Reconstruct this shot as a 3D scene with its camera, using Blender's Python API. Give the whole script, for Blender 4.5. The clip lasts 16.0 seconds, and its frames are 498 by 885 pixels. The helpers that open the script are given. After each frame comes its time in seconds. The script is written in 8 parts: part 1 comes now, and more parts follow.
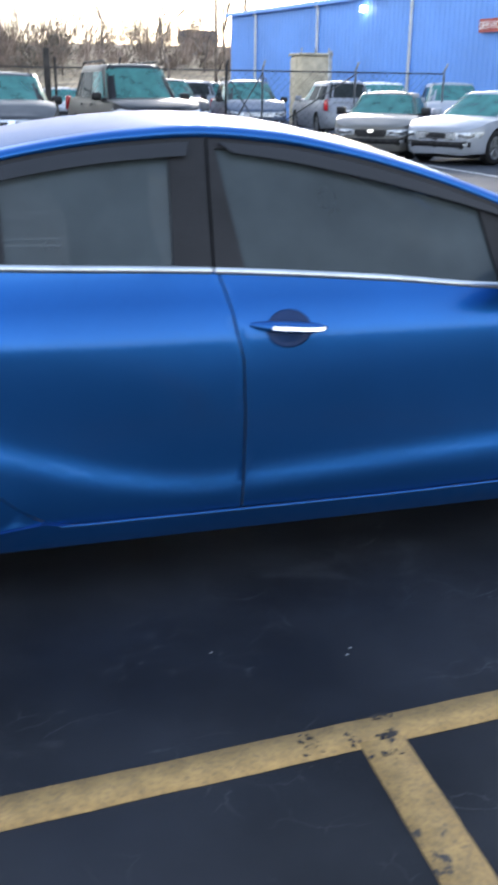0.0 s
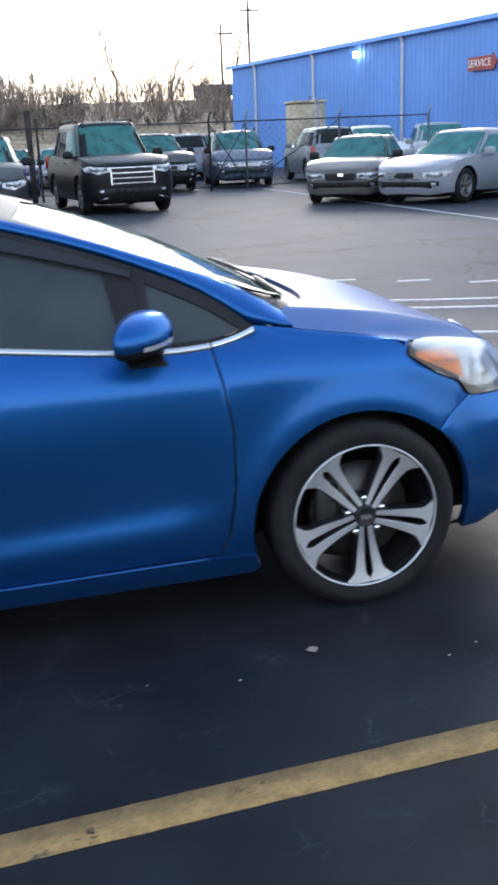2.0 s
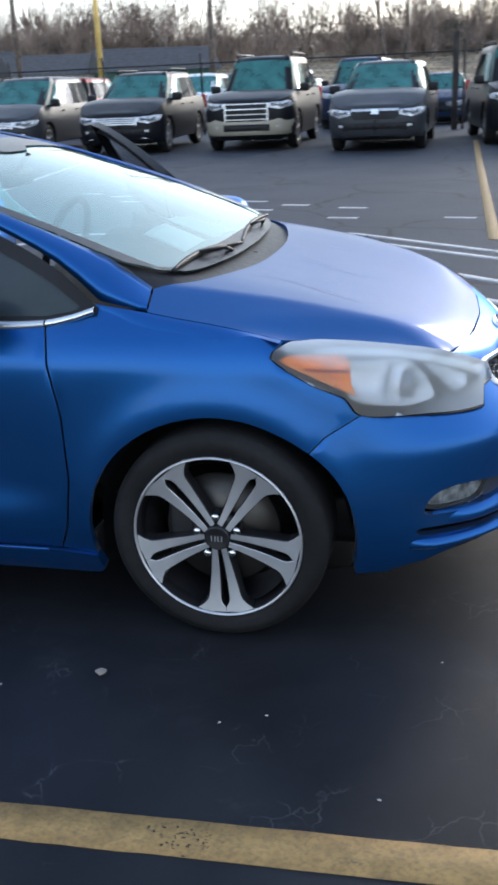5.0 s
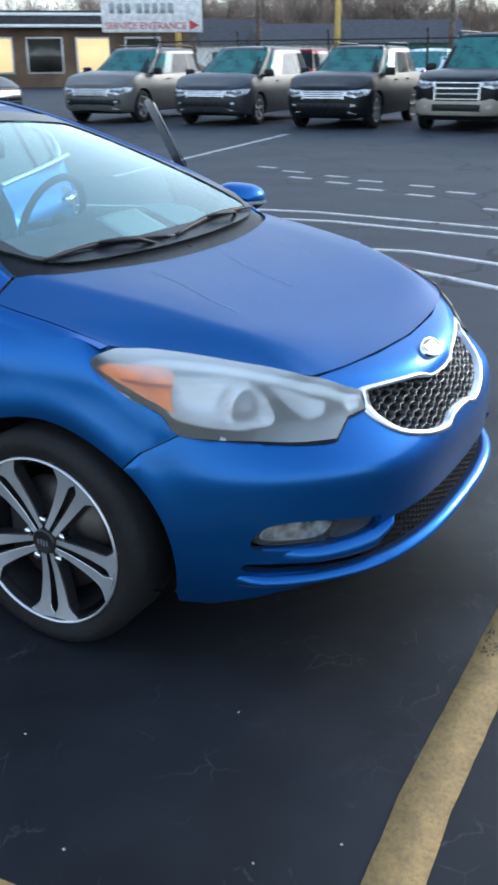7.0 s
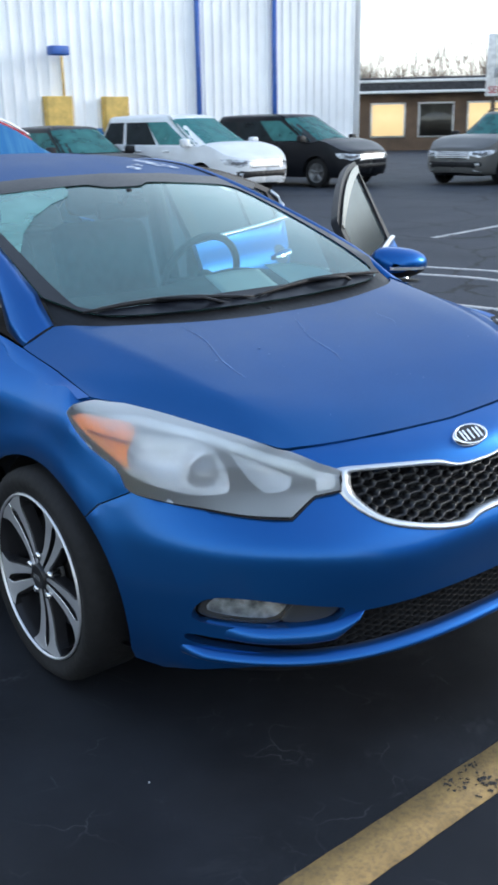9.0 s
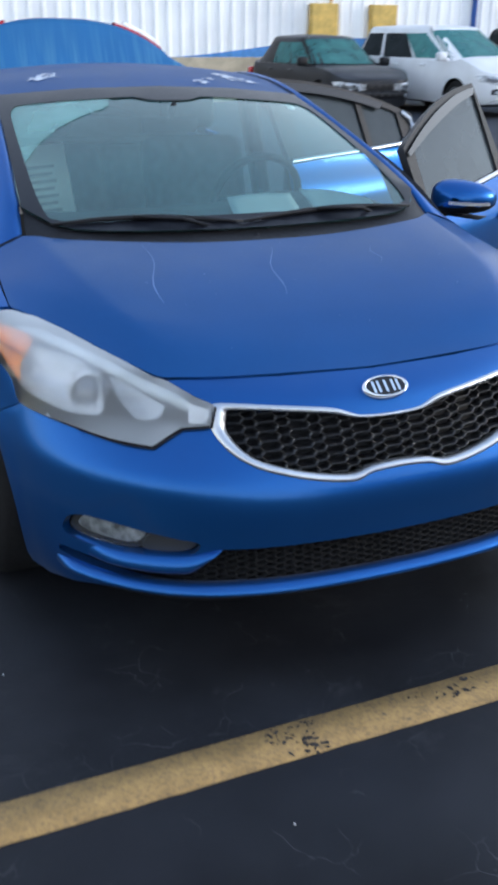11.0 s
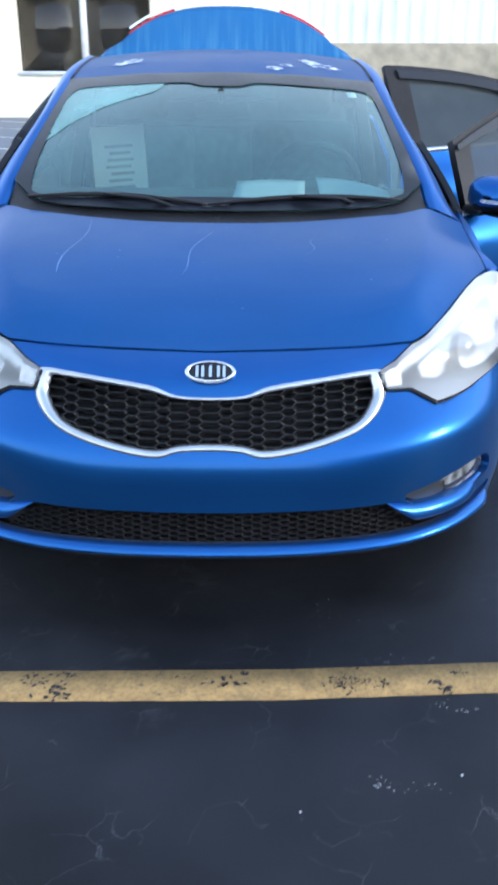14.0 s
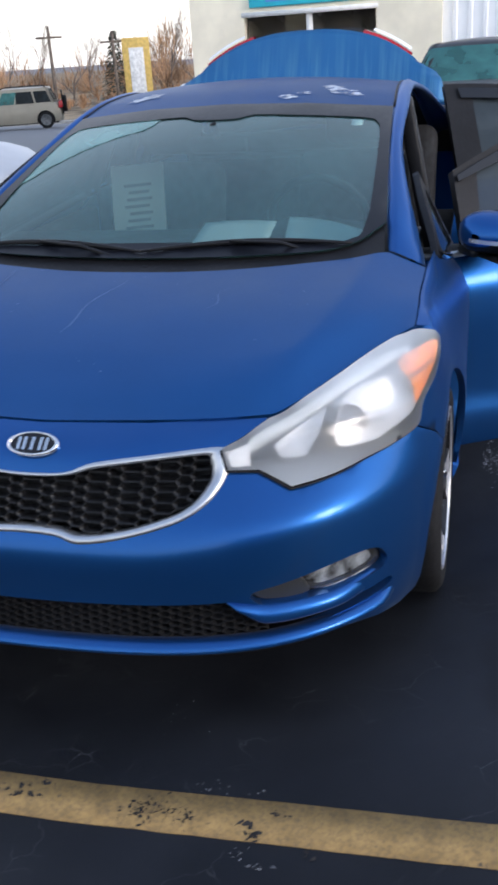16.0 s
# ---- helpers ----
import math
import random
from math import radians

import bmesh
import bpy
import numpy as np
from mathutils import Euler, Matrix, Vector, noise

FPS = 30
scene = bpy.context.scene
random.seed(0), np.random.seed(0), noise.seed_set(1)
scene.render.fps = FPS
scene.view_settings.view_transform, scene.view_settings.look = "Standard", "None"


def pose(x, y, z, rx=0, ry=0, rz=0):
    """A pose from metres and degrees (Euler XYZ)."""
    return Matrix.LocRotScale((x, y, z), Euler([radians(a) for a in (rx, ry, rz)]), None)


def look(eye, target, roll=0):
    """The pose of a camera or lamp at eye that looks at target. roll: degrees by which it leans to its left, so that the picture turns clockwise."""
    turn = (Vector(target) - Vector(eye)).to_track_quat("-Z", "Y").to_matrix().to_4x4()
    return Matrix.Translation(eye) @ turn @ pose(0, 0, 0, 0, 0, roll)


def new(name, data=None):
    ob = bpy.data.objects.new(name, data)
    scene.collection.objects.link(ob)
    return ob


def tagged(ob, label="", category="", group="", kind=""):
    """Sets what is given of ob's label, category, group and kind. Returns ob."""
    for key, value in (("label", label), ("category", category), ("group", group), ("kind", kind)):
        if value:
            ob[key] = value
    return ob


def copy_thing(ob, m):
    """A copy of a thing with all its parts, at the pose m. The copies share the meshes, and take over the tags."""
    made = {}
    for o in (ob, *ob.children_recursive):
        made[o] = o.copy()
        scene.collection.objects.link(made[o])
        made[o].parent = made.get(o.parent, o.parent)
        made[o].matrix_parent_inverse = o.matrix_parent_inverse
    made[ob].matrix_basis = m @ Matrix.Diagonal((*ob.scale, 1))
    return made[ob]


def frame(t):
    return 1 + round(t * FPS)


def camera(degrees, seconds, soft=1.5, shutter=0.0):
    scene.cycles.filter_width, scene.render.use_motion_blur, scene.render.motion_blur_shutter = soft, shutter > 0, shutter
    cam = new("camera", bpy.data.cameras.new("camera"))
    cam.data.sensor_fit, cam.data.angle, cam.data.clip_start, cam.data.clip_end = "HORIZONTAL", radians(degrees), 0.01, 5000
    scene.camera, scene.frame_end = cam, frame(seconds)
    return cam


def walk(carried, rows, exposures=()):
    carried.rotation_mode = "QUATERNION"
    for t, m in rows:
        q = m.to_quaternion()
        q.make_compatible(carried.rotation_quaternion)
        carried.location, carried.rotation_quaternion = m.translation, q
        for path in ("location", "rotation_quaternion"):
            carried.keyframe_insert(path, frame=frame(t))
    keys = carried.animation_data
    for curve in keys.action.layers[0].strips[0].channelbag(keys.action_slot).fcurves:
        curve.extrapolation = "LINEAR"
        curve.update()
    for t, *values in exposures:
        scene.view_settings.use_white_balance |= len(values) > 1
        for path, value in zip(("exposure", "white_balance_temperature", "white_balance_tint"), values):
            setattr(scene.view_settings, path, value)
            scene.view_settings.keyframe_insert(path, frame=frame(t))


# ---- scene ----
# ---------------------------------------------------------------- camera
cam = camera(29.3, 16.0, soft=3.1, shutter=0.4)
PATH = [
    (0, (-2.249, -3.497, 1.422), (-1.747, -1.69, 0.728), 0.7),
    (0.5, (-1.945, -3.495, 1.402), (-1.406, -1.671, 0.784), -1.7),
    (1, (-1.631, -3.486, 1.415), (-1.195, -1.648, 0.756), -3.8),
    (1.5, (-1.286, -3.534, 1.426), (-0.984, -1.668, 0.773), -1.5),
    (2, (-0.971, -3.504, 1.42), (-0.539, -1.648, 0.815), -2.4),
    (2.5, (-0.644, -3.414, 1.432), (-0.228, -1.569, 0.782), -3.2),
    (3, (-0.306, -3.369, 1.433), (-0.09, -1.507, 0.737), -2.5),
    (3.5, (-0.037, -3.325, 1.426), (0.059, -1.462, 0.704), -5.1),
    (4, (0.203, -3.229, 1.432), (0.205, -1.371, 0.693), -4.2),
    (4.2, (0.301, -3.204, 1.431), (0.177, -1.34, 0.717), -5.2),
    (6.3, (1.263, -2.851, 1.45), (0.521, -1.165, 0.67), 0.6),
    (6.5, (1.36, -2.789, 1.452), (0.588, -1.116, 0.674), -1.0),
    (7, (1.506, -2.596, 1.452), (0.638, -0.957, 0.704), -0.3),
    (7.5, (1.702, -2.441, 1.452), (0.646, -0.924, 0.689), -1.7),
    (8, (1.93, -2.3, 1.458), (0.791, -0.857, 0.669), -0.7),
    (8.2, (1.987, -2.231, 1.452), (0.767, -0.825, 0.721), -1.4),
    (10.3, (2.449, -1.458, 1.443), (0.824, -0.51, 0.765), 0.7),
    (10.5, (2.475, -1.383, 1.445), (0.839, -0.47, 0.745), -1.3),
    (11, (2.625, -1.162, 1.457), (0.931, -0.442, 0.674), 0.5),
    (11.5, (2.766, -0.998, 1.454), (1.067, -0.39, 0.593), 0.5),
    (12, (2.816, -0.814, 1.441), (1.104, -0.281, 0.555), 0.6),
    (12.5, (2.867, -0.614, 1.459), (1.142, -0.178, 0.546), -1.9),
    (13, (2.974, -0.383, 1.481), (1.209, -0.154, 0.568), -0.4),
    (13.5, (3.002, -0.156, 1.474), (1.216, 0.016, 0.59), -1.0),
    (14, (2.96, 0.08, 1.47), (1.132, 0.098, 0.66), 0.1),
    (14.5, (2.911, 0.345, 1.473), (1.068, 0.164, 0.717), -1.0),
    (15, (2.866, 0.599, 1.484), (1.045, 0.193, 0.765), -1.5),
    (15.5, (2.704, 0.8, 1.467), (0.902, 0.35, 0.726), -2.2),
    (16, (2.52, 1.018, 1.461), (0.74, 0.515, 0.702), -3.9),
]
EXPOSURES = [(0, 1.8, 6500, 10), (1, 1.7, 6400, 10), (3, 1.16, 6250, 10), (4, 1.13, 6300, 11), (7, 1.26, 5900, 4), (8, 1.25, 6050, 4), (10.5, 1.08, 6400, 10), (11, 1.15, 6300, 10), (12, 1.6, 5900, 10), (13, 1.7, 5850, 9), (13.5, 1.74, 5900, 9), (14.5, 1.54, 6100, 10), (15, 1.04, 6300, 12), (15.5, 0.92, 6450, 14), (16, 0.92, 6450, 14)]
walk(cam, [(t, look(eye, target, roll)) for t, eye, target, roll in PATH], EXPOSURES)

# ---------------------------------------------------------------- daylight: early morning, sun low behind thin cloud
SUN_AZ, SUN_EL = 72.0, 15.0
world = bpy.data.worlds.new("sky")
scene.world = world
world.use_nodes = True
wn = world.node_tree.nodes
sky = wn.new("ShaderNodeTexSky")
sky.sky_type = "NISHITA"
sky.sun_disc = False
sky.sun_elevation = radians(SUN_EL)
sky.sun_rotation = radians(90 - SUN_AZ)
sky.altitude, sky.air_density, sky.dust_density, sky.ozone_density = 200, 1.2, 1.0, 3.0
wn["Background"].inputs[1].default_value = 0.15
# a thin veil of cloud over the blue, brightest towards the horizon
veil = wn.new("ShaderNodeMixRGB")
veil.inputs[0].default_value = 0.6
tc, sep, high, tone = wn.new("ShaderNodeTexCoord"), wn.new("ShaderNodeSeparateXYZ"), wn.new("ShaderNodeMapRange"), wn.new("ShaderNodeMixRGB")
high.inputs[1].default_value, high.inputs[2].default_value, high.interpolation_type = 0.05, 0.95, "SMOOTHSTEP"
tone.inputs[1].default_value, tone.inputs[2].default_value = (7.8, 7.85, 8.0, 1), (2.2, 2.9, 4.2, 1)
world.node_tree.links.new(tc.outputs["Generated"], sep.inputs[0])
world.node_tree.links.new(sep.outputs[2], high.inputs[0])
world.node_tree.links.new(high.outputs[0], tone.inputs[0])
# the cloud is brighter on the sun's side
facing_sun, side_rng, lit = wn.new("ShaderNodeVectorMath"), wn.new("ShaderNodeMapRange"), wn.new("ShaderNodeVectorMath")
facing_sun.operation, lit.operation = "DOT_PRODUCT", "SCALE"
facing_sun.inputs[1].default_value = (math.cos(radians(SUN_AZ)), math.sin(radians(SUN_AZ)), 0.25)
side_rng.inputs[1].default_value, side_rng.inputs[2].default_value, side_rng.inputs[3].default_value, side_rng.inputs[4].default_value = 0.1, 1.0, 0.95, 1.22
side_rng.interpolation_type = "SMOOTHSTEP"
world.node_tree.links.new(tc.outputs["Generated"], facing_sun.inputs[0])
world.node_tree.links.new(facing_sun.outputs["Value"], side_rng.inputs[0])
world.node_tree.links.new(tone.outputs[0], lit.inputs[0])
world.node_tree.links.new(side_rng.outputs[0], lit.inputs["Scale"])
world.node_tree.links.new(lit.outputs[0], veil.inputs[2])
world.node_tree.links.new(sky.outputs[0], veil.inputs[1])
world.node_tree.links.new(veil.outputs[0], wn["Background"].inputs[0])
sun_data = bpy.data.lights.new("sun", "SUN")
sun_data.energy, sun_data.angle, sun_data.color = 0.8, radians(14), (1.0, 0.92, 0.85)
sun = new("sun", sun_data)
sun_dir = Vector((math.cos(radians(SUN_EL)) * math.cos(radians(SUN_AZ)), math.cos(radians(SUN_EL)) * math.sin(radians(SUN_AZ)), math.sin(radians(SUN_EL))))
sun.matrix_world = look(sun_dir * 80, (0, 0, 0))
# ---------------------------------------------------------------- materials
from mathutils import geometry


def mat(name, color, rough=0.5, metal=0.0, vary=0.12, scale=6.0, bump=0.0, bump_scale=60.0, coat=0.0, coat_rough=0.05, color2=None, detail=6.0, spec=0.5, per_object=0.0):
    """Principled surface whose colour and gloss vary at two scales, with a fine relief."""
    m = bpy.data.materials.new(name)
    m.use_nodes = True
    n, l = m.node_tree.nodes, m.node_tree.links
    b = n["Principled BSDF"]
    b.inputs["Roughness"].default_value, b.inputs["Metallic"].default_value = rough, metal
    b.inputs["Coat Weight"].default_value, b.inputs["Coat Roughness"].default_value = coat, coat_rough
    b.inputs["Specular IOR Level"].default_value = spec
    tc = n.new("ShaderNodeTexCoord")
    big, fine = n.new("ShaderNodeTexNoise"), n.new("ShaderNodeTexNoise")
    big.inputs["Scale"].default_value, big.inputs["Detail"].default_value = scale, detail
    fine.inputs["Scale"].default_value, fine.inputs["Detail"].default_value = bump_scale, 4
    l.new(tc.outputs["Object"], big.inputs["Vector"])
    l.new(tc.outputs["Object"], fine.inputs["Vector"])
    mix = n.new("ShaderNodeMix")
    mix.data_type = "RGBA"
    c2 = color2 or tuple(c * (1 - vary * 2) for c in color)
    mix.inputs[6].default_value, mix.inputs[7].default_value = (*c2, 1), (*(color if color2 else [min(1, c * (1 + vary)) for c in color]), 1)
    ramp = n.new("ShaderNodeMapRange")
    ramp.inputs[1].default_value, ramp.inputs[2].default_value = 0.35, 0.65
    l.new(big.outputs[0], ramp.inputs[0])
    l.new(ramp.outputs[0], mix.inputs[0])
    out = mix.outputs[2]
    if per_object:
        info, hsv = n.new("ShaderNodeObjectInfo"), n.new("ShaderNodeHueSaturation")
        rng = n.new("ShaderNodeMapRange")
        rng.inputs[3].default_value, rng.inputs[4].default_value = 1 - per_object, 1 + per_object
        l.new(info.outputs["Random"], rng.inputs[0])
        l.new(rng.outputs[0], hsv.inputs["Value"])
        l.new(out, hsv.inputs["Color"])
        out = hsv.outputs[0]
    l.new(out, b.inputs["Base Color"])
    rr = n.new("ShaderNodeMapRange")
    rr.inputs[3].default_value, rr.inputs[4].default_value = rough * 0.85, min(1, rough * 1.2)
    l.new(fine.outputs[0], rr.inputs[0])
    l.new(rr.outputs[0], b.inputs["Roughness"])
    if bump:
        bp = n.new("ShaderNodeBump")
        bp.inputs["Strength"].default_value, bp.inputs["Distance"].default_value = bump, 0.01
        l.new(fine.outputs[0], bp.inputs["Height"])
        l.new(bp.outputs[0], b.inputs["Normal"])
    return m


def glass(name, tint, ior=1.5, rough=0.02, haze=0.0, haze_color=(0.75, 0.78, 0.8), gloss_color=(1, 1, 1)):
    """A thin pane: part clear (tinted), part mirror by Fresnel, part haze from dew and dirt."""
    m = bpy.data.materials.new(name)
    m.use_nodes = True
    n, l = m.node_tree.nodes, m.node_tree.links
    n.remove(n["Principled BSDF"])
    clear, gloss, film = n.new("ShaderNodeBsdfTransparent"), n.new("ShaderNodeBsdfGlossy"), n.new("ShaderNodeBsdfDiffuse")
    clear.inputs[0].default_value = (*tint, 1)
    gloss.inputs["Roughness"].default_value, gloss.inputs["Color"].default_value = rough, (*gloss_color, 1)
    film.inputs[0].default_value = (*haze_color, 1)
    fres = n.new("ShaderNodeFresnel")
    fres.inputs[0].default_value = ior
    noise_tex, rng, tc = n.new("ShaderNodeTexNoise"), n.new("ShaderNodeMapRange"), n.new("ShaderNodeTexCoord")
    noise_tex.inputs["Scale"].default_value, noise_tex.inputs["Detail"].default_value = 3.5, 5
    rng.inputs[1].default_value, rng.inputs[2].default_value = 0.3, 0.7
    rng.inputs[3].default_value, rng.inputs[4].default_value = haze * 0.7, min(1, haze * 1.25)
    l.new(tc.outputs["Object"], noise_tex.inputs["Vector"])
    l.new(noise_tex.outputs[0], rng.inputs[0])
    a, c = n.new("ShaderNodeMixShader"), n.new("ShaderNodeMixShader")
    l.new(rng.outputs[0], a.inputs[0])
    l.new(clear.outputs[0], a.inputs[1])
    l.new(film.outputs[0], a.inputs[2])
    l.new(fres.outputs[0], c.inputs[0])
    l.new(a.outputs[0], c.inputs[1])
    l.new(gloss.outputs[0], c.inputs[2])
    l.new(c.outputs[0], n["Material Output"].inputs[0])
    return m


def paint(name, color, metal=0.35, rough=0.38, dust=0.25, dust_color=(0.35, 0.37, 0.4), coat=0.8, coat_rough=0.06, level=0.55):
    """Metallic car paint under clear coat, with a dry film of road dust and dew on faces that look up."""
    m = mat(name, color, rough, metal, vary=0.04, scale=2.0, bump_scale=300, coat=coat, coat_rough=coat_rough)
    n, l = m.node_tree.nodes, m.node_tree.links
    b = n["Principled BSDF"]
    base = b.inputs["Base Color"].links[0].from_socket
    geo, sep, tc = n.new("ShaderNodeNewGeometry"), n.new("ShaderNodeSeparateXYZ"), n.new("ShaderNodeTexCoord")
    l.new(geo.outputs["Normal"], sep.inputs[0])
    up = n.new("ShaderNodeMapRange")
    up.inputs[1].default_value, up.inputs[2].default_value = level, 1.0
    l.new(sep.outputs[2], up.inputs[0])
    ns, rg = n.new("ShaderNodeTexNoise"), n.new("ShaderNodeMapRange")
    ns.inputs["Scale"].default_value, ns.inputs["Detail"].default_value = 5.0, 8
    rg.inputs[1].default_value, rg.inputs[2].default_value, rg.inputs[3].default_value, rg.inputs[4].default_value = 0.3, 0.75, 0.25, 1.0
    l.new(tc.outputs["Object"], ns.inputs["Vector"])
    l.new(ns.outputs[0], rg.inputs[0])
    mul, mul2 = n.new("ShaderNodeMath"), n.new("ShaderNodeMath")
    mul.operation = mul2.operation = "MULTIPLY"
    l.new(up.outputs[0], mul.inputs[0])
    l.new(rg.outputs[0], mul.inputs[1])
    l.new(mul.outputs[0], mul2.inputs[0])
    mul2.inputs[1].default_value = dust
    mx = n.new("ShaderNodeMix")
    mx.data_type = "RGBA"
    mx.inputs[7].default_value = (*dust_color, 1)
    l.new(mul2.outputs[0], mx.inputs[0])
    l.new(base, mx.inputs[6])
    l.new(mx.outputs[2], b.inputs["Base Color"])
    return m


BLUE = paint("blue_metallic_paint", (0.011, 0.092, 0.31), 0.82, 0.34, 0.1, (0.17, 0.2, 0.3), coat=0.28, coat_rough=0.14)
BLUE.node_tree.nodes["Principled BSDF"].inputs["Specular Tint"].default_value = (0.3, 0.5, 0.8, 1)
for key, value in (("Sheen Weight", 0.1), ("Sheen Roughness", 0.35)):  # dew
    BLUE.node_tree.nodes["Principled BSDF"].inputs[key].default_value = value
# film on flat faces only: dust, plus the sky's sheen put into the colour
BONNET = paint("dusty_sheen_blue_paint", (0.010, 0.085, 0.265), 0.7, 0.5, 0.3, (0.18, 0.215, 0.26), coat=0.32, coat_rough=0.16, level=0.95)
BONNET.node_tree.nodes["Principled BSDF"].inputs["Specular Tint"].default_value = (0.34, 0.34, 0.36, 1)
ROOFBLUE = paint("roof_blue_paint", (0.010, 0.085, 0.265), 0.7, 0.5, 0.3, (0.2, 0.22, 0.25), coat=0.16, coat_rough=0.2, level=0.9)
ROOFBLUE.node_tree.nodes["Principled BSDF"].inputs["Specular Tint"].default_value = (0.34, 0.34, 0.36, 1)
DEWBLUE = paint("dewy_blue_paint", (0.01, 0.13, 0.32), 0.5, 0.5, 0.1, (0.3, 0.45, 0.6), coat=0.3, coat_rough=0.3)


def add_runs(m):
    """Pale upright runs of dew that thin out upwards."""
    n, l = m.node_tree.nodes, m.node_tree.links
    b = n["Principled BSDF"]
    base = b.inputs["Base Color"].links[0].from_socket
    tc, mp, ns, rg, sep, lo, mul, mx = [n.new(k) for k in ("ShaderNodeTexCoord", "ShaderNodeMapping", "ShaderNodeTexNoise", "ShaderNodeMapRange", "ShaderNodeSeparateXYZ", "ShaderNodeMapRange", "ShaderNodeMath", "ShaderNodeMix")]
    mp.inputs["Scale"].default_value = (1, 34, 2.5)
    ns.inputs["Scale"].default_value, ns.inputs["Detail"].default_value = 1.0, 5
    rg.inputs[1].default_value, rg.inputs[2].default_value = 0.45, 0.7
    lo.inputs[1].default_value, lo.inputs[2].default_value, lo.inputs[3].default_value, lo.inputs[4].default_value = 1.15, 1.5, 1.0, 0.15
    mx.data_type, mul.operation = "RGBA", "MULTIPLY"
    mx.inputs[7].default_value = (0.09, 0.27, 0.42, 1)
    l.new(tc.outputs["Object"], mp.inputs[0])
    l.new(mp.outputs[0], ns.inputs["Vector"])
    l.new(ns.outputs[0], rg.inputs[0])
    l.new(tc.outputs["Object"], sep.inputs[0])
    l.new(sep.outputs[2], lo.inputs[0])
    l.new(rg.outputs[0], mul.inputs[0])
    l.new(lo.outputs[0], mul.inputs[1])
    l.new(mul.outputs[0], mx.inputs[0])
    l.new(base, mx.inputs[6])
    l.new(mx.outputs[2], b.inputs["Base Color"])


add_runs(DEWBLUE)
CHROME = mat("chrome", (0.78, 0.79, 0.8), 0.12, 1.0, 0.03)
BLACK = mat("black_plastic", (0.010, 0.010, 0.012), 0.5, 0, 0.2, bump=0.1, spec=0.28)
GLOSSBLACK = mat("gloss_black", (0.008, 0.008, 0.01), 0.12, 0, 0.1)
RUBBER = mat("tyre_rubber", (0.010, 0.010, 0.011), 0.75, 0, 0.25, bump=0.25, spec=0.3)
BELT = mat("satin_chrome", (0.58, 0.6, 0.62), 0.3, 0.9, 0.06)
ALLOY = mat("machined_alloy", (0.62, 0.63, 0.66), 0.34, 0.75, 0.06, bump_scale=200)
DARKALLOY = mat("dark_alloy", (0.025, 0.025, 0.028), 0.35, 0.3, 0.2)
STEEL = mat("brake_steel", (0.1, 0.095, 0.09), 0.4, 0.8, 0.2)
AMBER = mat("amber_reflector", (0.95, 0.24, 0.008), 0.4, 0, 0.2, 30, coat=0.15)
RED = mat("red_lens", (0.45, 0.015, 0.02), 0.15, 0, 0.1, coat=0.5)
BRIGHT = mat("bright_reflector", (0.9, 0.92, 0.95), 0.22, 0.3, 0.05)
MATTBLACK = mat("matt_black_plastic", (0.006, 0.006, 0.007), 0.75, 0, 0.2, spec=0.25)
BAND = mat("ceramic_black", (0.007, 0.008, 0.012), 0.35, 0, 0.1, spec=0.25)
SILVER = mat("reflector_silver", (0.6, 0.62, 0.64), 0.25, 0.7, 0.1)
TRIM = mat("interior_trim", (0.045, 0.047, 0.05), 0.75, 0, 0.2, bump=0.2)
CLOTH = mat("seat_cloth", (0.03, 0.031, 0.034), 0.9, 0, 0.2, 30, bump=0.3, bump_scale=200)
PAPER = mat("paper", (0.95, 0.96, 0.95), 0.8, 0, 0.03)
INK = mat("ink", (0.4, 0.41, 0.42), 0.8)
WINDSHIELD = glass("windshield_glass", (0.44, 0.68, 0.67), 1.7, haze=0.11, haze_color=(0.2, 0.52, 0.52), rough=0.05, gloss_color=(0.88, 1, 1))
DEWFILM = glass("dew_film", (0.6, 0.75, 0.74), 1.3, haze=0.3, haze_color=(0.36, 0.74, 0.7), rough=0.2)
TINT = glass("tinted_glass", (0.16, 0.18, 0.19), haze=0.78, haze_color=(0.048, 0.061, 0.067), rough=0.12, gloss_color=(0.5, 0.53, 0.56))
FARGLASS = glass("vehicle_glass", (0.3, 0.5, 0.5), 1.22, haze=0.42, haze_color=(0.12, 0.36, 0.35), gloss_color=(0.4, 0.43, 0.45))
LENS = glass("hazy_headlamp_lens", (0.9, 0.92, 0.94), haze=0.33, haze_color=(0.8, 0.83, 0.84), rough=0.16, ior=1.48)


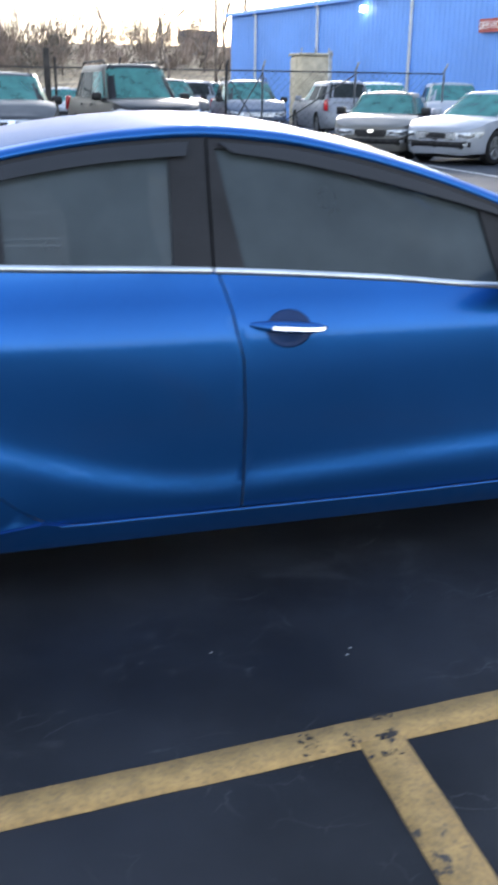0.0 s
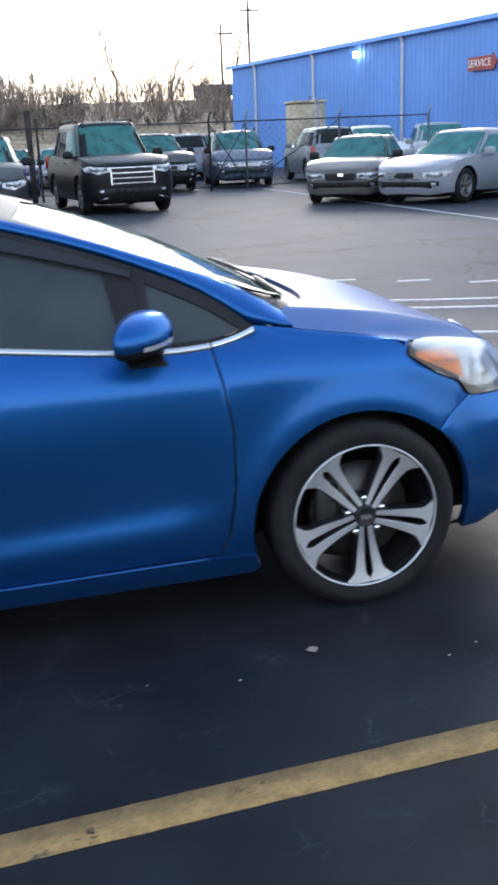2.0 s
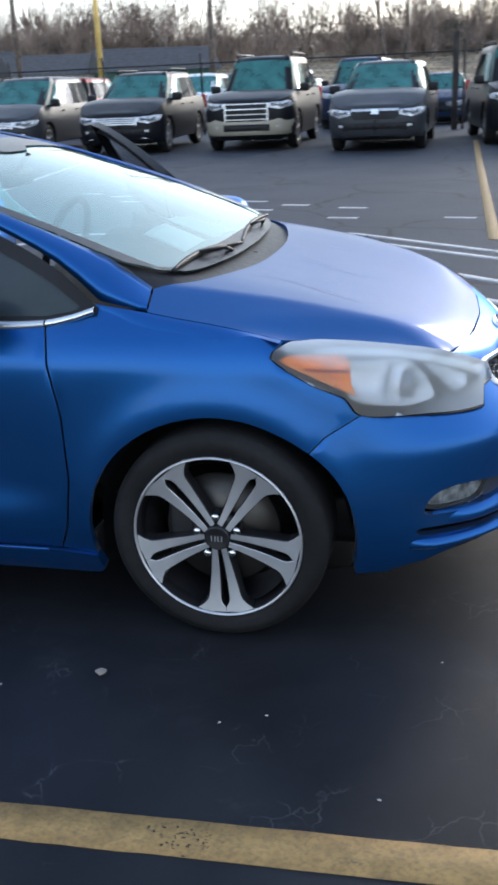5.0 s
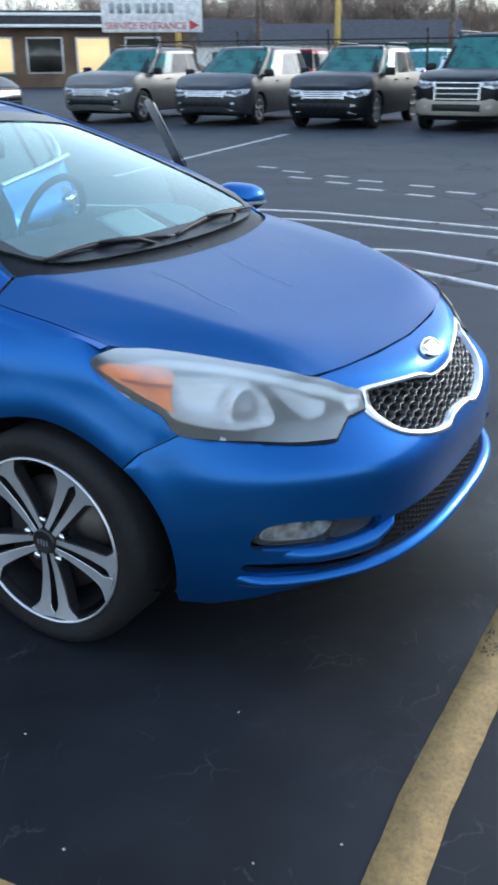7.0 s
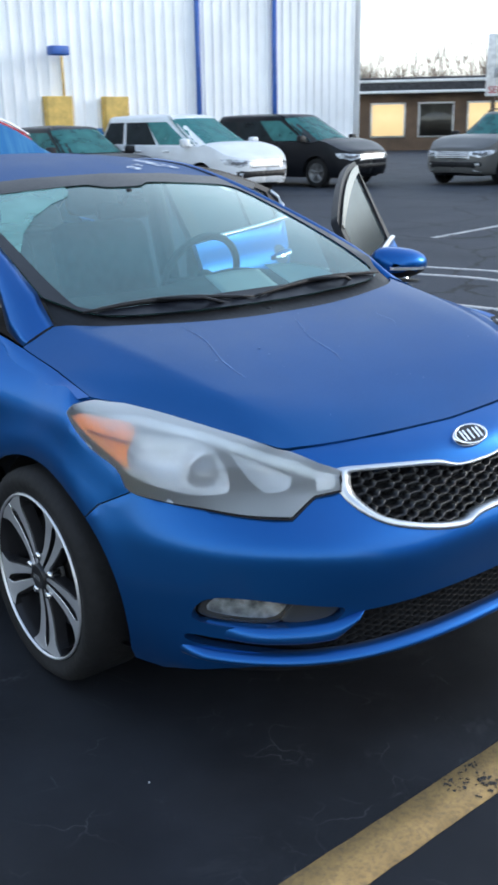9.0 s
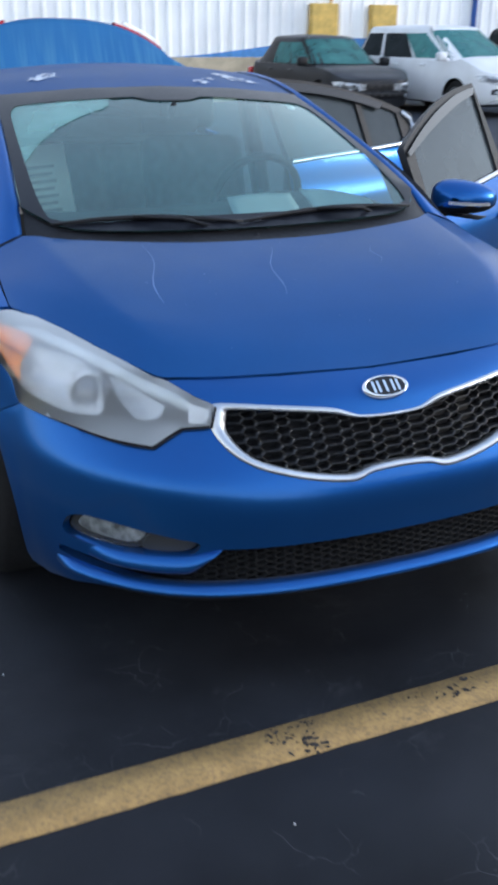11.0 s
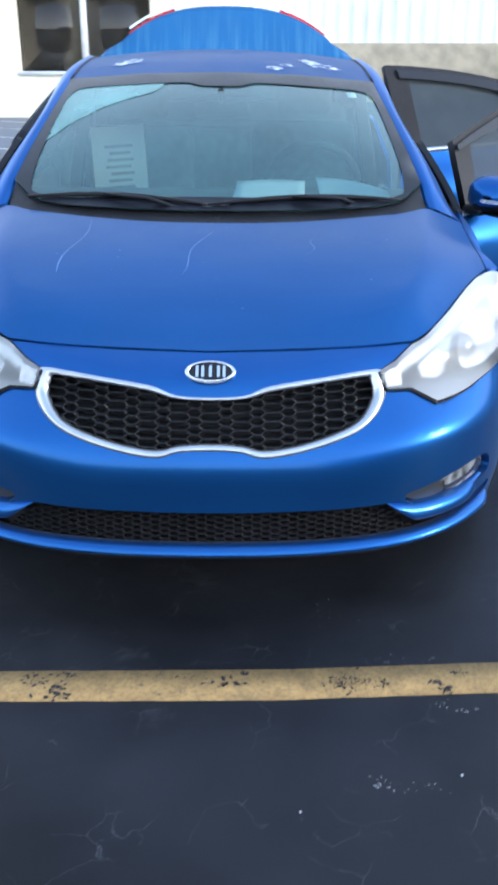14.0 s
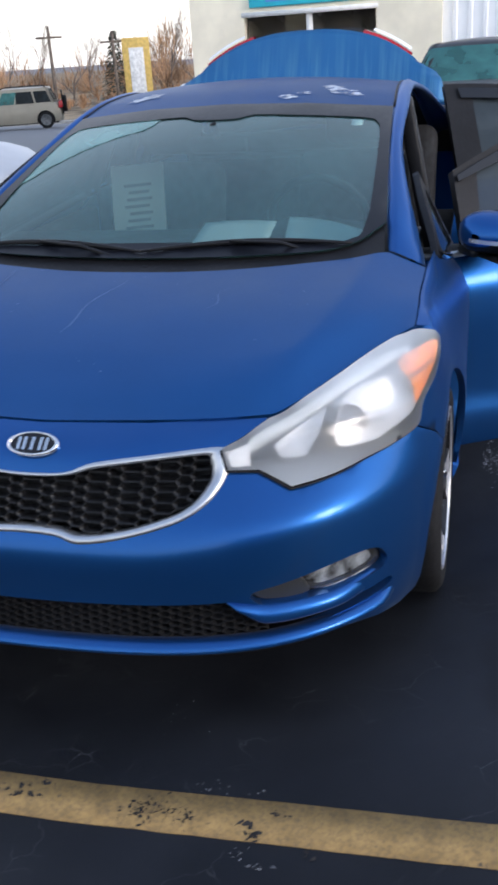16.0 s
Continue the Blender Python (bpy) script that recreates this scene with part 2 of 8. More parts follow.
def weather_and_sun_lens(m):
    """The lens has gone milky where it looks up; sunlight on its left flank is put into the haze too."""
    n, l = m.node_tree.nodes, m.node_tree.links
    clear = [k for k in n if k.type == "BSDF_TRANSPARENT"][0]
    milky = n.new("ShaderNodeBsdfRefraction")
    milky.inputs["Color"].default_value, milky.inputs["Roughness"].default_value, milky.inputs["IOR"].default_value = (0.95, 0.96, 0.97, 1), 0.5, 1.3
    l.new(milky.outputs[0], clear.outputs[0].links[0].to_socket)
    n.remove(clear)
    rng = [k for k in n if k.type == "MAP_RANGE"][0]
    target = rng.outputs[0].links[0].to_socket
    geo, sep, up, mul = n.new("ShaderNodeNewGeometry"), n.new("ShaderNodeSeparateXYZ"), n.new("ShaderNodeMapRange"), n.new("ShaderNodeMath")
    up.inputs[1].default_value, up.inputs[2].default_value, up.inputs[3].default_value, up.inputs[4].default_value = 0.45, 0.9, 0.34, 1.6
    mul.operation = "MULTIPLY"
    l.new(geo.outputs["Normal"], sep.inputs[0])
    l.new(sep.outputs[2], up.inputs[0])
    # right flank drawn clearer; sunlight on the left lens is put into the haze
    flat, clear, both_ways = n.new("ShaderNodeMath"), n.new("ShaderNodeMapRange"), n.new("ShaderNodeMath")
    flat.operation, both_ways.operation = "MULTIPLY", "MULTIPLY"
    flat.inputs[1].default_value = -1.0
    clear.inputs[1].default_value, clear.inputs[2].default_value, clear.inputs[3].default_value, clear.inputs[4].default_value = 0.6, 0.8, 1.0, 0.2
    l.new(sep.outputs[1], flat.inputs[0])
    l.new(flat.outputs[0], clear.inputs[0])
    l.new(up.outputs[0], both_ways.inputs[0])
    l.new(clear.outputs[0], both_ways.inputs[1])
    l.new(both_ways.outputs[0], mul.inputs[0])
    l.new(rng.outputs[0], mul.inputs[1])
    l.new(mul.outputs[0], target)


weather_and_sun_lens(LENS)
PRIVACY = glass("privacy_glass", (0.1, 0.11, 0.12), 1.1, haze=0.5, haze_color=(0.05, 0.06, 0.065), gloss_color=(0.35, 0.37, 0.4))
CLEARLENS = glass("lamp_lens", (0.9, 0.92, 0.93), haze=0.04, rough=0.05)


# ---------------------------------------------------------------- helpers
def spline(points):
    """A smooth function through a few (t, value) pairs, with no overshoot."""
    xs, ys = [p[0] for p in points], [p[1] for p in points]
    d = [(ys[i + 1] - ys[i]) / (xs[i + 1] - xs[i]) for i in range(len(xs) - 1)]
    m = [d[0]] + [0 if d[i - 1] * d[i] <= 0 else 2 * d[i - 1] * d[i] / (d[i - 1] + d[i]) for i in range(1, len(d))] + [d[-1]]

    def f(t):
        if t <= xs[0]:
            return ys[0]
        if t >= xs[-1]:
            return ys[-1]
        i = max(k for k in range(len(xs) - 1) if xs[k] <= t)
        h = xs[i + 1] - xs[i]
        u = (t - xs[i]) / h
        return (ys[i] * (1 + 2 * u) * (1 - u) ** 2 + ys[i + 1] * u * u * (3 - 2 * u) + h * m[i] * u * (1 - u) ** 2 + h * m[i + 1] * u * u * (u - 1))
    return f


def link_mesh(name, bm, material, parent=None, label="", smooth=True):
    me = bpy.data.meshes.new(name)
    for f in bm.faces:
        f.smooth = smooth
    bm.to_mesh(me)
    bm.free()
    for m in (material if isinstance(material, (list, tuple)) else [material]):
        me.materials.append(m)
    ob = new(name, me)
    if parent is not None:
        ob.parent = parent
    if label:
        tagged(ob, label)
    return ob


def part(name, bm, material, parent, label="", smooth=True):
    return link_mesh(name, bm, material, parent, label, smooth)


def thing(name, label, category, group="", at=None):
    ob = new(name)
    ob.empty_display_size = 0.2
    if at is not None:
        ob.matrix_world = at
    return tagged(ob, label, category, group)


def face_out(bm, outward):
    """Turns all faces so that most look along outward(place)."""
    bm.normal_update()
    if sum(f.normal.dot(outward(f.calc_center_median())) * f.calc_area() for f in bm.faces) < 0:
        bmesh.ops.reverse_faces(bm, faces=bm.faces[:])
        bm.normal_update()


def in_loop(x, y, loop):
    hit = False
    for i in range(len(loop)):
        (x0, y0), (x1, y1) = loop[i - 1][:2], loop[i][:2]
        if (y0 > y) != (y1 > y) and x < (x1 - x0) * (y - y0) / (y1 - y0) + x0:
            hit = not hit
    return hit


def sheet(loops, fmap, step, outward, thick=0.012, offset=0.0):
    """A curved panel: the flat outline (first loop) with holes (other loops), cut into a fine net and bent by fmap, with a rim folded inwards."""
    pts, edges = [], []
    for loop in loops:
        k = len(pts)
        pts += [Vector((p[0], p[1])) for p in loop]
        edges += [(k + i, k + (i + 1) % len(loop)) for i in range(len(loop))]
    border = list(pts)
    lo = [min(p[i] for p in loops[0]) for i in (0, 1)]
    hi = [max(p[i] for p in loops[0]) for i in (0, 1)]
    for i in range(int((hi[0] - lo[0]) / step) + 1):
        for j in range(int((hi[1] - lo[1]) / step) + 1):
            x, y = lo[0] + (i + 0.5) * step, lo[1] + (j + 0.5 + 0.25 * (i % 2)) * step
            if in_loop(x, y, loops[0]) and not any(in_loop(x, y, h) for h in loops[1:]):
                if all(abs(b.x - x) + abs(b.y - y) > 0.4 * step for b in border):
                    pts.append(Vector((x, y)))
    co, _, tris = geometry.delaunay_2d_cdt(pts, edges, [], 0, 1e-6, False)[:3]
    bm = bmesh.new()
    vs = [bm.verts.new((p[0], p[1], 0)) for p in co]
    for t in tris:
        cx, cy = sum(co[i][0] for i in t) / 3, sum(co[i][1] for i in t) / 3
        if in_loop(cx, cy, loops[0]) and not any(in_loop(cx, cy, h) for h in loops[1:]):
            bm.faces.new([vs[i] for i in t])
    bmesh.ops.delete(bm, geom=[v for v in bm.verts if not v.link_faces], context="VERTS")
    for v in bm.verts:
        v.co = fmap(v.co.x, v.co.y)
    face_out(bm, outward)
    if offset:
        shift = [(v, v.normal.copy()) for v in bm.verts]
        for v, nrm in shift:
            v.co += nrm * offset
    if thick:
        rim = [e for e in bm.edges if e.is_boundary]
        olds = {tuple(round(c, 6) for c in v.co): v.normal.copy() for e in rim for v in e.verts}
        got = bmesh.ops.extrude_edge_only(bm, edges=rim)
        for v in [g for g in got["geom"] if isinstance(g, bmesh.types.BMVert)]:
            v.co -= olds.get(tuple(round(c, 6) for c in v.co), Vector((0, 0, 0))) * thick
        bm.normal_update()
        for e in rim:
            e.smooth = False
    return bm


def smooth_loop(points, n=4):
    """A closed outline rounded through its corners (Catmull-Rom). A point with a third value stays a sharp corner."""
    out, k = [], len(points)
    for i in range(k):
        p0, p1, p2, p3 = points[i - 1], points[i], points[(i + 1) % k], points[(i + 2) % k]
        if len(p1) > 2:
            p0 = p1
        if len(p2) > 2:
            p3 = p2
        for j in range(n):
            t = j / n
            out.append(tuple(0.5 * (2 * p1[a] + (p2[a] - p0[a]) * t + (2 * p0[a] - 5 * p1[a] + 4 * p2[a] - p3[a]) * t * t + (3 * p1[a] - p0[a] - 3 * p2[a] + p3[a]) * t ** 3) for a in (0, 1)))
    return out


def grid_mesh(rows, close=False, mat_index=0, bm=None):
    """Quads between rows of points."""
    bm = bm or bmesh.new()
    vs = [[bm.verts.new(p) for p in row] for row in rows]
    for i in range(len(vs) - 1):
        m = len(vs[i])
        for j in range(m if close else m - 1):
            a, b, c, d = vs[i][j], vs[i][(j + 1) % m], vs[i + 1][(j + 1) % m], vs[i + 1][j]
            if len({a, b, c, d}) == 4:
                f = bm.faces.new((a, b, c, d))
                f.material_index = mat_index
    return bm


def tube(points, radius, sides=8, bm=None, mat_index=0, taper=None, caps=True):
    """A round bar along a line of points; radius is one value or a function of 0..1."""
    bm = bm or bmesh.new()
    pts = [Vector(p) for p in points]
    rows = []
    up = Vector((0, 0, 1))
    for i, p in enumerate(pts):
        d = (pts[min(i + 1, len(pts) - 1)] - pts[max(i - 1, 0)]).normalized()
        a = d.cross(up if abs(d.z) < 0.95 else Vector((1, 0, 0))).normalized()
        b = d.cross(a)
        r = radius(i / max(1, len(pts) - 1)) if callable(radius) else radius
        rows.append([p + (a * math.cos(t) + b * math.sin(t)) * r for t in [2 * math.pi * k / sides for k in range(sides)]])
    vs = [[bm.verts.new(q) for q in row] for row in rows]
    for i in range(len(vs) - 1):
        for j in range(sides):
            f = bm.faces.new((vs[i][j], vs[i][(j + 1) % sides], vs[i + 1][(j + 1) % sides], vs[i + 1][j]))
            f.material_index = mat_index
    if caps:
        for row in (vs[0][::-1], vs[-1]):
            bm.faces.new(row).material_index = mat_index
    return bm


def box(x0, x1, y0, y1, z0, z1, bevel=0.0, bm=None, mat_index=0, seg=2):
    """A block, its edges rounded by bevel."""
    made = bmesh.new()
    bmesh.ops.create_cube(made, size=1.0)
    for v in made.verts:
        v.co = Vector(((x0 + x1) / 2 + v.co.x * (x1 - x0), (y0 + y1) / 2 + v.co.y * (y1 - y0), (z0 + z1) / 2 + v.co.z * (z1 - z0)))
    if bevel:
        bmesh.ops.bevel(made, geom=made.edges[:], offset=bevel, segments=seg, profile=0.5, affect="EDGES", clamp_overlap=True)
    for f in made.faces:
        f.material_index = mat_index
    if bm is None:
        return made
    return join(bm, made)


def join(bm, other):
    me = bpy.data.meshes.new("tmp")
    other.to_mesh(me)
    other.free()
    bm.from_mesh(me)
    bpy.data.meshes.remove(me)
    return bm


def revolve(profile, n=48, axis="y", bm=None, mat_index=0):
    """Turns (radius, along) pairs round the y (or z) axis."""
    rows = []
    for r, h in profile:
        row = []
        for k in range(n):
            t = 2 * math.pi * k / n
            row.append((r * math.cos(t), h, r * math.sin(t)) if axis == "y" else (r * math.cos(t), r * math.sin(t), h))
        rows.append(row)
    return grid_mesh(rows, close=True, bm=bm, mat_index=mat_index)


def shifted(bm, m):
    bmesh.ops.transform(bm, matrix=m, verts=bm.verts[:])
    return bm


def smoothstep(a, b, x):
    t = min(1, max(0, (x - a) / (b - a)))
    return t * t * (3 - 2 * t)
# ---------------------------------------------------------------- ground
def ground_z(x, y):
    """The lot is level round the car and falls away gently far behind it."""
    return -min(2.0, 0.038 * max(0, -x - 4)) * smoothstep(8, 0, y) - 0.023 * smoothstep(1.12, 0.92, abs(y)) * smoothstep(-4.2, -3.4, x) * smoothstep(0.75, 0.45, x)


def asphalt_material():
    m = mat("sealed_asphalt", (0.0062, 0.007, 0.0096), 0.5, 0, 0.3, 1.7, bump=0.2, bump_scale=420, color2=(0.0178, 0.0198, 0.025), detail=10, spec=0.22)
    n, l = m.node_tree.nodes, m.node_tree.links
    b = n["Principled BSDF"]
    base = b.inputs["Base Color"].links[0].from_socket
    geo = n.new("ShaderNodeNewGeometry")
    # pale hair cracks: thin cell borders, broken up and only in places
    warp, add = n.new("ShaderNodeTexNoise"), n.new("ShaderNodeMixRGB")
    warp.inputs["Scale"].default_value, warp.inputs["Detail"].default_value = 5.0, 5
    add.blend_type, add.inputs[0].default_value = "ADD", 0.2
    l.new(geo.outputs["Position"], warp.inputs["Vector"])
    l.new(geo.outputs["Position"], add.inputs[1])
    l.new(warp.outputs["Color"], add.inputs[2])
    vor = n.new("ShaderNodeTexVoronoi")
    vor.feature, vor.inputs["Scale"].default_value = "DISTANCE_TO_EDGE", 7.5
    l.new(add.outputs[0], vor.inputs["Vector"])
    thin = n.new("ShaderNodeMapRange")
    thin.inputs[1].default_value, thin.inputs[2].default_value, thin.inputs[3].default_value, thin.inputs[4].default_value = 0.0, 0.013, 1.0, 0.0
    l.new(vor.outputs[0], thin.inputs[0])
    where, wr = n.new("ShaderNodeTexNoise"), n.new("ShaderNodeMapRange")
    where.inputs["Scale"].default_value, where.inputs["Detail"].default_value = 5.5, 7
    wr.inputs[1].default_value, wr.inputs[2].default_value, wr.inputs[4].default_value = 0.52, 0.66, 0.75
    l.new(geo.outputs["Position"], where.inputs["Vector"])
    l.new(where.outputs[0], wr.inputs[0])
    mul = n.new("ShaderNodeMath")
    mul.operation = "MULTIPLY"
    l.new(thin.outputs[0], mul.inputs[0])
    l.new(wr.outputs[0], mul.inputs[1])
    mx = n.new("ShaderNodeMix")
    mx.data_type = "RGBA"
    mx.inputs[7].default_value = (0.08, 0.083, 0.09, 1)
    l.new(mul.outputs[0], mx.inputs[0])
    l.new(base, mx.inputs[6])
    # pale smudges of grit
    grit, gr, smudge = n.new("ShaderNodeTexNoise"), n.new("ShaderNodeMapRange"), n.new("ShaderNodeMix")
    grit.inputs["Scale"].default_value, grit.inputs["Detail"].default_value, grit.inputs["Roughness"].default_value, grit.inputs["Distortion"].default_value = 2.6, 13, 0.72, 0.6
    gr.inputs[1].default_value, gr.inputs[2].default_value, gr.inputs[4].default_value = 0.6, 0.78, 0.7
    smudge.data_type, smudge.inputs[7].default_value = "RGBA", (0.06, 0.063, 0.07, 1)
    l.new(geo.outputs["Position"], grit.inputs["Vector"])
    l.new(grit.outputs[0], gr.inputs[0])
    l.new(gr.outputs[0], smudge.inputs[0])
    l.new(mx.outputs[2], smudge.inputs[6])
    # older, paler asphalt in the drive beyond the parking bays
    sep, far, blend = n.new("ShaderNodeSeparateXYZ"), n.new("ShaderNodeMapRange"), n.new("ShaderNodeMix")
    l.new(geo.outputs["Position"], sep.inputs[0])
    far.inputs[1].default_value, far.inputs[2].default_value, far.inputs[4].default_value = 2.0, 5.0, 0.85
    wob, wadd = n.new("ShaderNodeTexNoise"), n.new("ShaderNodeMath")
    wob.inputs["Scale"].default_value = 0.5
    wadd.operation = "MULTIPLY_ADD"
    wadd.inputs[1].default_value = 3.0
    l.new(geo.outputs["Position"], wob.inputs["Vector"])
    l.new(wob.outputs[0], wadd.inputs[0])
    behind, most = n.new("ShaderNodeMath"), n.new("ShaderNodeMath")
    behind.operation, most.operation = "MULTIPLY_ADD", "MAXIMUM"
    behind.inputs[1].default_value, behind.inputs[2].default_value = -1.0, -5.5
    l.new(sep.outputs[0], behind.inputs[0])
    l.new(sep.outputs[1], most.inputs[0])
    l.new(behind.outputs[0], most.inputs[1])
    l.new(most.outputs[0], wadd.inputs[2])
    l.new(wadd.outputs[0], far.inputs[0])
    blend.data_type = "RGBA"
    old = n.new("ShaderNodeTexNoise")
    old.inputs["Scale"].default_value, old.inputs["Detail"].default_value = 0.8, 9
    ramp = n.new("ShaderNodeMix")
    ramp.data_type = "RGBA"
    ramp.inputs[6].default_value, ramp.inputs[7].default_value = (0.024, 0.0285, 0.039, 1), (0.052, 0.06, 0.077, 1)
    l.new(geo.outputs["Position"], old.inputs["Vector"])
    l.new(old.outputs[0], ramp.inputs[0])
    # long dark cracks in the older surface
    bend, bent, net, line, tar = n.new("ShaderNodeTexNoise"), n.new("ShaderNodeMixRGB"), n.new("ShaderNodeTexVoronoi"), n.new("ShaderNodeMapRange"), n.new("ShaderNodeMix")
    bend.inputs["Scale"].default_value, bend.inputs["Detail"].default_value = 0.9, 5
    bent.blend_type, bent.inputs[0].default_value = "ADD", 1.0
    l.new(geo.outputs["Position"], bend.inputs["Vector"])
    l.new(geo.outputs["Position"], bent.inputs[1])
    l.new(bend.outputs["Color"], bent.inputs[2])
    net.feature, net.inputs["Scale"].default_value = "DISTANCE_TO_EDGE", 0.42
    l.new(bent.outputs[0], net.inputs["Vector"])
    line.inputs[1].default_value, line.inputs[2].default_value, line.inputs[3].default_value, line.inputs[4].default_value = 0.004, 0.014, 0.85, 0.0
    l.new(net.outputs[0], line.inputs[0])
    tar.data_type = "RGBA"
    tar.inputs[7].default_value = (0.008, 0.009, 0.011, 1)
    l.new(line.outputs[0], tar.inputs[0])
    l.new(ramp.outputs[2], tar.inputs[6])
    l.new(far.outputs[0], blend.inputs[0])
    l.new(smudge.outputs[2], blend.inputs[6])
    # pale sky glare on the lane behind the bays, put into its colour
    back, near, glare_mul, glare_tone = n.new("ShaderNodeMapRange"), n.new("ShaderNodeMapRange"), n.new("ShaderNodeMath"), n.new("ShaderNodeMix")
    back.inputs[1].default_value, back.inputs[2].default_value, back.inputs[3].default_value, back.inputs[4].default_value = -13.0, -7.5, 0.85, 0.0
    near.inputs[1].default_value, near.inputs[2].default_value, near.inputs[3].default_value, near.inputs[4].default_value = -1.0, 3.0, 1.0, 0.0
    glare_mul.operation, glare_tone.data_type = "MULTIPLY", "RGBA"
    glare_tone.inputs[7].default_value = (0.27, 0.275, 0.285, 1)
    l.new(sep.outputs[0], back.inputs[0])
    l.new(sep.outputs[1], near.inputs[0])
    l.new(back.outputs[0], glare_mul.inputs[0])
    l.new(near.outputs[0], glare_mul.inputs[1])
    l.new(glare_mul.outputs[0], glare_tone.inputs[0])
    l.new(tar.outputs[2], glare_tone.inputs[6])
    l.new(glare_tone.outputs[2], blend.inputs[7])
    l.new(blend.outputs[2], b.inputs["Base Color"])
    # damp patches shine, the dry rest is matt
    damp, dr, dm = n.new("ShaderNodeTexNoise"), n.new("ShaderNodeMapRange"), n.new("ShaderNodeMath")
    damp.inputs["Scale"].default_value, damp.inputs["Detail"].default_value, damp.inputs["Roughness"].default_value = 0.75, 8, 0.62
    dr.inputs[1].default_value, dr.inputs[2].default_value, dr.inputs[3].default_value, dr.inputs[4].default_value = 0.4, 0.6, 0.47, 0.68
    l.new(geo.outputs["Position"], damp.inputs["Vector"])
    l.new(damp.outputs[0], dr.inputs[0])
    dry = n.new("ShaderNodeMix")  # the older surface is rougher and dries sooner
    dry.inputs[3].default_value = 0.8
    l.new(far.outputs[0], dry.inputs[0])
    l.new(dr.outputs[0], dry.inputs[2])
    l.new(dry.outputs[0], b.inputs["Roughness"])
    return m


ASPHALT = asphalt_material()
xs = [-900, -300, -120, -80] + [-60 + 3 * k for k in range(18)] + [-6 + 0.3 * k for k in range(30)] + [3 + 3 * k for k in range(15)] + [60, 120, 300, 900]
ys = [-900, -300, -100, -50] + [-30 + 3 * k for k in range(9)] + [-3 + 0.2 * k for k in range(30)] + [3 + 3 * k for k in range(19)] + [80, 150, 300, 900]
bm = grid_mesh([[(x, y, ground_z(x, y)) for x in xs] for y in ys])
face_out(bm, lambda p: Vector((0, 0, 1)))
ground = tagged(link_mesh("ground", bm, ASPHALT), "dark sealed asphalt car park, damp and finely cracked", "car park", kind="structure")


def worn_paint(name, color, wear_lo, wear_hi, under=(0.02, 0.021, 0.024)):
    """Road paint, chipped through to the asphalt in clusters."""
    m = mat(name, color, 0.75, 0, 0.12, 16.0, bump=0.25, bump_scale=260, detail=9)
    n, l = m.node_tree.nodes, m.node_tree.links
    b = n["Principled BSDF"]
    base = b.inputs["Base Color"].links[0].from_socket
    geo = n.new("ShaderNodeNewGeometry")
    chips, patch, mul, rg = n.new("ShaderNodeTexNoise"), n.new("ShaderNodeTexNoise"), n.new("ShaderNodeMath"), n.new("ShaderNodeMapRange")
    chips.inputs["Scale"].default_value, chips.inputs["Detail"].default_value, chips.inputs["Roughness"].default_value = 26, 8, 0.7
    patch.inputs["Scale"].default_value, patch.inputs["Detail"].default_value = 3.1, 3
    l.new(geo.outputs["Position"], chips.inputs["Vector"])
    l.new(geo.outputs["Position"], patch.inputs["Vector"])
    mul.operation = "MULTIPLY"
    l.new(chips.outputs[0], mul.inputs[0])
    l.new(patch.outputs[0], mul.inputs[1])
    rg.inputs[1].default_value, rg.inputs[2].default_value = wear_lo, wear_hi
    l.new(mul.outputs[0], rg.inputs[0])
    mx = n.new("ShaderNodeMix")
    mx.data_type = "RGBA"
    mx.inputs[7].default_value = (*under, 1)
    # fine dirt ground into the paint
    dirt, dr, most = n.new("ShaderNodeTexNoise"), n.new("ShaderNodeMapRange"), n.new("ShaderNodeMath")
    dirt.inputs["Scale"].default_value, dirt.inputs["Detail"].default_value, dirt.inputs["Roughness"].default_value = 85, 8, 0.75
    dr.inputs[1].default_value, dr.inputs[2].default_value, dr.inputs[4].default_value = 0.44, 0.74, 0.75
    most.operation = "MAXIMUM"
    l.new(geo.outputs["Position"], dirt.inputs["Vector"])
    l.new(dirt.outputs[0], dr.inputs[0])
    l.new(dr.outputs[0], most.inputs[0])
    l.new(rg.outputs[0], most.inputs[1])
    l.new(most.outputs[0], mx.inputs[0])
    l.new(base, mx.inputs[6])
    l.new(mx.outputs[2], b.inputs["Base Color"])
    return m


YELLOW = worn_paint("yellow_line_paint", (0.38, 0.235, 0.082), 0.36, 0.42, (0.06, 0.052, 0.045))
WHITEPAINT = worn_paint("white_line_paint", (0.5, 0.5, 0.51), 0.30, 0.36)


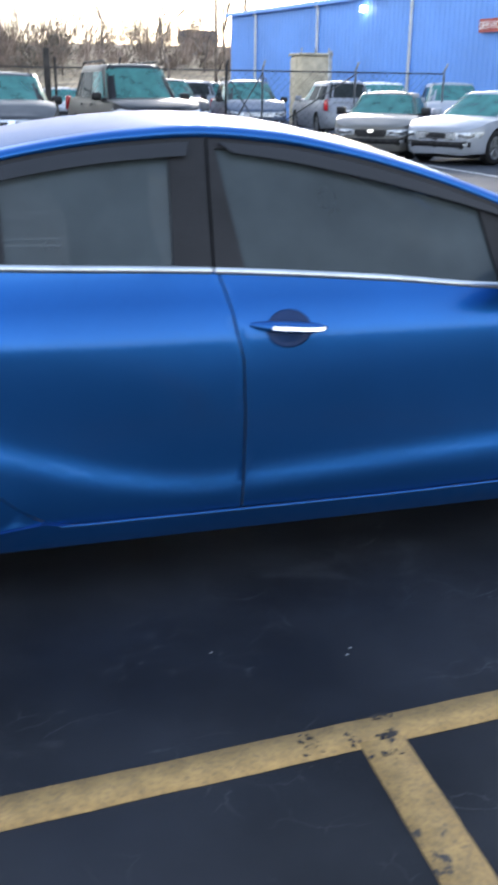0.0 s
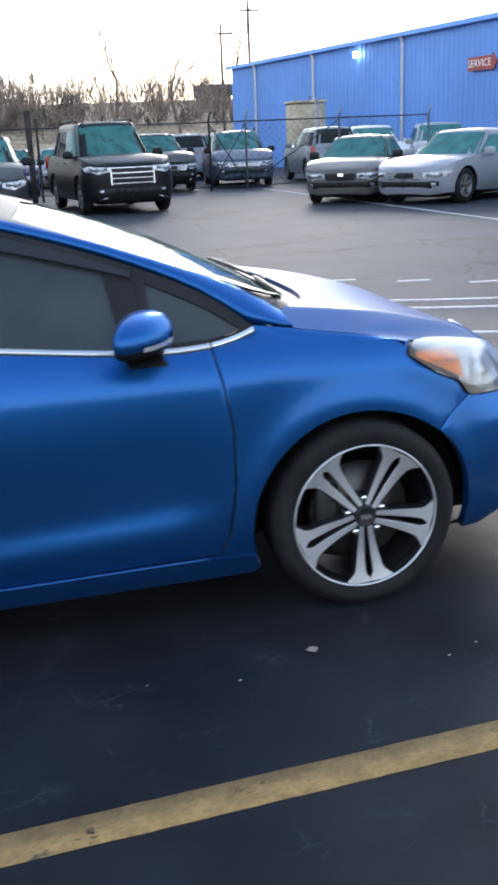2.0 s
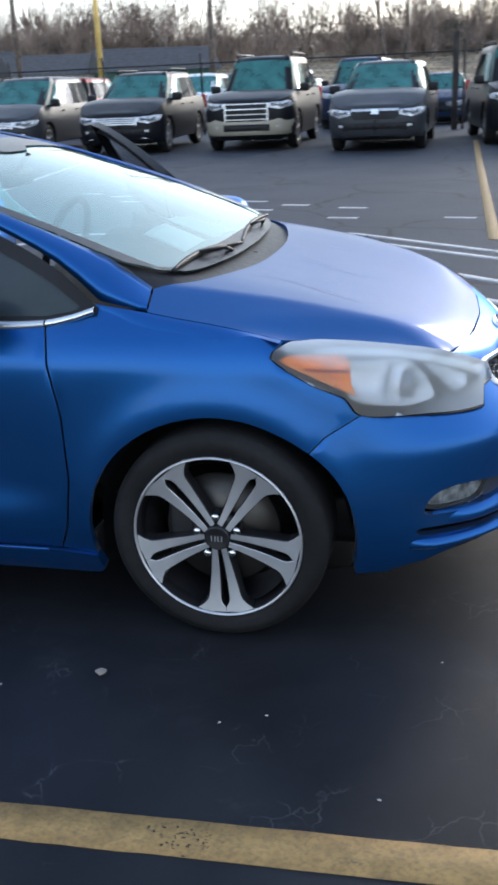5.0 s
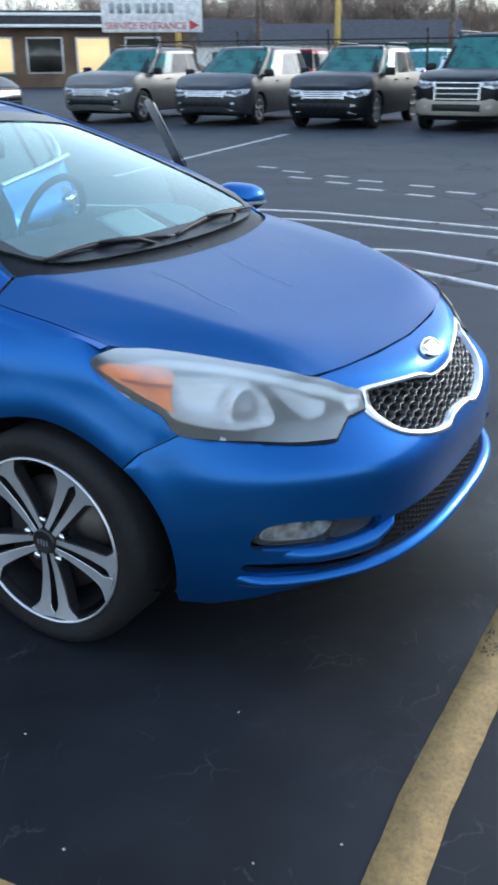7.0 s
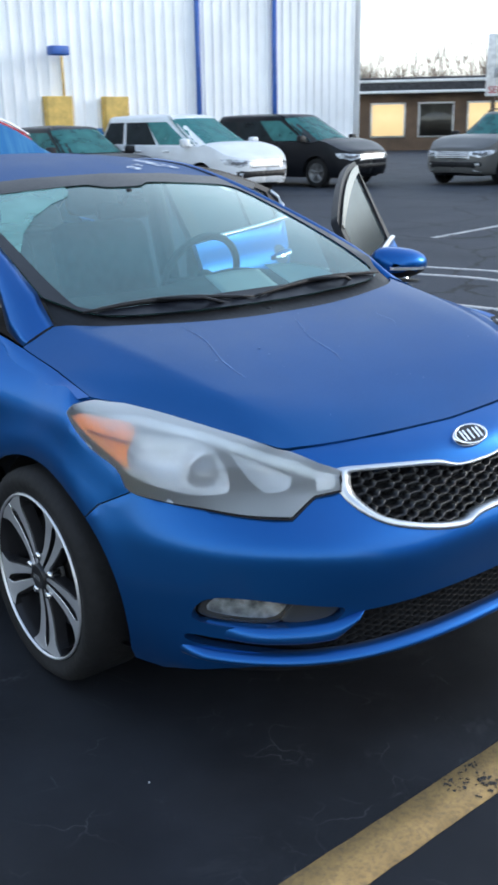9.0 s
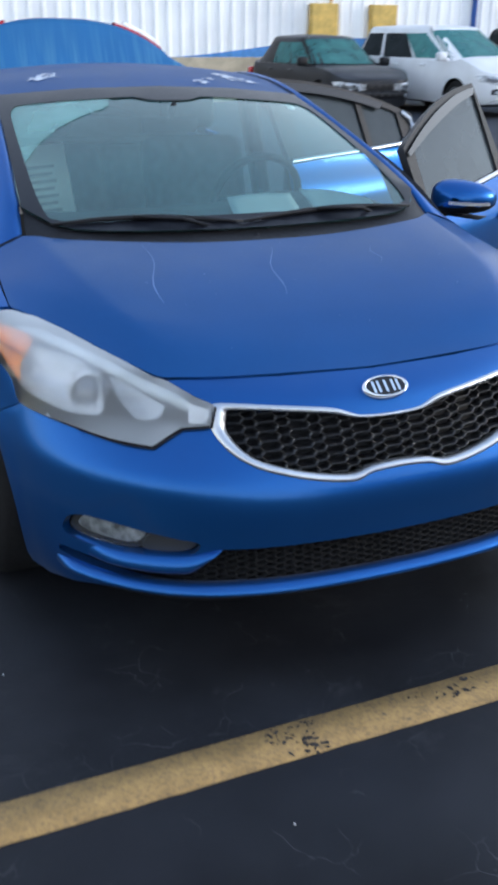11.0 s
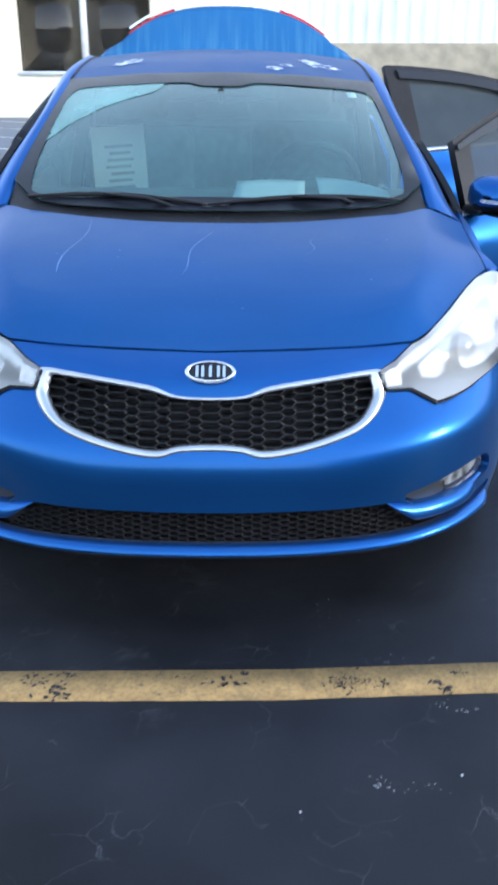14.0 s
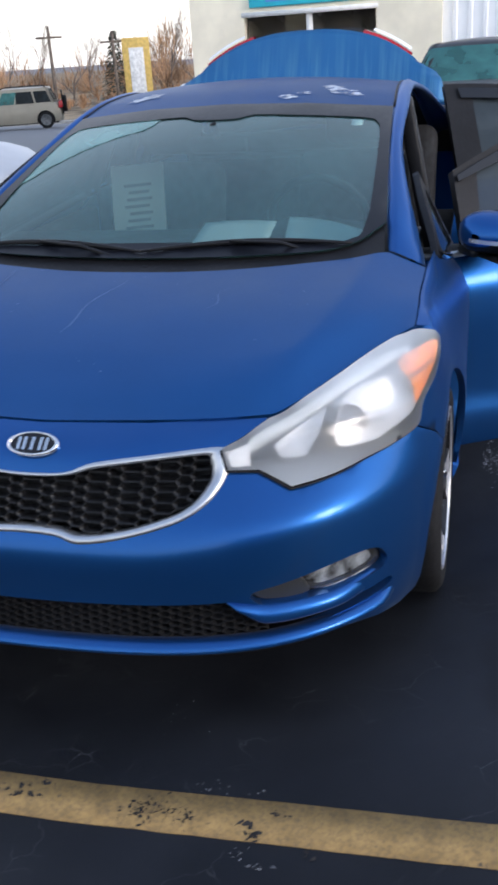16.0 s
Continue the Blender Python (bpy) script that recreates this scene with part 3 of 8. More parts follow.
def stripe(name, points, width, material, label, lift=0.003):
    """A painted line: a thin raised band along the points, with slightly ragged edges."""
    rng = random.Random(len(points) + int(points[0][0] * 100))
    pts = []
    for (x0, y0), (x1, y1) in zip(points, points[1:]):
        n = max(2, int(math.hypot(x1 - x0, y1 - y0) / 0.06))
        pts += [(x0 + (x1 - x0) * k / n, y0 + (y1 - y0) * k / n) for k in range(n)]
    pts.append(points[-1])
    rows = []
    for i, (x, y) in enumerate(pts):
        a, b = pts[max(0, i - 1)], pts[min(len(pts) - 1, i + 1)]
        d = Vector((b[0] - a[0], b[1] - a[1], 0)).normalized()
        nrm = Vector((-d.y, d.x, 0))
        p = Vector((x, y, ground_z(x, y) + lift))
        w1, w2 = width / 2 + rng.uniform(-0.0012, 0.0012), width / 2 + rng.uniform(-0.0012, 0.0012)
        rows.append([p - nrm * w1 - Vector((0, 0, lift * 0.9)), p - nrm * w1, p + nrm * w2, p + nrm * w2 - Vector((0, 0, lift * 0.9))])
    bm = grid_mesh(rows)
    face_out(bm, lambda p: Vector((0, 0, 1)))
    return tagged(link_mesh(name, bm, material), label, "road marking", kind="structure")


YL = "worn yellow bay line with chipped black patches"
stripe("bay_line", [(-9.0, -2.295), (-2.31, -1.828), (-1.08, -1.742), (0.54, -1.648), (1.17, -1.612)], 0.1, YELLOW, YL)
stripe("bay_line", [(1.127, -1.556), (1.094, -1.04), (1.092, 0.15), (1.053, 1.05), (0.98, 3.2)], 0.113, YELLOW, YL)
stripe("bay_line", [(-1.447, -1.80), (-1.45, -2.25), (-1.47, -6.5)], 0.112, YELLOW, YL, 0.0031)
stripe("bay_line", [(0.36, 19.4), (0.52, 13.5), (0.75, 5.85)], 0.11, YELLOW, "faded yellow line across the drive")
stripe("bay_line", [(-7.39, 15.94), (-6.6, 10.5), (-6.2, 8.14)], 0.1, WHITEPAINT, "faded pale bay line")
stripe("bay_line", [(6.52, 25.26), (6.85, 10.7)], 0.1, WHITEPAINT, "faded pale bay line")
WL = "worn white lane line across the drive"
for pts in ([(-5.2, 5.75), (-3.86, 6.2), (-2.5, 6.42), (-0.6, 6.25), (1.06, 5.0), (2.5, 4.35), (6.0, 3.2)],
            [(-5.2, 5.2), (-3.73, 5.7), (-2.1, 5.95), (-0.4, 5.75), (1.08, 4.66), (2.4, 3.95), (6.0, 2.7)],
            [(-3.4, 4.3), (-0.92, 4.83), (0.07, 4.55), (1.36, 3.48), (2.06, 2.95), (5.0, 1.6)],
            [(-3.0, 3.7), (-0.9, 4.2), (0.3, 3.7), (1.39, 2.73), (1.87, 2.36), (5.0, 0.9)]):
    stripe("lane_line", pts, 0.1, WHITEPAINT, WL)
for x, y in ((-4.88, 10.07), (-4.28, 9.7), (-3.52, 9.43), (-2.94, 9.13), (-2.2, 8.93), (-1.59, 8.52), (-0.85, 8.2), (-3.89, 9.09), (-3.24, 8.8), (-2.64, 8.36), (-1.95, 8.11), (-0.85, 7.37), (0.4, 7.3), (1.0, 6.9), (1.74, 6.5), (2.24, 5.9), (1.05, 6.2), (1.58, 5.8), (2.9, 5.5), (3.5, 5.1)):
    stripe("lane_dash", [(x - 0.17, y + 0.01), (x + 0.17, y - 0.05)], 0.1, WHITEPAINT, "short worn white dash on the drive")
# where tyres have torn the yellow paint off: clusters of small dark chips, and pale scuffs beside them
CHIPPED = mat("bare_asphalt", (0.03, 0.024, 0.02), 0.7, 0, 0.4, 60, bump=0.3, bump_scale=300)
SCUFFED = mat("pale_scuff", (0.2, 0.205, 0.215), 0.8, 0, 0.3, 60)


def flecks(clusters, seed, lift, bm):
    """Small ragged flat pieces strewn round each (x, y, spread along x, along y, count, size)."""
    rng = random.Random(seed)
    for cx, cy, ax, ay, count, size in clusters:
        for k in range(int(count * 1.9)):
            x, y = cx + rng.gauss(0, ax), cy + rng.gauss(0, ay)
            s, turn, lean = size * rng.uniform(0.2, 0.95), rng.uniform(0, 6.283), rng.uniform(0.25, 0.8)
            ring_pts = []
            for i in range(7):
                t, r = 6.283 * i / 7, s * rng.uniform(0.3, 1.35)
                u, v = r * math.cos(t), r * lean * math.sin(t)
                ring_pts.append((x + u * math.cos(turn) - v * math.sin(turn), y + u * math.sin(turn) + v * math.cos(turn)))
            low = [bm.verts.new((px, py, ground_z(px, py) + lift - 0.0006)) for px, py in ring_pts]
            top = [bm.verts.new((x + (px - x) * 0.9, y + (py - y) * 0.9, ground_z(px, py) + lift + 0.0001 * (k % 5))) for px, py in ring_pts]
            bm.faces.new(top)
            for i in range(7):
                bm.faces.new((low[i], low[(i + 1) % 7], top[(i + 1) % 7], top[i]))
    return bm


worn = flecks([(-1.622, -1.79, 0.012, 0.02, 9, 0.011), (-1.516, -1.78, 0.006, 0.025, 7, 0.012), (-1.415, -1.72, 0.02, 0.008, 10, 0.012), (-1.425, -1.79, 0.018, 0.01, 9, 0.014), (-1.445, -1.855, 0.02, 0.008, 8, 0.011), (-0.95, -1.75, 0.01, 0.03, 8, 0.009),
               (0.125, -1.675, 0.04, 0.018, 26, 0.006), (-0.6, -1.72, 0.03, 0.015, 8, 0.005), (1.07, -0.42, 0.02, 0.02, 12, 0.008), (1.115, -0.362, 0.025, 0.018, 16, 0.011), (1.052, -0.35, 0.006, 0.018, 6, 0.009), (1.062, -0.05, 0.008, 0.012, 5, 0.008),
               (1.08, 0.045, 0.014, 0.03, 13, 0.011), (1.05, 0.09, 0.006, 0.014, 6, 0.008), (1.088, 0.33, 0.018, 0.026, 46, 0.006), (1.09, 0.405, 0.014, 0.024, 26, 0.006), (1.088, 0.552, 0.006, 0.008, 5, 0.012), (1.118, 0.566, 0.007, 0.008, 6, 0.012), (1.05, 0.62, 0.006, 0.012, 4, 0.009), (1.145, 0.7, 0.006, 0.012, 4, 0.008)], 5, 0.0042, bmesh.new())
tagged(link_mesh("line_wear", worn, CHIPPED, smooth=False), "torn dark patches in the yellow paint", "worn paint", kind="stuff")
pale = flecks([(1.417, 0.379, 0.01, 0.014, 9, 0.006), (1.43, 0.46, 0.008, 0.03, 7, 0.003), (1.0, 0.49, 0.012, 0.03, 9, 0.005), (1.19, 0.60, 0.006, 0.02, 6, 0.006), (1.16, 0.55, 0.01, 0.01, 4, 0.004), (1.3, 0.78, 0.02, 0.02, 6, 0.004), (0.78, 0.32, 0.05, 0.06, 8, 0.003)], 8, 0.0012, bmesh.new())
tagged(link_mesh("scuff_marks", pale, SCUFFED, smooth=False), "pale scuffs and grit on the dark asphalt", "scuffs", kind="stuff")
crumbs = flecks([(-0.95, 0.93, 0.06, 0.05, 90, 0.007), (-0.85, 1.0, 0.05, 0.05, 60, 0.006), (-0.7, 1.1, 0.12, 0.08, 40, 0.004)], 12, 0.003, bmesh.new())
tagged(link_mesh("ice_crumbs", crumbs, mat("ice_crumbs", (0.5, 0.52, 0.56), 0.4, 0, 0.2, 40), smooth=False), "thin crumbs of ice on the asphalt below the open door", "ice", kind="stuff")
# hatched markings by the far bays behind the car
for k in range(5):
    x = -11 - 2.2 * k
    stripe("lane_line", [(x, -2.2 - 0.2 * k), (x - 3.2, -6.5 - 0.3 * k)], 0.14, WHITEPAINT, "white hatched marking on the drive")

# ---------------------------------------------------------------- buildings
METALBLUE = mat("blue_metal_siding", (0.13, 0.3, 0.7), 0.5, 0.1, 0.06, 0.3)
METALWHITE = mat("white_metal_siding", (0.9, 0.92, 0.94), 0.5, 0.0, 0.07, 0.4)
CREAM = mat("cream_stucco", (0.9, 0.83, 0.66), 0.85, 0, 0.05, 1.5, bump=0.3)
WHITETRIM = mat("white_trim", (0.8, 0.8, 0.78), 0.5, 0, 0.05)
BLUETRIM = mat("blue_trim", (0.04, 0.12, 0.42), 0.45, 0, 0.08)
TAN = mat("tan_block", (0.5, 0.43, 0.31), 0.85, 0, 0.12, 3.0, bump=0.4)
YELLOWBOX = mat("yellow_cabinet", (0.66, 0.45, 0.12), 0.6, 0, 0.1)
ROOFGREY = mat("grey_roof", (0.2, 0.2, 0.21), 0.8, 0, 0.1)
PANEDARK = glass("building_glass", (0.3, 0.3, 0.28), haze=0.1, haze_color=(0.2, 0.17, 0.13))


def ribbed_wall(name, p0, p1, z0, z1, pitch, depth, material, thick=0.25, out=(0, 0)):
    """Metal siding: standing ribs at an even pitch over a thick wall, facing out."""
    a, b = Vector((*p0, 0)), Vector((*p1, 0))
    d = (b - a).normalized()
    o = Vector((*out, 0)).normalized()
    n = int((b - a).length / pitch)
    prof = []
    for k in range(n):
        s = k * pitch
        prof += [(s, 0), (s + pitch * 0.62, 0), (s + pitch * 0.72, depth), (s + pitch * 0.9, depth)]
    prof.append((n * pitch, 0))
    rows = [[a + d * s + o * h + Vector((0, 0, z)) for s, h in prof] for z in (z0, z1)]
    rows += [[a + d * s - o * thick + Vector((0, 0, z)) for s, h in prof] for z in (z1, z0)]
    bm = grid_mesh(rows)
    bmesh.ops.recalc_face_normals(bm, faces=bm.faces[:])
    return link_mesh(name, bm, material, smooth=False)


# blue metal service building, far across the lot
bd = Vector((0.2085, -0.978, 0))
bo = Vector((-0.978, -0.2085, 0))
c0 = Vector((11.7, 51.4, 0))
blue_building = thing("service_building", "long blue metal building with white downpipes", "building")
w = ribbed_wall("wall", c0.xy, (c0 + bd * 24).xy, -0.1, 5.2, 0.305, 0.03, METALBLUE, 0.3, bo.xy)
w.parent = blue_building
w2 = ribbed_wall("wall", (c0 + bd * 25.2).xy, (c0 + bd * 46).xy, -0.1, 5.2, 0.305, 0.03, METALBLUE, 0.3, bo.xy)
w2.parent = blue_building
w3 = ribbed_wall("end_wall", c0.xy, (c0 - bo * 22).xy, -0.1, 5.2, 0.305, 0.03, METALBLUE, 0.3, (-bd).xy)
w3.parent = blue_building
rows = []
for s in (-0.3, 46.3):
    e = c0 + bd * s
    rows.append([e + bo * 0.25 + Vector((0, 0, 5.12)), e + bo * 0.25 + Vector((0, 0, 5.3)), e - bo * 11 + Vector((0, 0, 6.2)), e - bo * 22.2 + Vector((0, 0, 5.3))])
bm = grid_mesh(rows)
face_out(bm, lambda p: Vector((0, 0, 1)))
part("roof", bm, METALBLUE, blue_building)
for s in (3.0, 9.2, 16.5, 22.6):
    p = c0 + bd * s + bo * 0.06
    bm = tube([p + Vector((0, 0, 0)), p + Vector((0, 0, 5.0)), p + bo * 0.12 + Vector((0, 0, 5.15))], 0.07, 8)
    part("downpipe", bm, WHITETRIM, blue_building, "white downpipe")
p = c0 + bd * 13.2 + bo * 0.2 + Vector((0, 0, 4.75))
LAMPGLOW = bpy.data.materials.new("lamp_glow")
LAMPGLOW.use_nodes = True
LAMPGLOW.node_tree.nodes["Principled BSDF"].inputs["Emission Color"].default_value = (1, 0.95, 0.85, 1)
LAMPGLOW.node_tree.nodes["Principled BSDF"].inputs["Emission Strength"].default_value = 6.0
part("wall_lamp", box(p.x - 0.1, p.x + 0.1, p.y - 0.15, p.y + 0.15, p.z - 0.12, p.z + 0.12, 0.05), LAMPGLOW, blue_building, "lit wall lamp")
SIGNRED = mat("sign_red", (0.35, 0.06, 0.05), 0.5)
SIGNWHITE = mat("sign_white", (0.8, 0.8, 0.78), 0.5)


def text_mesh(words, size, m, material, parent=None, name="lettering", align="CENTER"):
    cu = bpy.data.curves.new(name, "FONT")
    cu.body, cu.size, cu.extrude, cu.align_x, cu.align_y = words, size, 0.004, align, "CENTER"
    tmp = bpy.data.objects.new("tmp", cu)
    scene.collection.objects.link(tmp)
    bpy.context.view_layer.update()
    me = bpy.data.meshes.new_from_object(tmp.evaluated_get(bpy.context.evaluated_depsgraph_get()))
    bpy.data.objects.remove(tmp)
    me.name = name
    me.materials.clear()
    me.materials.append(material)
    me.transform(m)
    ob = new(name, me)
    if parent is not None:
        ob.parent = parent
    return ob


def facing(p, o):
    """A frame at p whose x runs along the wall and z looks out along o."""
    zax = Vector(o).normalized()
    xax = Vector((0, 0, 1)).cross(zax).normalized()
    m = Matrix.Identity(4)
    m.col[0][:3], m.col[1][:3], m.col[2][:3] = xax, Vector((0, 0, 1)), zax
    m.translation = p
    return m


sign = thing("service_sign", "red arrow sign with white lettering on the blue wall", "sign")
p = c0 + bd * 21.6 + bo * 0.12 + Vector((0, 0, 3.72))
m = facing(p, bo)
bm = bmesh.new()
pts = [(-0.75, -0.23), (0.6, -0.23), (0.6, -0.33), (0.85, 0), (0.6, 0.33), (0.6, 0.23), (-0.75, 0.23)]
f0 = bm.faces.new([bm.verts.new((x, y, 0)) for x, y in pts])
got = bmesh.ops.extrude_face_region(bm, geom=[f0])
for g in got["geom"]:
    if isinstance(g, bmesh.types.BMVert):
        g.co.z += 0.05
bmesh.ops.recalc_face_normals(bm, faces=bm.faces[:])
part("board", shifted(bm, m), SIGNRED, sign, smooth=False)
text_mesh("SERVICE", 0.36, m @ Matrix.Translation((-0.08, 0, 0.056)), SIGNWHITE, sign)
bm = box(-0.6, 0.6, -0.7, 0.7, 0, 0.08)
tagged(link_mesh("wall_sign", shifted(bm, facing(c0 + bd * 24.7 + bo * 0.1 + Vector((0, 0, 4.0)), bo)), SIGNWHITE), "white square sign on the blue building", "sign")
bm = box(-0.6, 0.6, -1.3, 1.3, -0.1, 0.02)
tagged(link_mesh("door_1", shifted(bm, facing(c0 + bd * 24.6 + bo * 0.02 + Vector((0, 0, 1.2)), bo)), WHITETRIM), "pale service door in the blue building", "door", kind="structure")

# white ribbed building behind the car, and the cream showroom front beside it
WX = -21.0
white_building = thing("white_building", "white ribbed metal building with blue downpipes", "building")
ribbed_wall("wall", (WX, -0.5), (WX, 21.9), 1.0, 6.6, 0.33, 0.035, METALWHITE, 0.3, (1, 0)).parent = white_building
ribbed_wall("end_wall", (WX, 21.9), (WX - 18, 21.9), -0.2, 6.6, 0.33, 0.035, METALWHITE, 0.3, (0, 1)).parent = white_building
part("plinth", box(WX - 0.3, WX + 0.06, -0.5, 21.9, -0.3, 1.0, 0.01), TAN, white_building, "tan masonry plinth")
rows = [[(WX + 0.045, y, z) for z in (1.003, 1.003 + 0.45 * smoothstep(6.7, 12.0, y) ** 0.8 + 0.004)] for y in [6.8 + 0.3 * k for k in range(22)]]
bm = grid_mesh(rows)
face_out(bm, lambda p: Vector((1, 0, 0)))
part("painted_swoosh", bm, mat("swoosh_blue", (0.08, 0.27, 0.62), 0.5, 0, 0.1), white_building, "blue swoosh painted low on the wall")
part("roof", box(WX - 18, WX + 0.4, -0.7, 22.1, 6.6, 6.9, 0.05), ROOFGREY, white_building)
for y in (15.3, 18.15):
    part("downpipe", tube([(WX + 0.1, y, 0), (WX + 0.1, y, 6.5)], 0.075, 8), BLUETRIM, white_building, "blue downpipe")
for y in (10.75, 12.46):
    b = box(WX + 0.03, WX + 0.28, y - 0.36, y + 0.36, 1.36, 2.25, 0.02)
    tagged(link_mesh("wall_cabinet", b, YELLOWBOX, smooth=False), "yellow utility cabinet on the white wall", "cabinet", "cabinets on the white wall")
cam_arm = thing("security_light", "blue floodlight on a pole above a wall cabinet", "lamp")
part("pole", tube([(WX + 0.15, 10.95, 2.2), (WX + 0.15, 10.95, 3.3), (WX + 0.4, 10.9, 3.4)], 0.035, 8), YELLOWBOX, cam_arm)
part("lamp_head", box(WX + 0.3, WX + 0.6, 10.45, 10.95, 3.2, 3.42, 0.04), BLUETRIM, cam_arm)

showroom = thing("showroom", "cream showroom front with large windows", "building")
SX = WX + 0.2
for y0, y1, z0, z1 in ((-6.3, -5.0, -1.0, 6.2), (-1.95, -0.5, -1.0, 6.2), (-5.0, -1.95, 2.22, 6.2), (-5.0, -1.95, -1.0, 0.35)):
    part("wall", box(SX - 0.3, SX, y0, y1, z0, z1), CREAM, showroom, smooth=False)
part("side_wall", box(SX - 14, SX - 0.3, -6.3, -6.0, -1.2, 6.2), CREAM, showroom, smooth=False)
part("roof", box(SX - 14, SX + 0.15, -6.45, -0.5, 6.2, 6.4, 0.02), ROOFGREY, showroom)
for y0, y1 in ((-4.95, -3.55), (-3.42, -2.0)):
    win = part("window", box(SX - 0.2, SX - 0.17, y0, y1, 0.35, 2.22), PANEDARK, showroom, "dark showroom pane")
part("mullion", box(SX - 0.25, SX - 0.05, -3.55, -3.42, 0.35, 2.22), WHITETRIM, showroom)
part("window_head", box(SX - 0.25, SX + 0.03, -5.05, -1.9, 2.17, 2.27), WHITETRIM, showroom)
part("window_sill", box(SX - 0.25, SX + 0.06, -5.05, -1.9, 0.3, 0.38), WHITETRIM, showroom)
part("interior", box(SX - 5, SX - 4.8, -6, -0.6, -1, 2.6), TAN, showroom)
TEAL = mat("teal_sign", (0.03, 0.52, 0.66), 0.4, 0, 0.15, 1.2)
board = thing("showroom_sign", "teal sign board with white lettering over the windows", "sign")
part("board", box(SX, SX + 0.08, -4.85, -2.15, 2.36, 4.1, 0.02), TEAL, board)
m = facing(Vector((SX + 0.085, -3.2, 3.0)), (1, 0, 0))
text_mesh("Pre-Owned", 0.42, m, SIGNWHITE, board)
for k in range(3):
    y = -4.45 + 0.85 * k
    part("printed_shape", box(SX + 0.08, SX + 0.09, y, y + 0.7, 2.46, 2.6, 0.03), METALBLUE, board)
    part("printed_shape", box(SX + 0.08, SX + 0.09, y + 0.12, y + 0.55, 2.604, 2.72, 0.03), METALBLUE, board)
# ---------------------------------------------------------------- the blue sedan (x ahead from the front axle, y to its left, z up)
XS, XSR, KK = 0.12, -2.75, 0.83
wid = spline([(0.08, 0.82), (0.13, 0.858), (0.2, 0.886), (0.3, 0.904), (0.45, 0.913), (0.62, 0.916), (0.74, 0.913), (0.8, 0.893), (0.84, 0.862), (0.875, 0.828), (0.93, 0.8)])
nose_x = spline([(0.08, 0.80), (0.14, 0.835), (0.19, 0.852), (0.25, 0.848), (0.34, 0.842), (0.43, 0.848), (0.462, 0.8465), (0.482, 0.839), (0.52, 0.819), (0.57, 0.79), (0.607, 0.765), (0.64, 0.748), (0.67, 0.722), (0.69, 0.685), (0.705, 0.652), (0.722, 0.63), (0.745, 0.58), (0.77, 0.5), (0.795, 0.395), (0.812, 0.285), (0.84, 0.2), (0.9, 0.15)])
tail_x = spline([(0.08, -3.5), (0.3, -3.6), (0.6, -3.58), (0.95, -3.5)])
S_END = XS + KK * math.pi / 2
S_TAIL = XSR - KK * math.pi / 2


def body_y(x, z):
    """Half width of the body at x and height z."""
    zc = 0.262 + 0.062 * (x + 1.6) + 0.38 * max(0, -1.65 - x) ** 1.4
    fade = smoothstep(-2.65, -2.05, x) * (1 - smoothstep(-0.62, -0.4, x))
    t = z - zc
    scoop = smoothstep(-0.012, 0.07, t) * (1 - smoothstep(0.08, 0.42, t))
    y = wid(z) - 0.017 * fade * scoop
    if x < -0.45:
        y += smoothstep(-0.45, -0.9, x) * 0.022 * smoothstep(0.78, 0.9, z)
    for wx in (0.0, -2.66):
        r = math.hypot(x - wx, z - 0.29)
        y += 0.007 * math.exp(-((r - 0.37) / 0.04) ** 2)
        if r < 0.8:
            y -= 0.003 * math.exp(-((r - 0.47) / 0.07) ** 2)
    return y


def shell(a, z):
    """The body's skin: a runs round it from the middle of the nose (0), to the left of the car for a > 0."""
    side = 1 if a >= 0 else -1
    s = S_END - abs(a)
    if s > XS:
        phi = (s - XS) / KK
        c = math.cos(phi)
        climb = 0.05 * smoothstep(0.2, 0.75, abs(a)) * smoothstep(0.38, 0.47, z) * (1 - smoothstep(0.56, 0.72, z))
        x = XS + (nose_x(z - climb) - XS) * math.sqrt(max(0, 1 - c ** 3))
        y = body_y(min(x, 0.4), z) * c
        x -= 0.05 * math.sin(phi * 2) ** 2 * smoothstep(0.5, 0.62, z) * (1 - smoothstep(0.66, 0.72, z))
    elif s < XSR:
        c = math.cos((XSR - s) / KK)
        x, y = XSR + (tail_x(z) - XSR) * math.sqrt(max(0, 1 - c ** 4)), body_y(XSR, z) * c
    else:
        x, y = s, body_y(s, z)
    return Vector((x, side * y, z))


def on_shell(x, y, z, sharp=False):
    """Where (x, y, z) lies on the skin: (a, z) for y > 0."""
    q = abs(y) / body_y(min(x, 0.4), z)
    if x <= XS:
        s = x
    elif q < 0.9:
        s = XS + KK * math.acos(q)
    else:
        f = min(1, (x - XS) / (nose_x(z) - XS))
        s = XS + KK * math.acos(max(0, 1 - f * f) ** (1 / 3))
    return (S_END - s, z, 1) if sharp else (S_END - s, z)


def out_side(p):
    return Vector((p.x + 1.2 if p.x > -0.2 else (p.x + 1.8 if p.x < -3 else 0), p.y * 1.5, 0))


def flip(loop, side):
    return [(side * p[0], *p[1:]) for p in loop]


def arc(cx, cz, r, t0, t1, n=22):
    """Points of an arc in side view, as places on the skin; angles from straight ahead, upwards."""
    return [(S_END - (cx + r * 1.05 * math.cos(radians(t0 + (t1 - t0) * i / n))), cz + r * math.sin(radians(t0 + (t1 - t0) * i / n))) for i in range(n + 1)]


def sx(x):
    return S_END - x


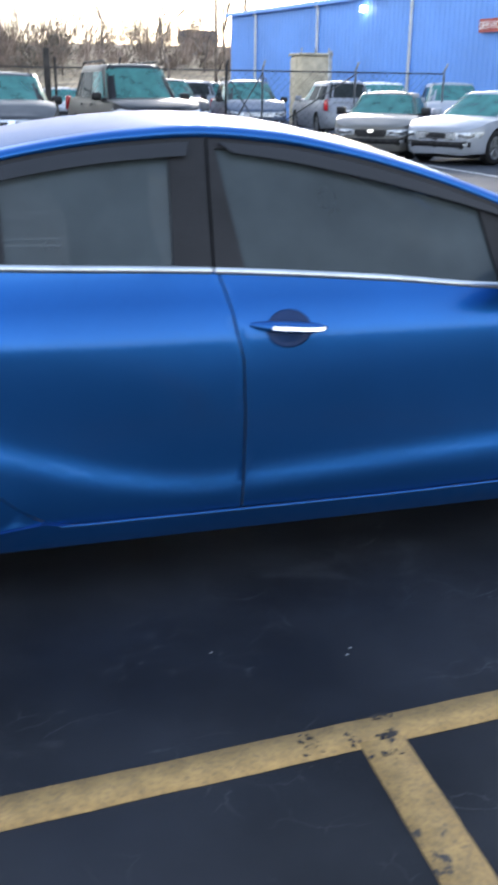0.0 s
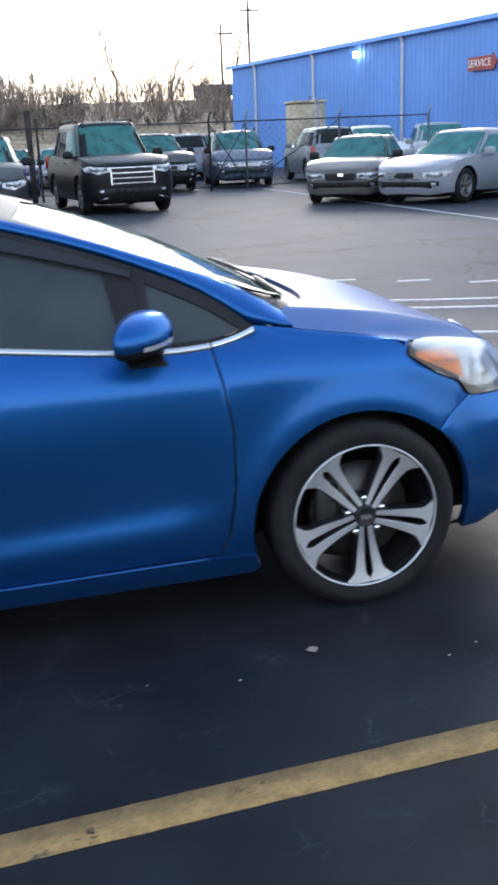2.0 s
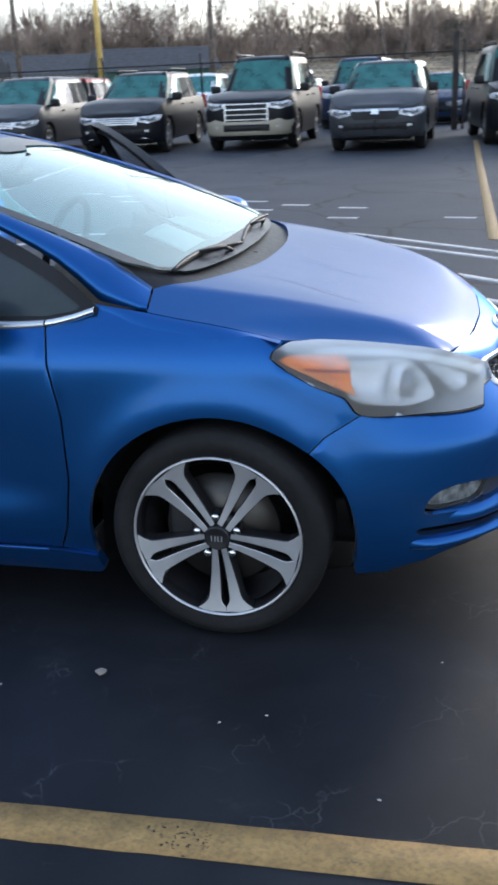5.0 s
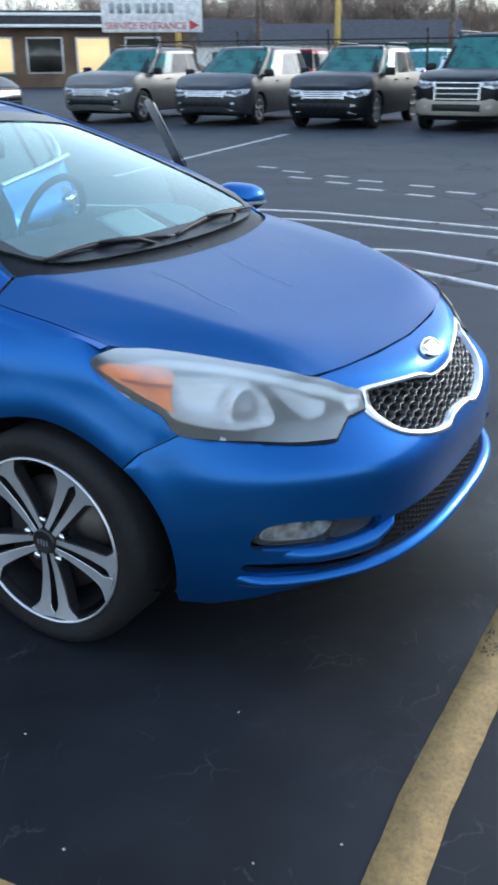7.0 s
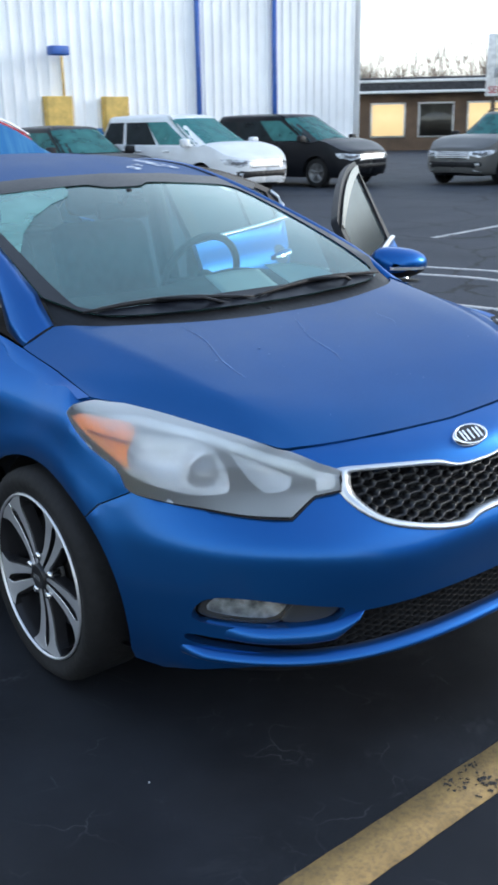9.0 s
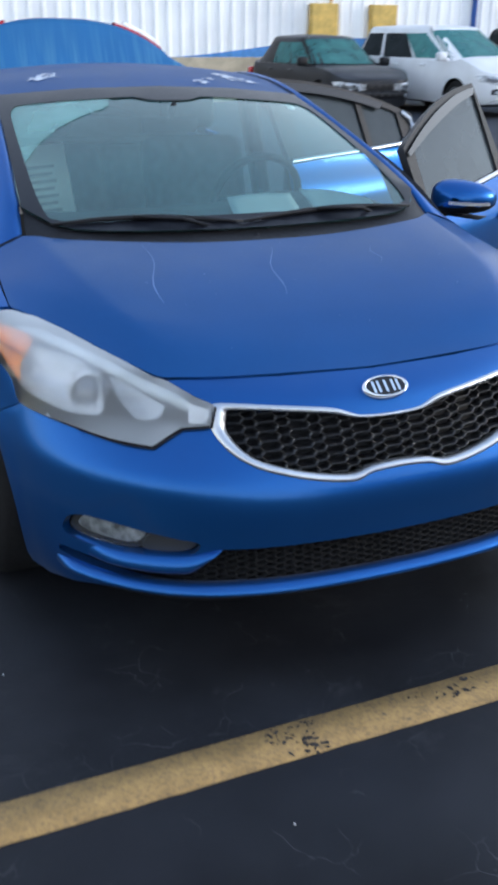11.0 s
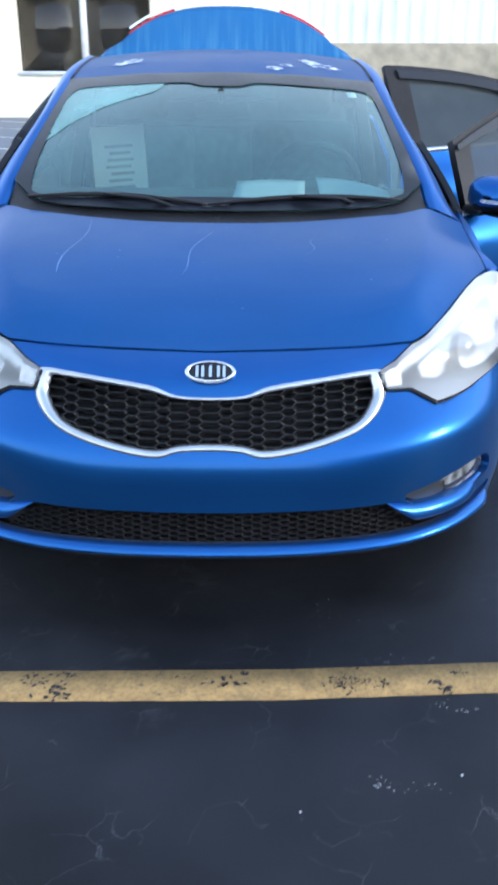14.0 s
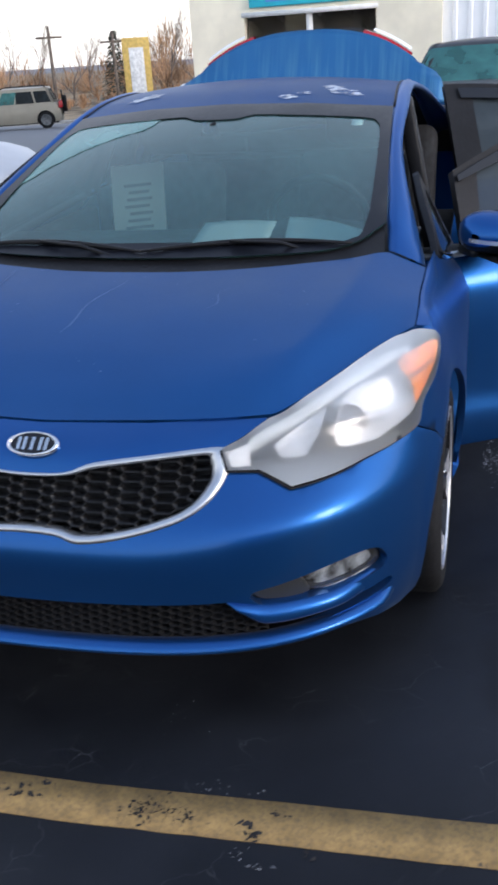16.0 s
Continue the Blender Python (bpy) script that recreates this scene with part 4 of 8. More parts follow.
car = thing("car", "blue metallic four-door sedan, near doors shut, driver's doors and boot open", "car")
car.matrix_world = pose(0, 0, 0, -0.5, 0, 0)
WZ, WR = 0.279, 0.302
RX = -2.66
belt_z = spline([(-2.75, 0.985), (-2.2, 0.948), (-1.6, 0.921), (-1.1, 0.886), (-0.72, 0.85), (-0.56, 0.842), (-0.46, 0.847), (-0.38, 0.862), (-0.32, 0.882)])
rail_z = spline([(-2.8, 1.02), (-2.6, 1.105), (-2.35, 1.185), (-2.1, 1.24), (-1.85, 1.272), (-1.62, 1.285), (-1.38, 1.268), (-1.12, 1.22), (-0.89, 1.158), (-0.64, 1.072), (-0.45, 0.985), (-0.31, 0.886)])


def glass_y(z):
    return 0.852 - (z - 0.85) * 0.52


# ---- fenders, quarters, sills
def door_front_edge():
    return [(sx(-0.452), 0.845), (sx(-0.435), 0.753), (sx(-0.41), 0.612), (sx(-0.409), 0.431), (sx(-0.433), 0.283), (sx(-0.462), 0.212)]


def mid_edge():
    return [(sx(-1.605), 0.921), (sx(-1.576), 0.815), (sx(-1.549), 0.68), (sx(-1.539), 0.505), (sx(-1.542), 0.286), (sx(-1.546), 0.2)]


GAP = 0.0032
hood_mid = spline([(-0.3, 0.945), (-0.11, 0.915), (0.0, 0.895), (0.21, 0.852), (0.43, 0.791), (0.56, 0.742), (0.625, 0.712), (0.66, 0.698)])
hood_edge = spline([(-0.4, 0.89), (-0.16, 0.866), (0.0, 0.848), (0.18, 0.815), (0.4, 0.75), (0.6, 0.69), (0.66, 0.67)])


bonnet_crease = spline([(-0.35, 0.69), (-0.18, 0.678), (0, 0.66), (0.12, 0.638), (0.25, 0.61), (0.4, 0.562), (0.5, 0.515), (0.6, 0.47), (0.8, 0.4)])


def hood_z(x, y):
    """The bonnet's top: nearly flat up to a crease on each side, then falling to the wing."""
    f, w = min(1.15, abs(y) / 0.85), abs(y)
    c = bonnet_crease(max(-0.35, min(0.8, x)))
    inner, outer = (w / c) ** 2.5, (0.85 - w) / (0.85 - c)
    s = 0.06
    low = min(inner, outer) if abs(inner - outer) > s else min(inner, outer) - (s - abs(inner - outer)) ** 2 / (4 * s)
    ridge = 0.027 * max(0, low) * smoothstep(0.64, 0.5, x)
    return hood_mid(x) - (hood_mid(x) - hood_edge(x)) * f ** 3.0 + ridge


def fender_top(x):
    drop = 0.026 * smoothstep(-0.33, -0.15, x) * (1 - smoothstep(0.0, 0.11, x))
    return hood_z(x, 0.85) + 0.001 - drop if x > -0.2 else -drop + 0.887 + (hood_z(-0.2, 0.85) - 0.887) * smoothstep(-0.34, -0.2, x)


for side in (-1, 1):
    # front fender
    loop = [(sx(-0.40), 0.207)] + [(p[0] - GAP, p[1]) for p in door_front_edge()[::-1]]
    loop += [(sx(-0.385), 0.862)] + [(sx(x), fender_top(x)) for x in [-0.32 + 0.435 * k / 20 for k in range(21)]]
    loop += [on_shell(0.15, 0.846, 0.82), on_shell(0.176, 0.846, 0.814), on_shell(0.158, 0.88, 0.798), on_shell(0.151, 0.896, 0.781), on_shell(0.26, 0.889, 0.709), on_shell(0.345, 0.86, 0.672), on_shell(0.388, 0.846, 0.625)]
    loop += [on_shell(0.288, 0.9, 0.576)]
    loop += arc(0, WZ, 0.345, 47.6, 193)
    bm = sheet([flip(loop, side)], shell, 0.03, out_side, 0.02)
    part("fender", bm, BLUE, car)
    # sill
    loop = arc(0, WZ, 0.345, 193, 201, 4) + [(sx(-0.355), 0.138), (sx(-0.42), 0.13), (sx(-1.2), 0.125), (sx(-2.28), 0.12)] + arc(RX, WZ, 0.345, -27, -14, 4) + [(sx(-2.145), 0.211), (sx(-2.03), 0.195), (sx(-1.55), 0.195), (sx(-0.47), 0.205)]
    part("sill", sheet([flip(loop, side)], shell, 0.04, out_side, 0.03, 0.009), BLUE, car)
    pts = [shell(side * sx(-0.5 - 1.6 * k / 20), 0.2065 - 0.009 * smoothstep(0, 8, k)) + Vector((0, side * 0.012, 0)) for k in range(21)]
    part("sill_lip", tube(pts, 0.0045, 6), BLUE, car)
    # rear quarter and tail
    loop = [(sx(-2.33), 0.45), (sx(-2.286), 0.332), (sx(-2.214), 0.26), (sx(-2.147), 0.2115)] + arc(RX, WZ, 0.345, -14, 0, 4) + arc(RX, WZ, 0.345, 0, 205)[1:] + [(sx(-3.02), 0.16), (S_END - S_TAIL, 0.16), (S_END - S_TAIL, 0.93), (sx(-3.0), 0.95), (sx(-2.74), 0.985), (sx(-2.527), 0.975), (sx(-2.45), 0.78), (sx(-2.39), 0.6)]
    part("quarter_panel", sheet([flip(loop, side)], shell, 0.05, out_side, 0.02), BLUE, car)

# ---- nose: one skin with the openings for grille, intake and fog lamps
GRILLE_OUT = [(0, 0.617), (0.085, 0.621), (0.15, 0.641), (0.29, 0.655), (0.405, 0.663), (0.437, 0.660, 1), (0.446, 0.62), (0.432, 0.585), (0.40, 0.555), (0.345, 0.529), (0.235, 0.500), (0.133, 0.486), (0.08, 0.4985), (0, 0.502)]
GRILLE_IN = [(0, 0.610), (0.093, 0.6145), (0.155, 0.629), (0.285, 0.643), (0.385, 0.650), (0.403, 0.647, 1), (0.412, 0.615), (0.402, 0.589), (0.377, 0.562), (0.332, 0.541), (0.23, 0.514), (0.133, 0.5015), (0.078, 0.512), (0, 0.516)]
GRILLE = [((a[0] + b[0]) / 2, (a[1] + b[1]) / 2, *a[2:]) for a, b in zip(GRILLE_OUT, GRILLE_IN)]
INTAKE = [(0, 0.337), (0.2, 0.340), (0.36, 0.342), (0.455, 0.344, 1), (0.49, 0.312), (0.535, 0.283), (0.60, 0.280), (0.69, 0.281), (0.76, 0.286), (0.797, 0.287), (0.79, 0.266), (0.7, 0.256), (0.62, 0.248), (0.5, 0.24), (0.3, 0.237), (0, 0.236)]
FOG = [(0.503, 0.358), (0.56, 0.372), (0.62, 0.383), (0.69, 0.394), (0.75, 0.395), (0.782, 0.375), (0.789, 0.33), (0.735, 0.319), (0.64, 0.322), (0.535, 0.325)]


def yz(y, z):
    """A place on the nose, by its y (to the left) and height."""
    a = S_END - XS - KK * math.acos(min(1, abs(y) / body_y(0.4, z)))
    return (math.copysign(a, y), z)


def both(half, n=4):
    """A whole outline round the middle of the nose, from its left half."""
    pts = half + [(-p[0], *p[1:]) for p in half[-2:0:-1]]
    return [yz(*p) for p in smooth_loop(pts, n)]


outline = [(0, 0.7), yz(0.25, 0.703), yz(0.52, 0.707), yz(0.47, 0.679), yz(0.423, 0.658), yz(0.442, 0.613), yz(0.51, 0.609), yz(0.588, 0.574), yz(0.68, 0.583), yz(0.75, 0.597), yz(0.81, 0.608), on_shell(0.392, 0.846, 0.623), on_shell(0.292, 0.9, 0.574)]
outline += arc(0, WZ, 0.345, 47.0, -14) + [on_shell(0.365, 0.85, 0.165), on_shell(0.44, 0.82, 0.16), on_shell(0.56, 0.77, 0.185), yz(0.68, 0.215), yz(0.6, 0.226), yz(0.5, 0.228), (0, 0.228)]
outline = outline[:-1] + [(-p[0], p[1]) for p in outline[1:-1]][::-1]
bm = sheet([[p[:2] for p in outline], both(GRILLE), both(INTAKE)] + [[yz(s * p[0], p[1]) for p in smooth_loop(FOG)] for s in (-1, 1)], shell, 0.02, out_side, 0.025)
bumper = part("front_bumper", bm, BLUE, car)


def grow(half, d):
    """The half outline moved outwards by d."""
    n, res = len(half), []
    for i, p in enumerate(half):
        a, b = half[max(i - 1, 0)], half[min(i + 1, n - 1)]
        ty, tz = b[0] - a[0], b[1] - a[1]
        k = math.hypot(ty, tz)
        ny, nz = (0, math.copysign(1, ty)) if i in (0, n - 1) else (-tz / k, ty / k)
        res.append((max(0, p[0] + d * ny) if p[0] else 0, p[1] + d * nz, *p[2:]))
    return res


def ring(half_out, half_in, d_out, d_in):
    """A band of bright trim between two outlines, raised over the skin."""
    o, i = both(half_out), both(half_in)
    lift = lambda p, d: shell(*p) + Vector((1, 0, 0.25)).normalized() * d
    mid = [((o[k][0] + i[k][0]) / 2, (o[k][1] + i[k][1]) / 2) for k in range(len(o))]
    rows = [[lift(p, -0.01) for p in o], [lift(p, d_out) for p in o], [lift(p, d_out + 0.003) for p in mid], [lift(p, d_in) for p in i], [lift(p, d_in - 0.03) for p in i]]
    bm = grid_mesh(rows, close=True)
    bmesh.ops.recalc_face_normals(bm, faces=bm.faces[:])
    return bm


part("grille_surround", ring(GRILLE_OUT, GRILLE_IN, 0.003, 0.001), BELT, car, "bright chrome grille surround")


def inside(p, poly):
    hit = False
    for i in range(len(poly)):
        a, b = poly[i - 1], poly[i]
        if (a[1] > p[1]) != (b[1] > p[1]) and p[0] < (b[0] - a[0]) * (p[1] - a[1]) / (b[1] - a[1]) + a[0]:
            hit = not hit
    return hit


def honeycomb(half, wide, narrow, slant, h, wall, depth, back):
    """Hexagonal cells in columns that are wide and narrow by turns, each with thin walls and depth, set back behind the skin."""
    half = [p[:2] for p in half]
    full = smooth_loop(half + [(-p[0], p[1]) for p in half[-2:0:-1]])
    lo, hi = min(p[1] for p in full), max(p[1] for p in full)
    pitch = (wide + narrow) / 2 + slant
    reach = max(p[0] for p in full)
    bm = bmesh.new()
    for j in range(-int(reach / pitch) - 1, int(reach / pitch) + 2):
        flat = (narrow if j % 2 else wide) / 2
        hexa = [(-flat - slant, 0), (-flat, 0.5), (flat, 0.5), (flat + slant, 0), (flat, -0.5), (-flat, -0.5)]
        for i in range(int((hi - lo) / h) + 2):
            cy, cz = j * pitch, lo + i * h + (h / 2 if j % 2 else 0)
            if not any(inside((cy + u * 0.6, cz + v * h * 0.6), full) for u, v in hexa + [(0, 0)]):
                continue
            cz = min(cz, hi + 0.01)

            def at(u, v, w, d):
                p = shell(*yz(max(-0.82, min(0.82, cy + u * (1 - w * 1.3 / (flat + slant)))) or 1e-6, cz + v * (h - 2 * w)))
                return p - Vector((back + d, 0, 0))
            r = [[bm.verts.new(at(u, v, w, d)) for u, v in hexa] for w, d in ((-0.0002, 0.004), (wall * 0.5, 0), (wall, 0.001), (wall * 1.5, depth))]
            for q in range(3):
                for e in range(6):
                    bm.faces.new((r[q][e], r[q][(e + 1) % 6], r[q + 1][(e + 1) % 6], r[q + 1][e]))
    bmesh.ops.recalc_face_normals(bm, faces=bm.faces[:])
    return bm


part("grille_mesh", honeycomb(GRILLE, 0.036, 0.018, 0.012, 0.0188, 0.0012, 0.022, 0.016), mat("grille_black", (0.009, 0.009, 0.010), 0.32, 0, 0.15), car, "black honeycomb grille")
part("intake_mesh", honeycomb([p[:2] for p in INTAKE[:4]] + [(0.475, 0.3), (0.505, 0.258)] + INTAKE[-3:], 0.014, 0.014, 0.0095, 0.0155, 0.0016, 0.018, 0.022), MATTBLACK, car, "black honeycomb lower intake")
for nm, half, back in (("grille_backing", GRILLE, 0.07), ("intake_backing", INTAKE, 0.06)):
    pts = both(grow(half, 0.012))
    bm = bmesh.new()
    bm.faces.new([bm.verts.new(shell(*p) - Vector((back, 0, 0))) for p in pts])
    bmesh.ops.triangulate(bm, faces=bm.faces[:])
    part(nm, bm, BLACK, car, "dark cooler behind the mesh")

# chin strip: a raised painted lip that looks up
prof = [(-0.025, 0.248), (-0.008, 0.2545), (0.006, 0.252), (0.017, 0.2445), (0.022, 0.237), (0.022, 0.230), (0.015, 0.225), (-0.008, 0.224)]
chin_rise = spline([(0, -0.004), (0.45, 0.0), (0.75, 0.0), (1, 0.002)])
rows = []
for k in range(61):
    a = -0.95 + 1.9 * k / 60
    f = smoothstep(0.95, 0.85, abs(a))
    row = []
    for d, z in prof:
        z2 = z + chin_rise(abs(a) / 0.95)
        p, q = shell(a or 1e-6, z2), shell((a or 1e-6) + 0.01, z2)
        t = (q - p).normalized()
        row.append(p + Vector((t.y, -t.x, 0)) * (d * f - 0.005 * (1 - f)))
    rows.append(row)
bm = grid_mesh(rows)
face_out(bm, lambda p: Vector((p.x + 0.5, p.y, 0.2)))
part("chin_strip", bm, BLUE, car)
rows = [[shell(-1.05 + 2.1 * k / 40 or 1e-6, z) - Vector((i, 0, 0)) for k in range(41)] for z, i in ((0.24, 0.02), (0.21, 0.022), (0.185, 0.04), (0.17, 0.09), (0.16, 0.16))]
bm = grid_mesh(rows)
face_out(bm, lambda p: Vector((p.x + 0.5, p.y, 0)))
part("under_lip", bm, BLACK, car, "black plastic lip under the bumper")

# painted ledge between the fog lamp pocket and the slot under it
ledge_hi = spline([(0.45, 0.3455), (0.49, 0.337), (0.535, 0.327), (0.6, 0.323), (0.69, 0.3205), (0.76, 0.322), (0.81, 0.326)])
ledge_lo = spline([(0.45, 0.3445), (0.47, 0.328), (0.49, 0.312), (0.535, 0.284), (0.6, 0.281), (0.69, 0.282), (0.76, 0.287), (0.81, 0.29)])
for side in (-1, 1):
    rows = []
    for k in range(37):
        y = 0.452 + 0.352 * k / 36
        f = smoothstep(0.45, 0.475, y) * smoothstep(0.79, 0.66, y)
        row = []
        for u, d in ((0, -0.03), (0.0, 0.001), (0.35, 0.012), (0.75, 0.017), (0.95, 0.012), (1.0, 0.002), (1.0, -0.03)):
            z = ledge_hi(y) + (ledge_lo(y) - ledge_hi(y)) * u
            a = yz(y, z)[0]
            p, q = shell(side * a, z), shell(side * a + 0.01, z)
            t = (q - p).normalized()
            row.append(p + Vector((t.y, -t.x, 0)) * (d * f - 0.008 * smoothstep(0.7, 0.78, y) if d > 0 else d))
        rows.append(row)
    bm = grid_mesh(rows)
    face_out(bm, lambda p: Vector((p.x + 0.5, p.y, 0.3)))
    part("fog_ledge", bm, BLUE, car, "painted ledge under the fog lamp")

# oval badge on the nose
bm = bmesh.new()
base = shell(1e-6, 0.668)
tilt = (shell(1e-6, 0.682) - shell(1e-6, 0.655)).normalized()
nrm = Vector((tilt.z, 0, -tilt.x))
def badge_at(u, v, d):
    return base + Vector((0, 1, 0)) * u + tilt * v + nrm * d
def oval(k, d, n=36):
    return [badge_at(0.064 * k * math.cos(2 * math.pi * i / n), 0.0315 * k * math.sin(2 * math.pi * i / n), d) for i in range(n)]
bm = grid_mesh([oval(1.0, -0.004), oval(1.0, 0.008), oval(0.95, 0.011), oval(0.87, 0.011), oval(0.85, 0.008)], close=True)
face = grid_mesh([oval(0.86, 0.0075), oval(0.02, 0.0078)], close=True, mat_index=1)
join(bm, face)
bmesh.ops.recalc_face_normals(bm, faces=bm.faces[:])
badge = part("badge", bm, [CHROME, GLOSSBLACK], car, "oval chrome-rimmed badge with pale bars on black")
bm = bmesh.new()
for u, lean in ((-0.033, 0), (-0.019, 0), (0.0, 0), (0.02, 0), (0.034, 0)):
    vs = [bm.verts.new(badge_at(u + s * 0.0035 + lean * t, t * 0.0165, 0.0095)) for s, t in ((-1, -1), (1, -1), (1, 1), (-1, 1))]
    bm.faces.new(vs)
face_out(bm, lambda p: nrm)
part("badge_bars", bm, CHROME, badge)

# ---- headlamps
LAMPBAND = mat("lamp_band", (0.6, 0.64, 0.63), 0.45, 0.2, 0.1, 12)
BOWL = mat("reflector_bowl", (0.76, 0.79, 0.82), 0.45, 0.3, 0.12, 12)
LAMPGREY = mat("lamp_bowl", (0.02, 0.021, 0.024), 0.5, 0.1, 0.3, 7)
PROJECTOR = mat("projector_glass", (0.2, 0.21, 0.23), 0.16, 0.2, 0.1, 9, coat=0.6)
RIBAMBER = mat("dark_amber_rib", (0.22, 0.04, 0.015), 0.3, 0, 0.1)
LAMP = [on_shell(0.155, 0.896, 0.780)[:2], on_shell(0.162, 0.88, 0.797)[:2], on_shell(0.19, 0.86, 0.806)[:2], yz(0.82, 0.803), yz(0.785, 0.798), yz(0.725, 0.780), yz(0.63, 0.745), yz(0.55, 0.713), yz(0.51, 0.697), yz(0.47, 0.676), yz(0.427, 0.657), yz(0.445, 0.616), yz(0.511, 0.612), yz(0.588, 0.577), yz(0.68, 0.586), yz(0.75, 0.600), yz(0.81, 0.611), on_shell(0.388, 0.846, 0.627)[:2], on_shell(0.345, 0.86, 0.675)[:2], on_shell(0.26, 0.889, 0.711)[:2]]
CORNERS = (0, 10, 11, 12, 13)
LAMP = [(*p, 1) if i in CORNERS else p for i, p in enumerate(LAMP)]


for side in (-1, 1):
    lamp = part("headlight", sheet([flip(smooth_loop(LAMP), side)], shell, 0.013, out_side, 0.0, 0.0095), LENS, car, "hazy weathered headlight lens, sunlight put into its haze")
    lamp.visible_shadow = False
    # bowl behind the lens
    inner = [p[:2] for p in smooth_loop(LAMP)]
    ca, cz = sum(p[0] for p in inner) / len(inner), sum(p[1] for p in inner) / len(inner)
    deep = Vector((-0.8, -side * 0.6, 0))
    rows = [[shell(side * (ca + (p[0] - ca) * 0.985), cz + (p[1] - cz) * 0.985) + deep * d for p in inner] for d in (-0.002, 0.05, 0.105)]
    bm = grid_mesh(rows, close=True)
    join(bm, sheet([flip(inner, side)], lambda a, z: shell(a, z) + deep * 0.105, 0.03, out_side, 0.0))
    face_out(bm, out_side)
    part("housing", bm, LAMPGREY, lamp, "dark lamp housing")

    def cup(loop, steps):
        """A dished reflector behind the lens: the loop drawn in and back step by step."""
        ba, bz = sum(p[0] for p in loop) / len(loop), sum(p[1] for p in loop) / len(loop)
        rows = [[shell(side * (ba + (p[0] - ba) * k), bz + (p[1] - bz) * k) + Vector((-0.8, -side * 0.6, 0)) * d for p in loop] for k, d in steps]
        bm = grid_mesh(rows, close=True)
        face_out(bm, out_side)
        return bm

    # silver bowl round the projector
    bowl = [on_shell(0.322, 0.845, 0.75)[:2], yz(0.775, 0.744), yz(0.72, 0.734), yz(0.690, 0.70), yz(0.69, 0.634), yz(0.75, 0.624), yz(0.80, 0.632), on_shell(0.38, 0.84, 0.662)[:2], on_shell(0.345, 0.86, 0.705)[:2]]
    part("reflector", cup(smooth_loop(bowl), ((1.0, 0.014), (0.97, 0.017), (0.86, 0.045), (0.66, 0.07), (0.4, 0.08), (0.02, 0.08))), BOWL, lamp, "silver reflector bowl")
    c = shell(side * yz(0.728, 0.656)[0], 0.656) + Vector((-0.045, -side * 0.032, 0))
    aim = Vector((0.95, side * 0.3, 0.0)).normalized()
    turn = Matrix.Translation(c) @ aim.to_track_quat("Y", "Z").to_matrix().to_4x4()
    bm = revolve([(0.058, -0.03), (0.056, -0.004), (0.051, 0.002), (0.045, -0.002), (0.042, -0.014)], 36)
    part("projector_ring", shifted(bm, turn), BRIGHT, lamp, "silver ring round the projector")
    bm = revolve([(0.0425, -0.014), (0.041, 0.0), (0.034, 0.014), (0.022, 0.023), (0.01, 0.027), (0.001, 0.028)], 36)
    part("projector", shifted(bm, turn), PROJECTOR, lamp, "grey projector lens")
    # three-cornered high beam reflector
    tri = [(*yz(0.664, 0.712), 1), yz(0.60, 0.682), (*yz(0.545, 0.652), 1), yz(0.565, 0.626), (*yz(0.618, 0.622), 1), yz(0.645, 0.66)]
    part("high_beam", cup([p[:2] for p in smooth_loop(tri)], ((1.0, 0.016), (0.95, 0.02), (0.7, 0.045), (0.4, 0.055), (0.02, 0.056))), BOWL, lamp, "silver high beam reflector")
    # pale band along the top edge, and the bright block at the inner tip
    rows = []
    for y, z_hi, z_lo in ((0.845, 0.781, 0.772), (0.80, 0.783, 0.762), (0.766, 0.775, 0.753), (0.70, 0.755, 0.732), (0.615, 0.722, 0.694), (0.56, 0.699, 0.668), (0.506, 0.678, 0.645), (0.486, 0.668, 0.634)):
        hi, mid, lo = [shell(side * yz(y, z)[0], z) for z in (z_hi, (z_hi + z_lo) / 2, z_lo)]
        rows.append([hi + Vector((-0.014, -side * 0.004, 0)), mid + Vector((-0.01, -side * 0.004, 0)), lo + Vector((-0.018, -side * 0.006, 0)), lo + Vector((-0.05, -side * 0.02, 0))])
    bm = grid_mesh(rows)
    face_out(bm, out_side)
    part("light_bar", bm, LAMPBAND, lamp, "pale upper reflector")
    tip = [yz(0.484, 0.665), yz(0.438, 0.652), yz(0.451, 0.622), yz(0.493, 0.622)]
    part("light_tip", sheet([flip(tip, side)], shell, 0.02, out_side, 0.01, -0.008), PAPER, lamp, "white block at the inner tip")
    amber = smooth_loop([on_shell(0.172, 0.896, 0.776, 1), on_shell(0.2, 0.88, 0.785), on_shell(0.27, 0.86, 0.778), on_shell(0.328, 0.85, 0.766), on_shell(0.348, 0.85, 0.722), on_shell(0.376, 0.84, 0.676, 1), on_shell(0.352, 0.85, 0.686), on_shell(0.265, 0.88, 0.729)], 3)
    part("side_marker", sheet([flip([p[:2] for p in amber], side)], shell, 0.02, out_side, 0.0, 0.0035), AMBER, lamp, "orange side marker")
    band = [on_shell(0.235, 0.88, 0.754), on_shell(0.343, 0.85, 0.738), on_shell(0.345, 0.85, 0.732), on_shell(0.237, 0.88, 0.748)]
    part("marker_rib", sheet([flip([p[:2] for p in band], side)], shell, 0.02, out_side, 0.0, 0.0055), RIBAMBER, lamp)
    # black gasket round the lamp
    o = smooth_loop(LAMP)
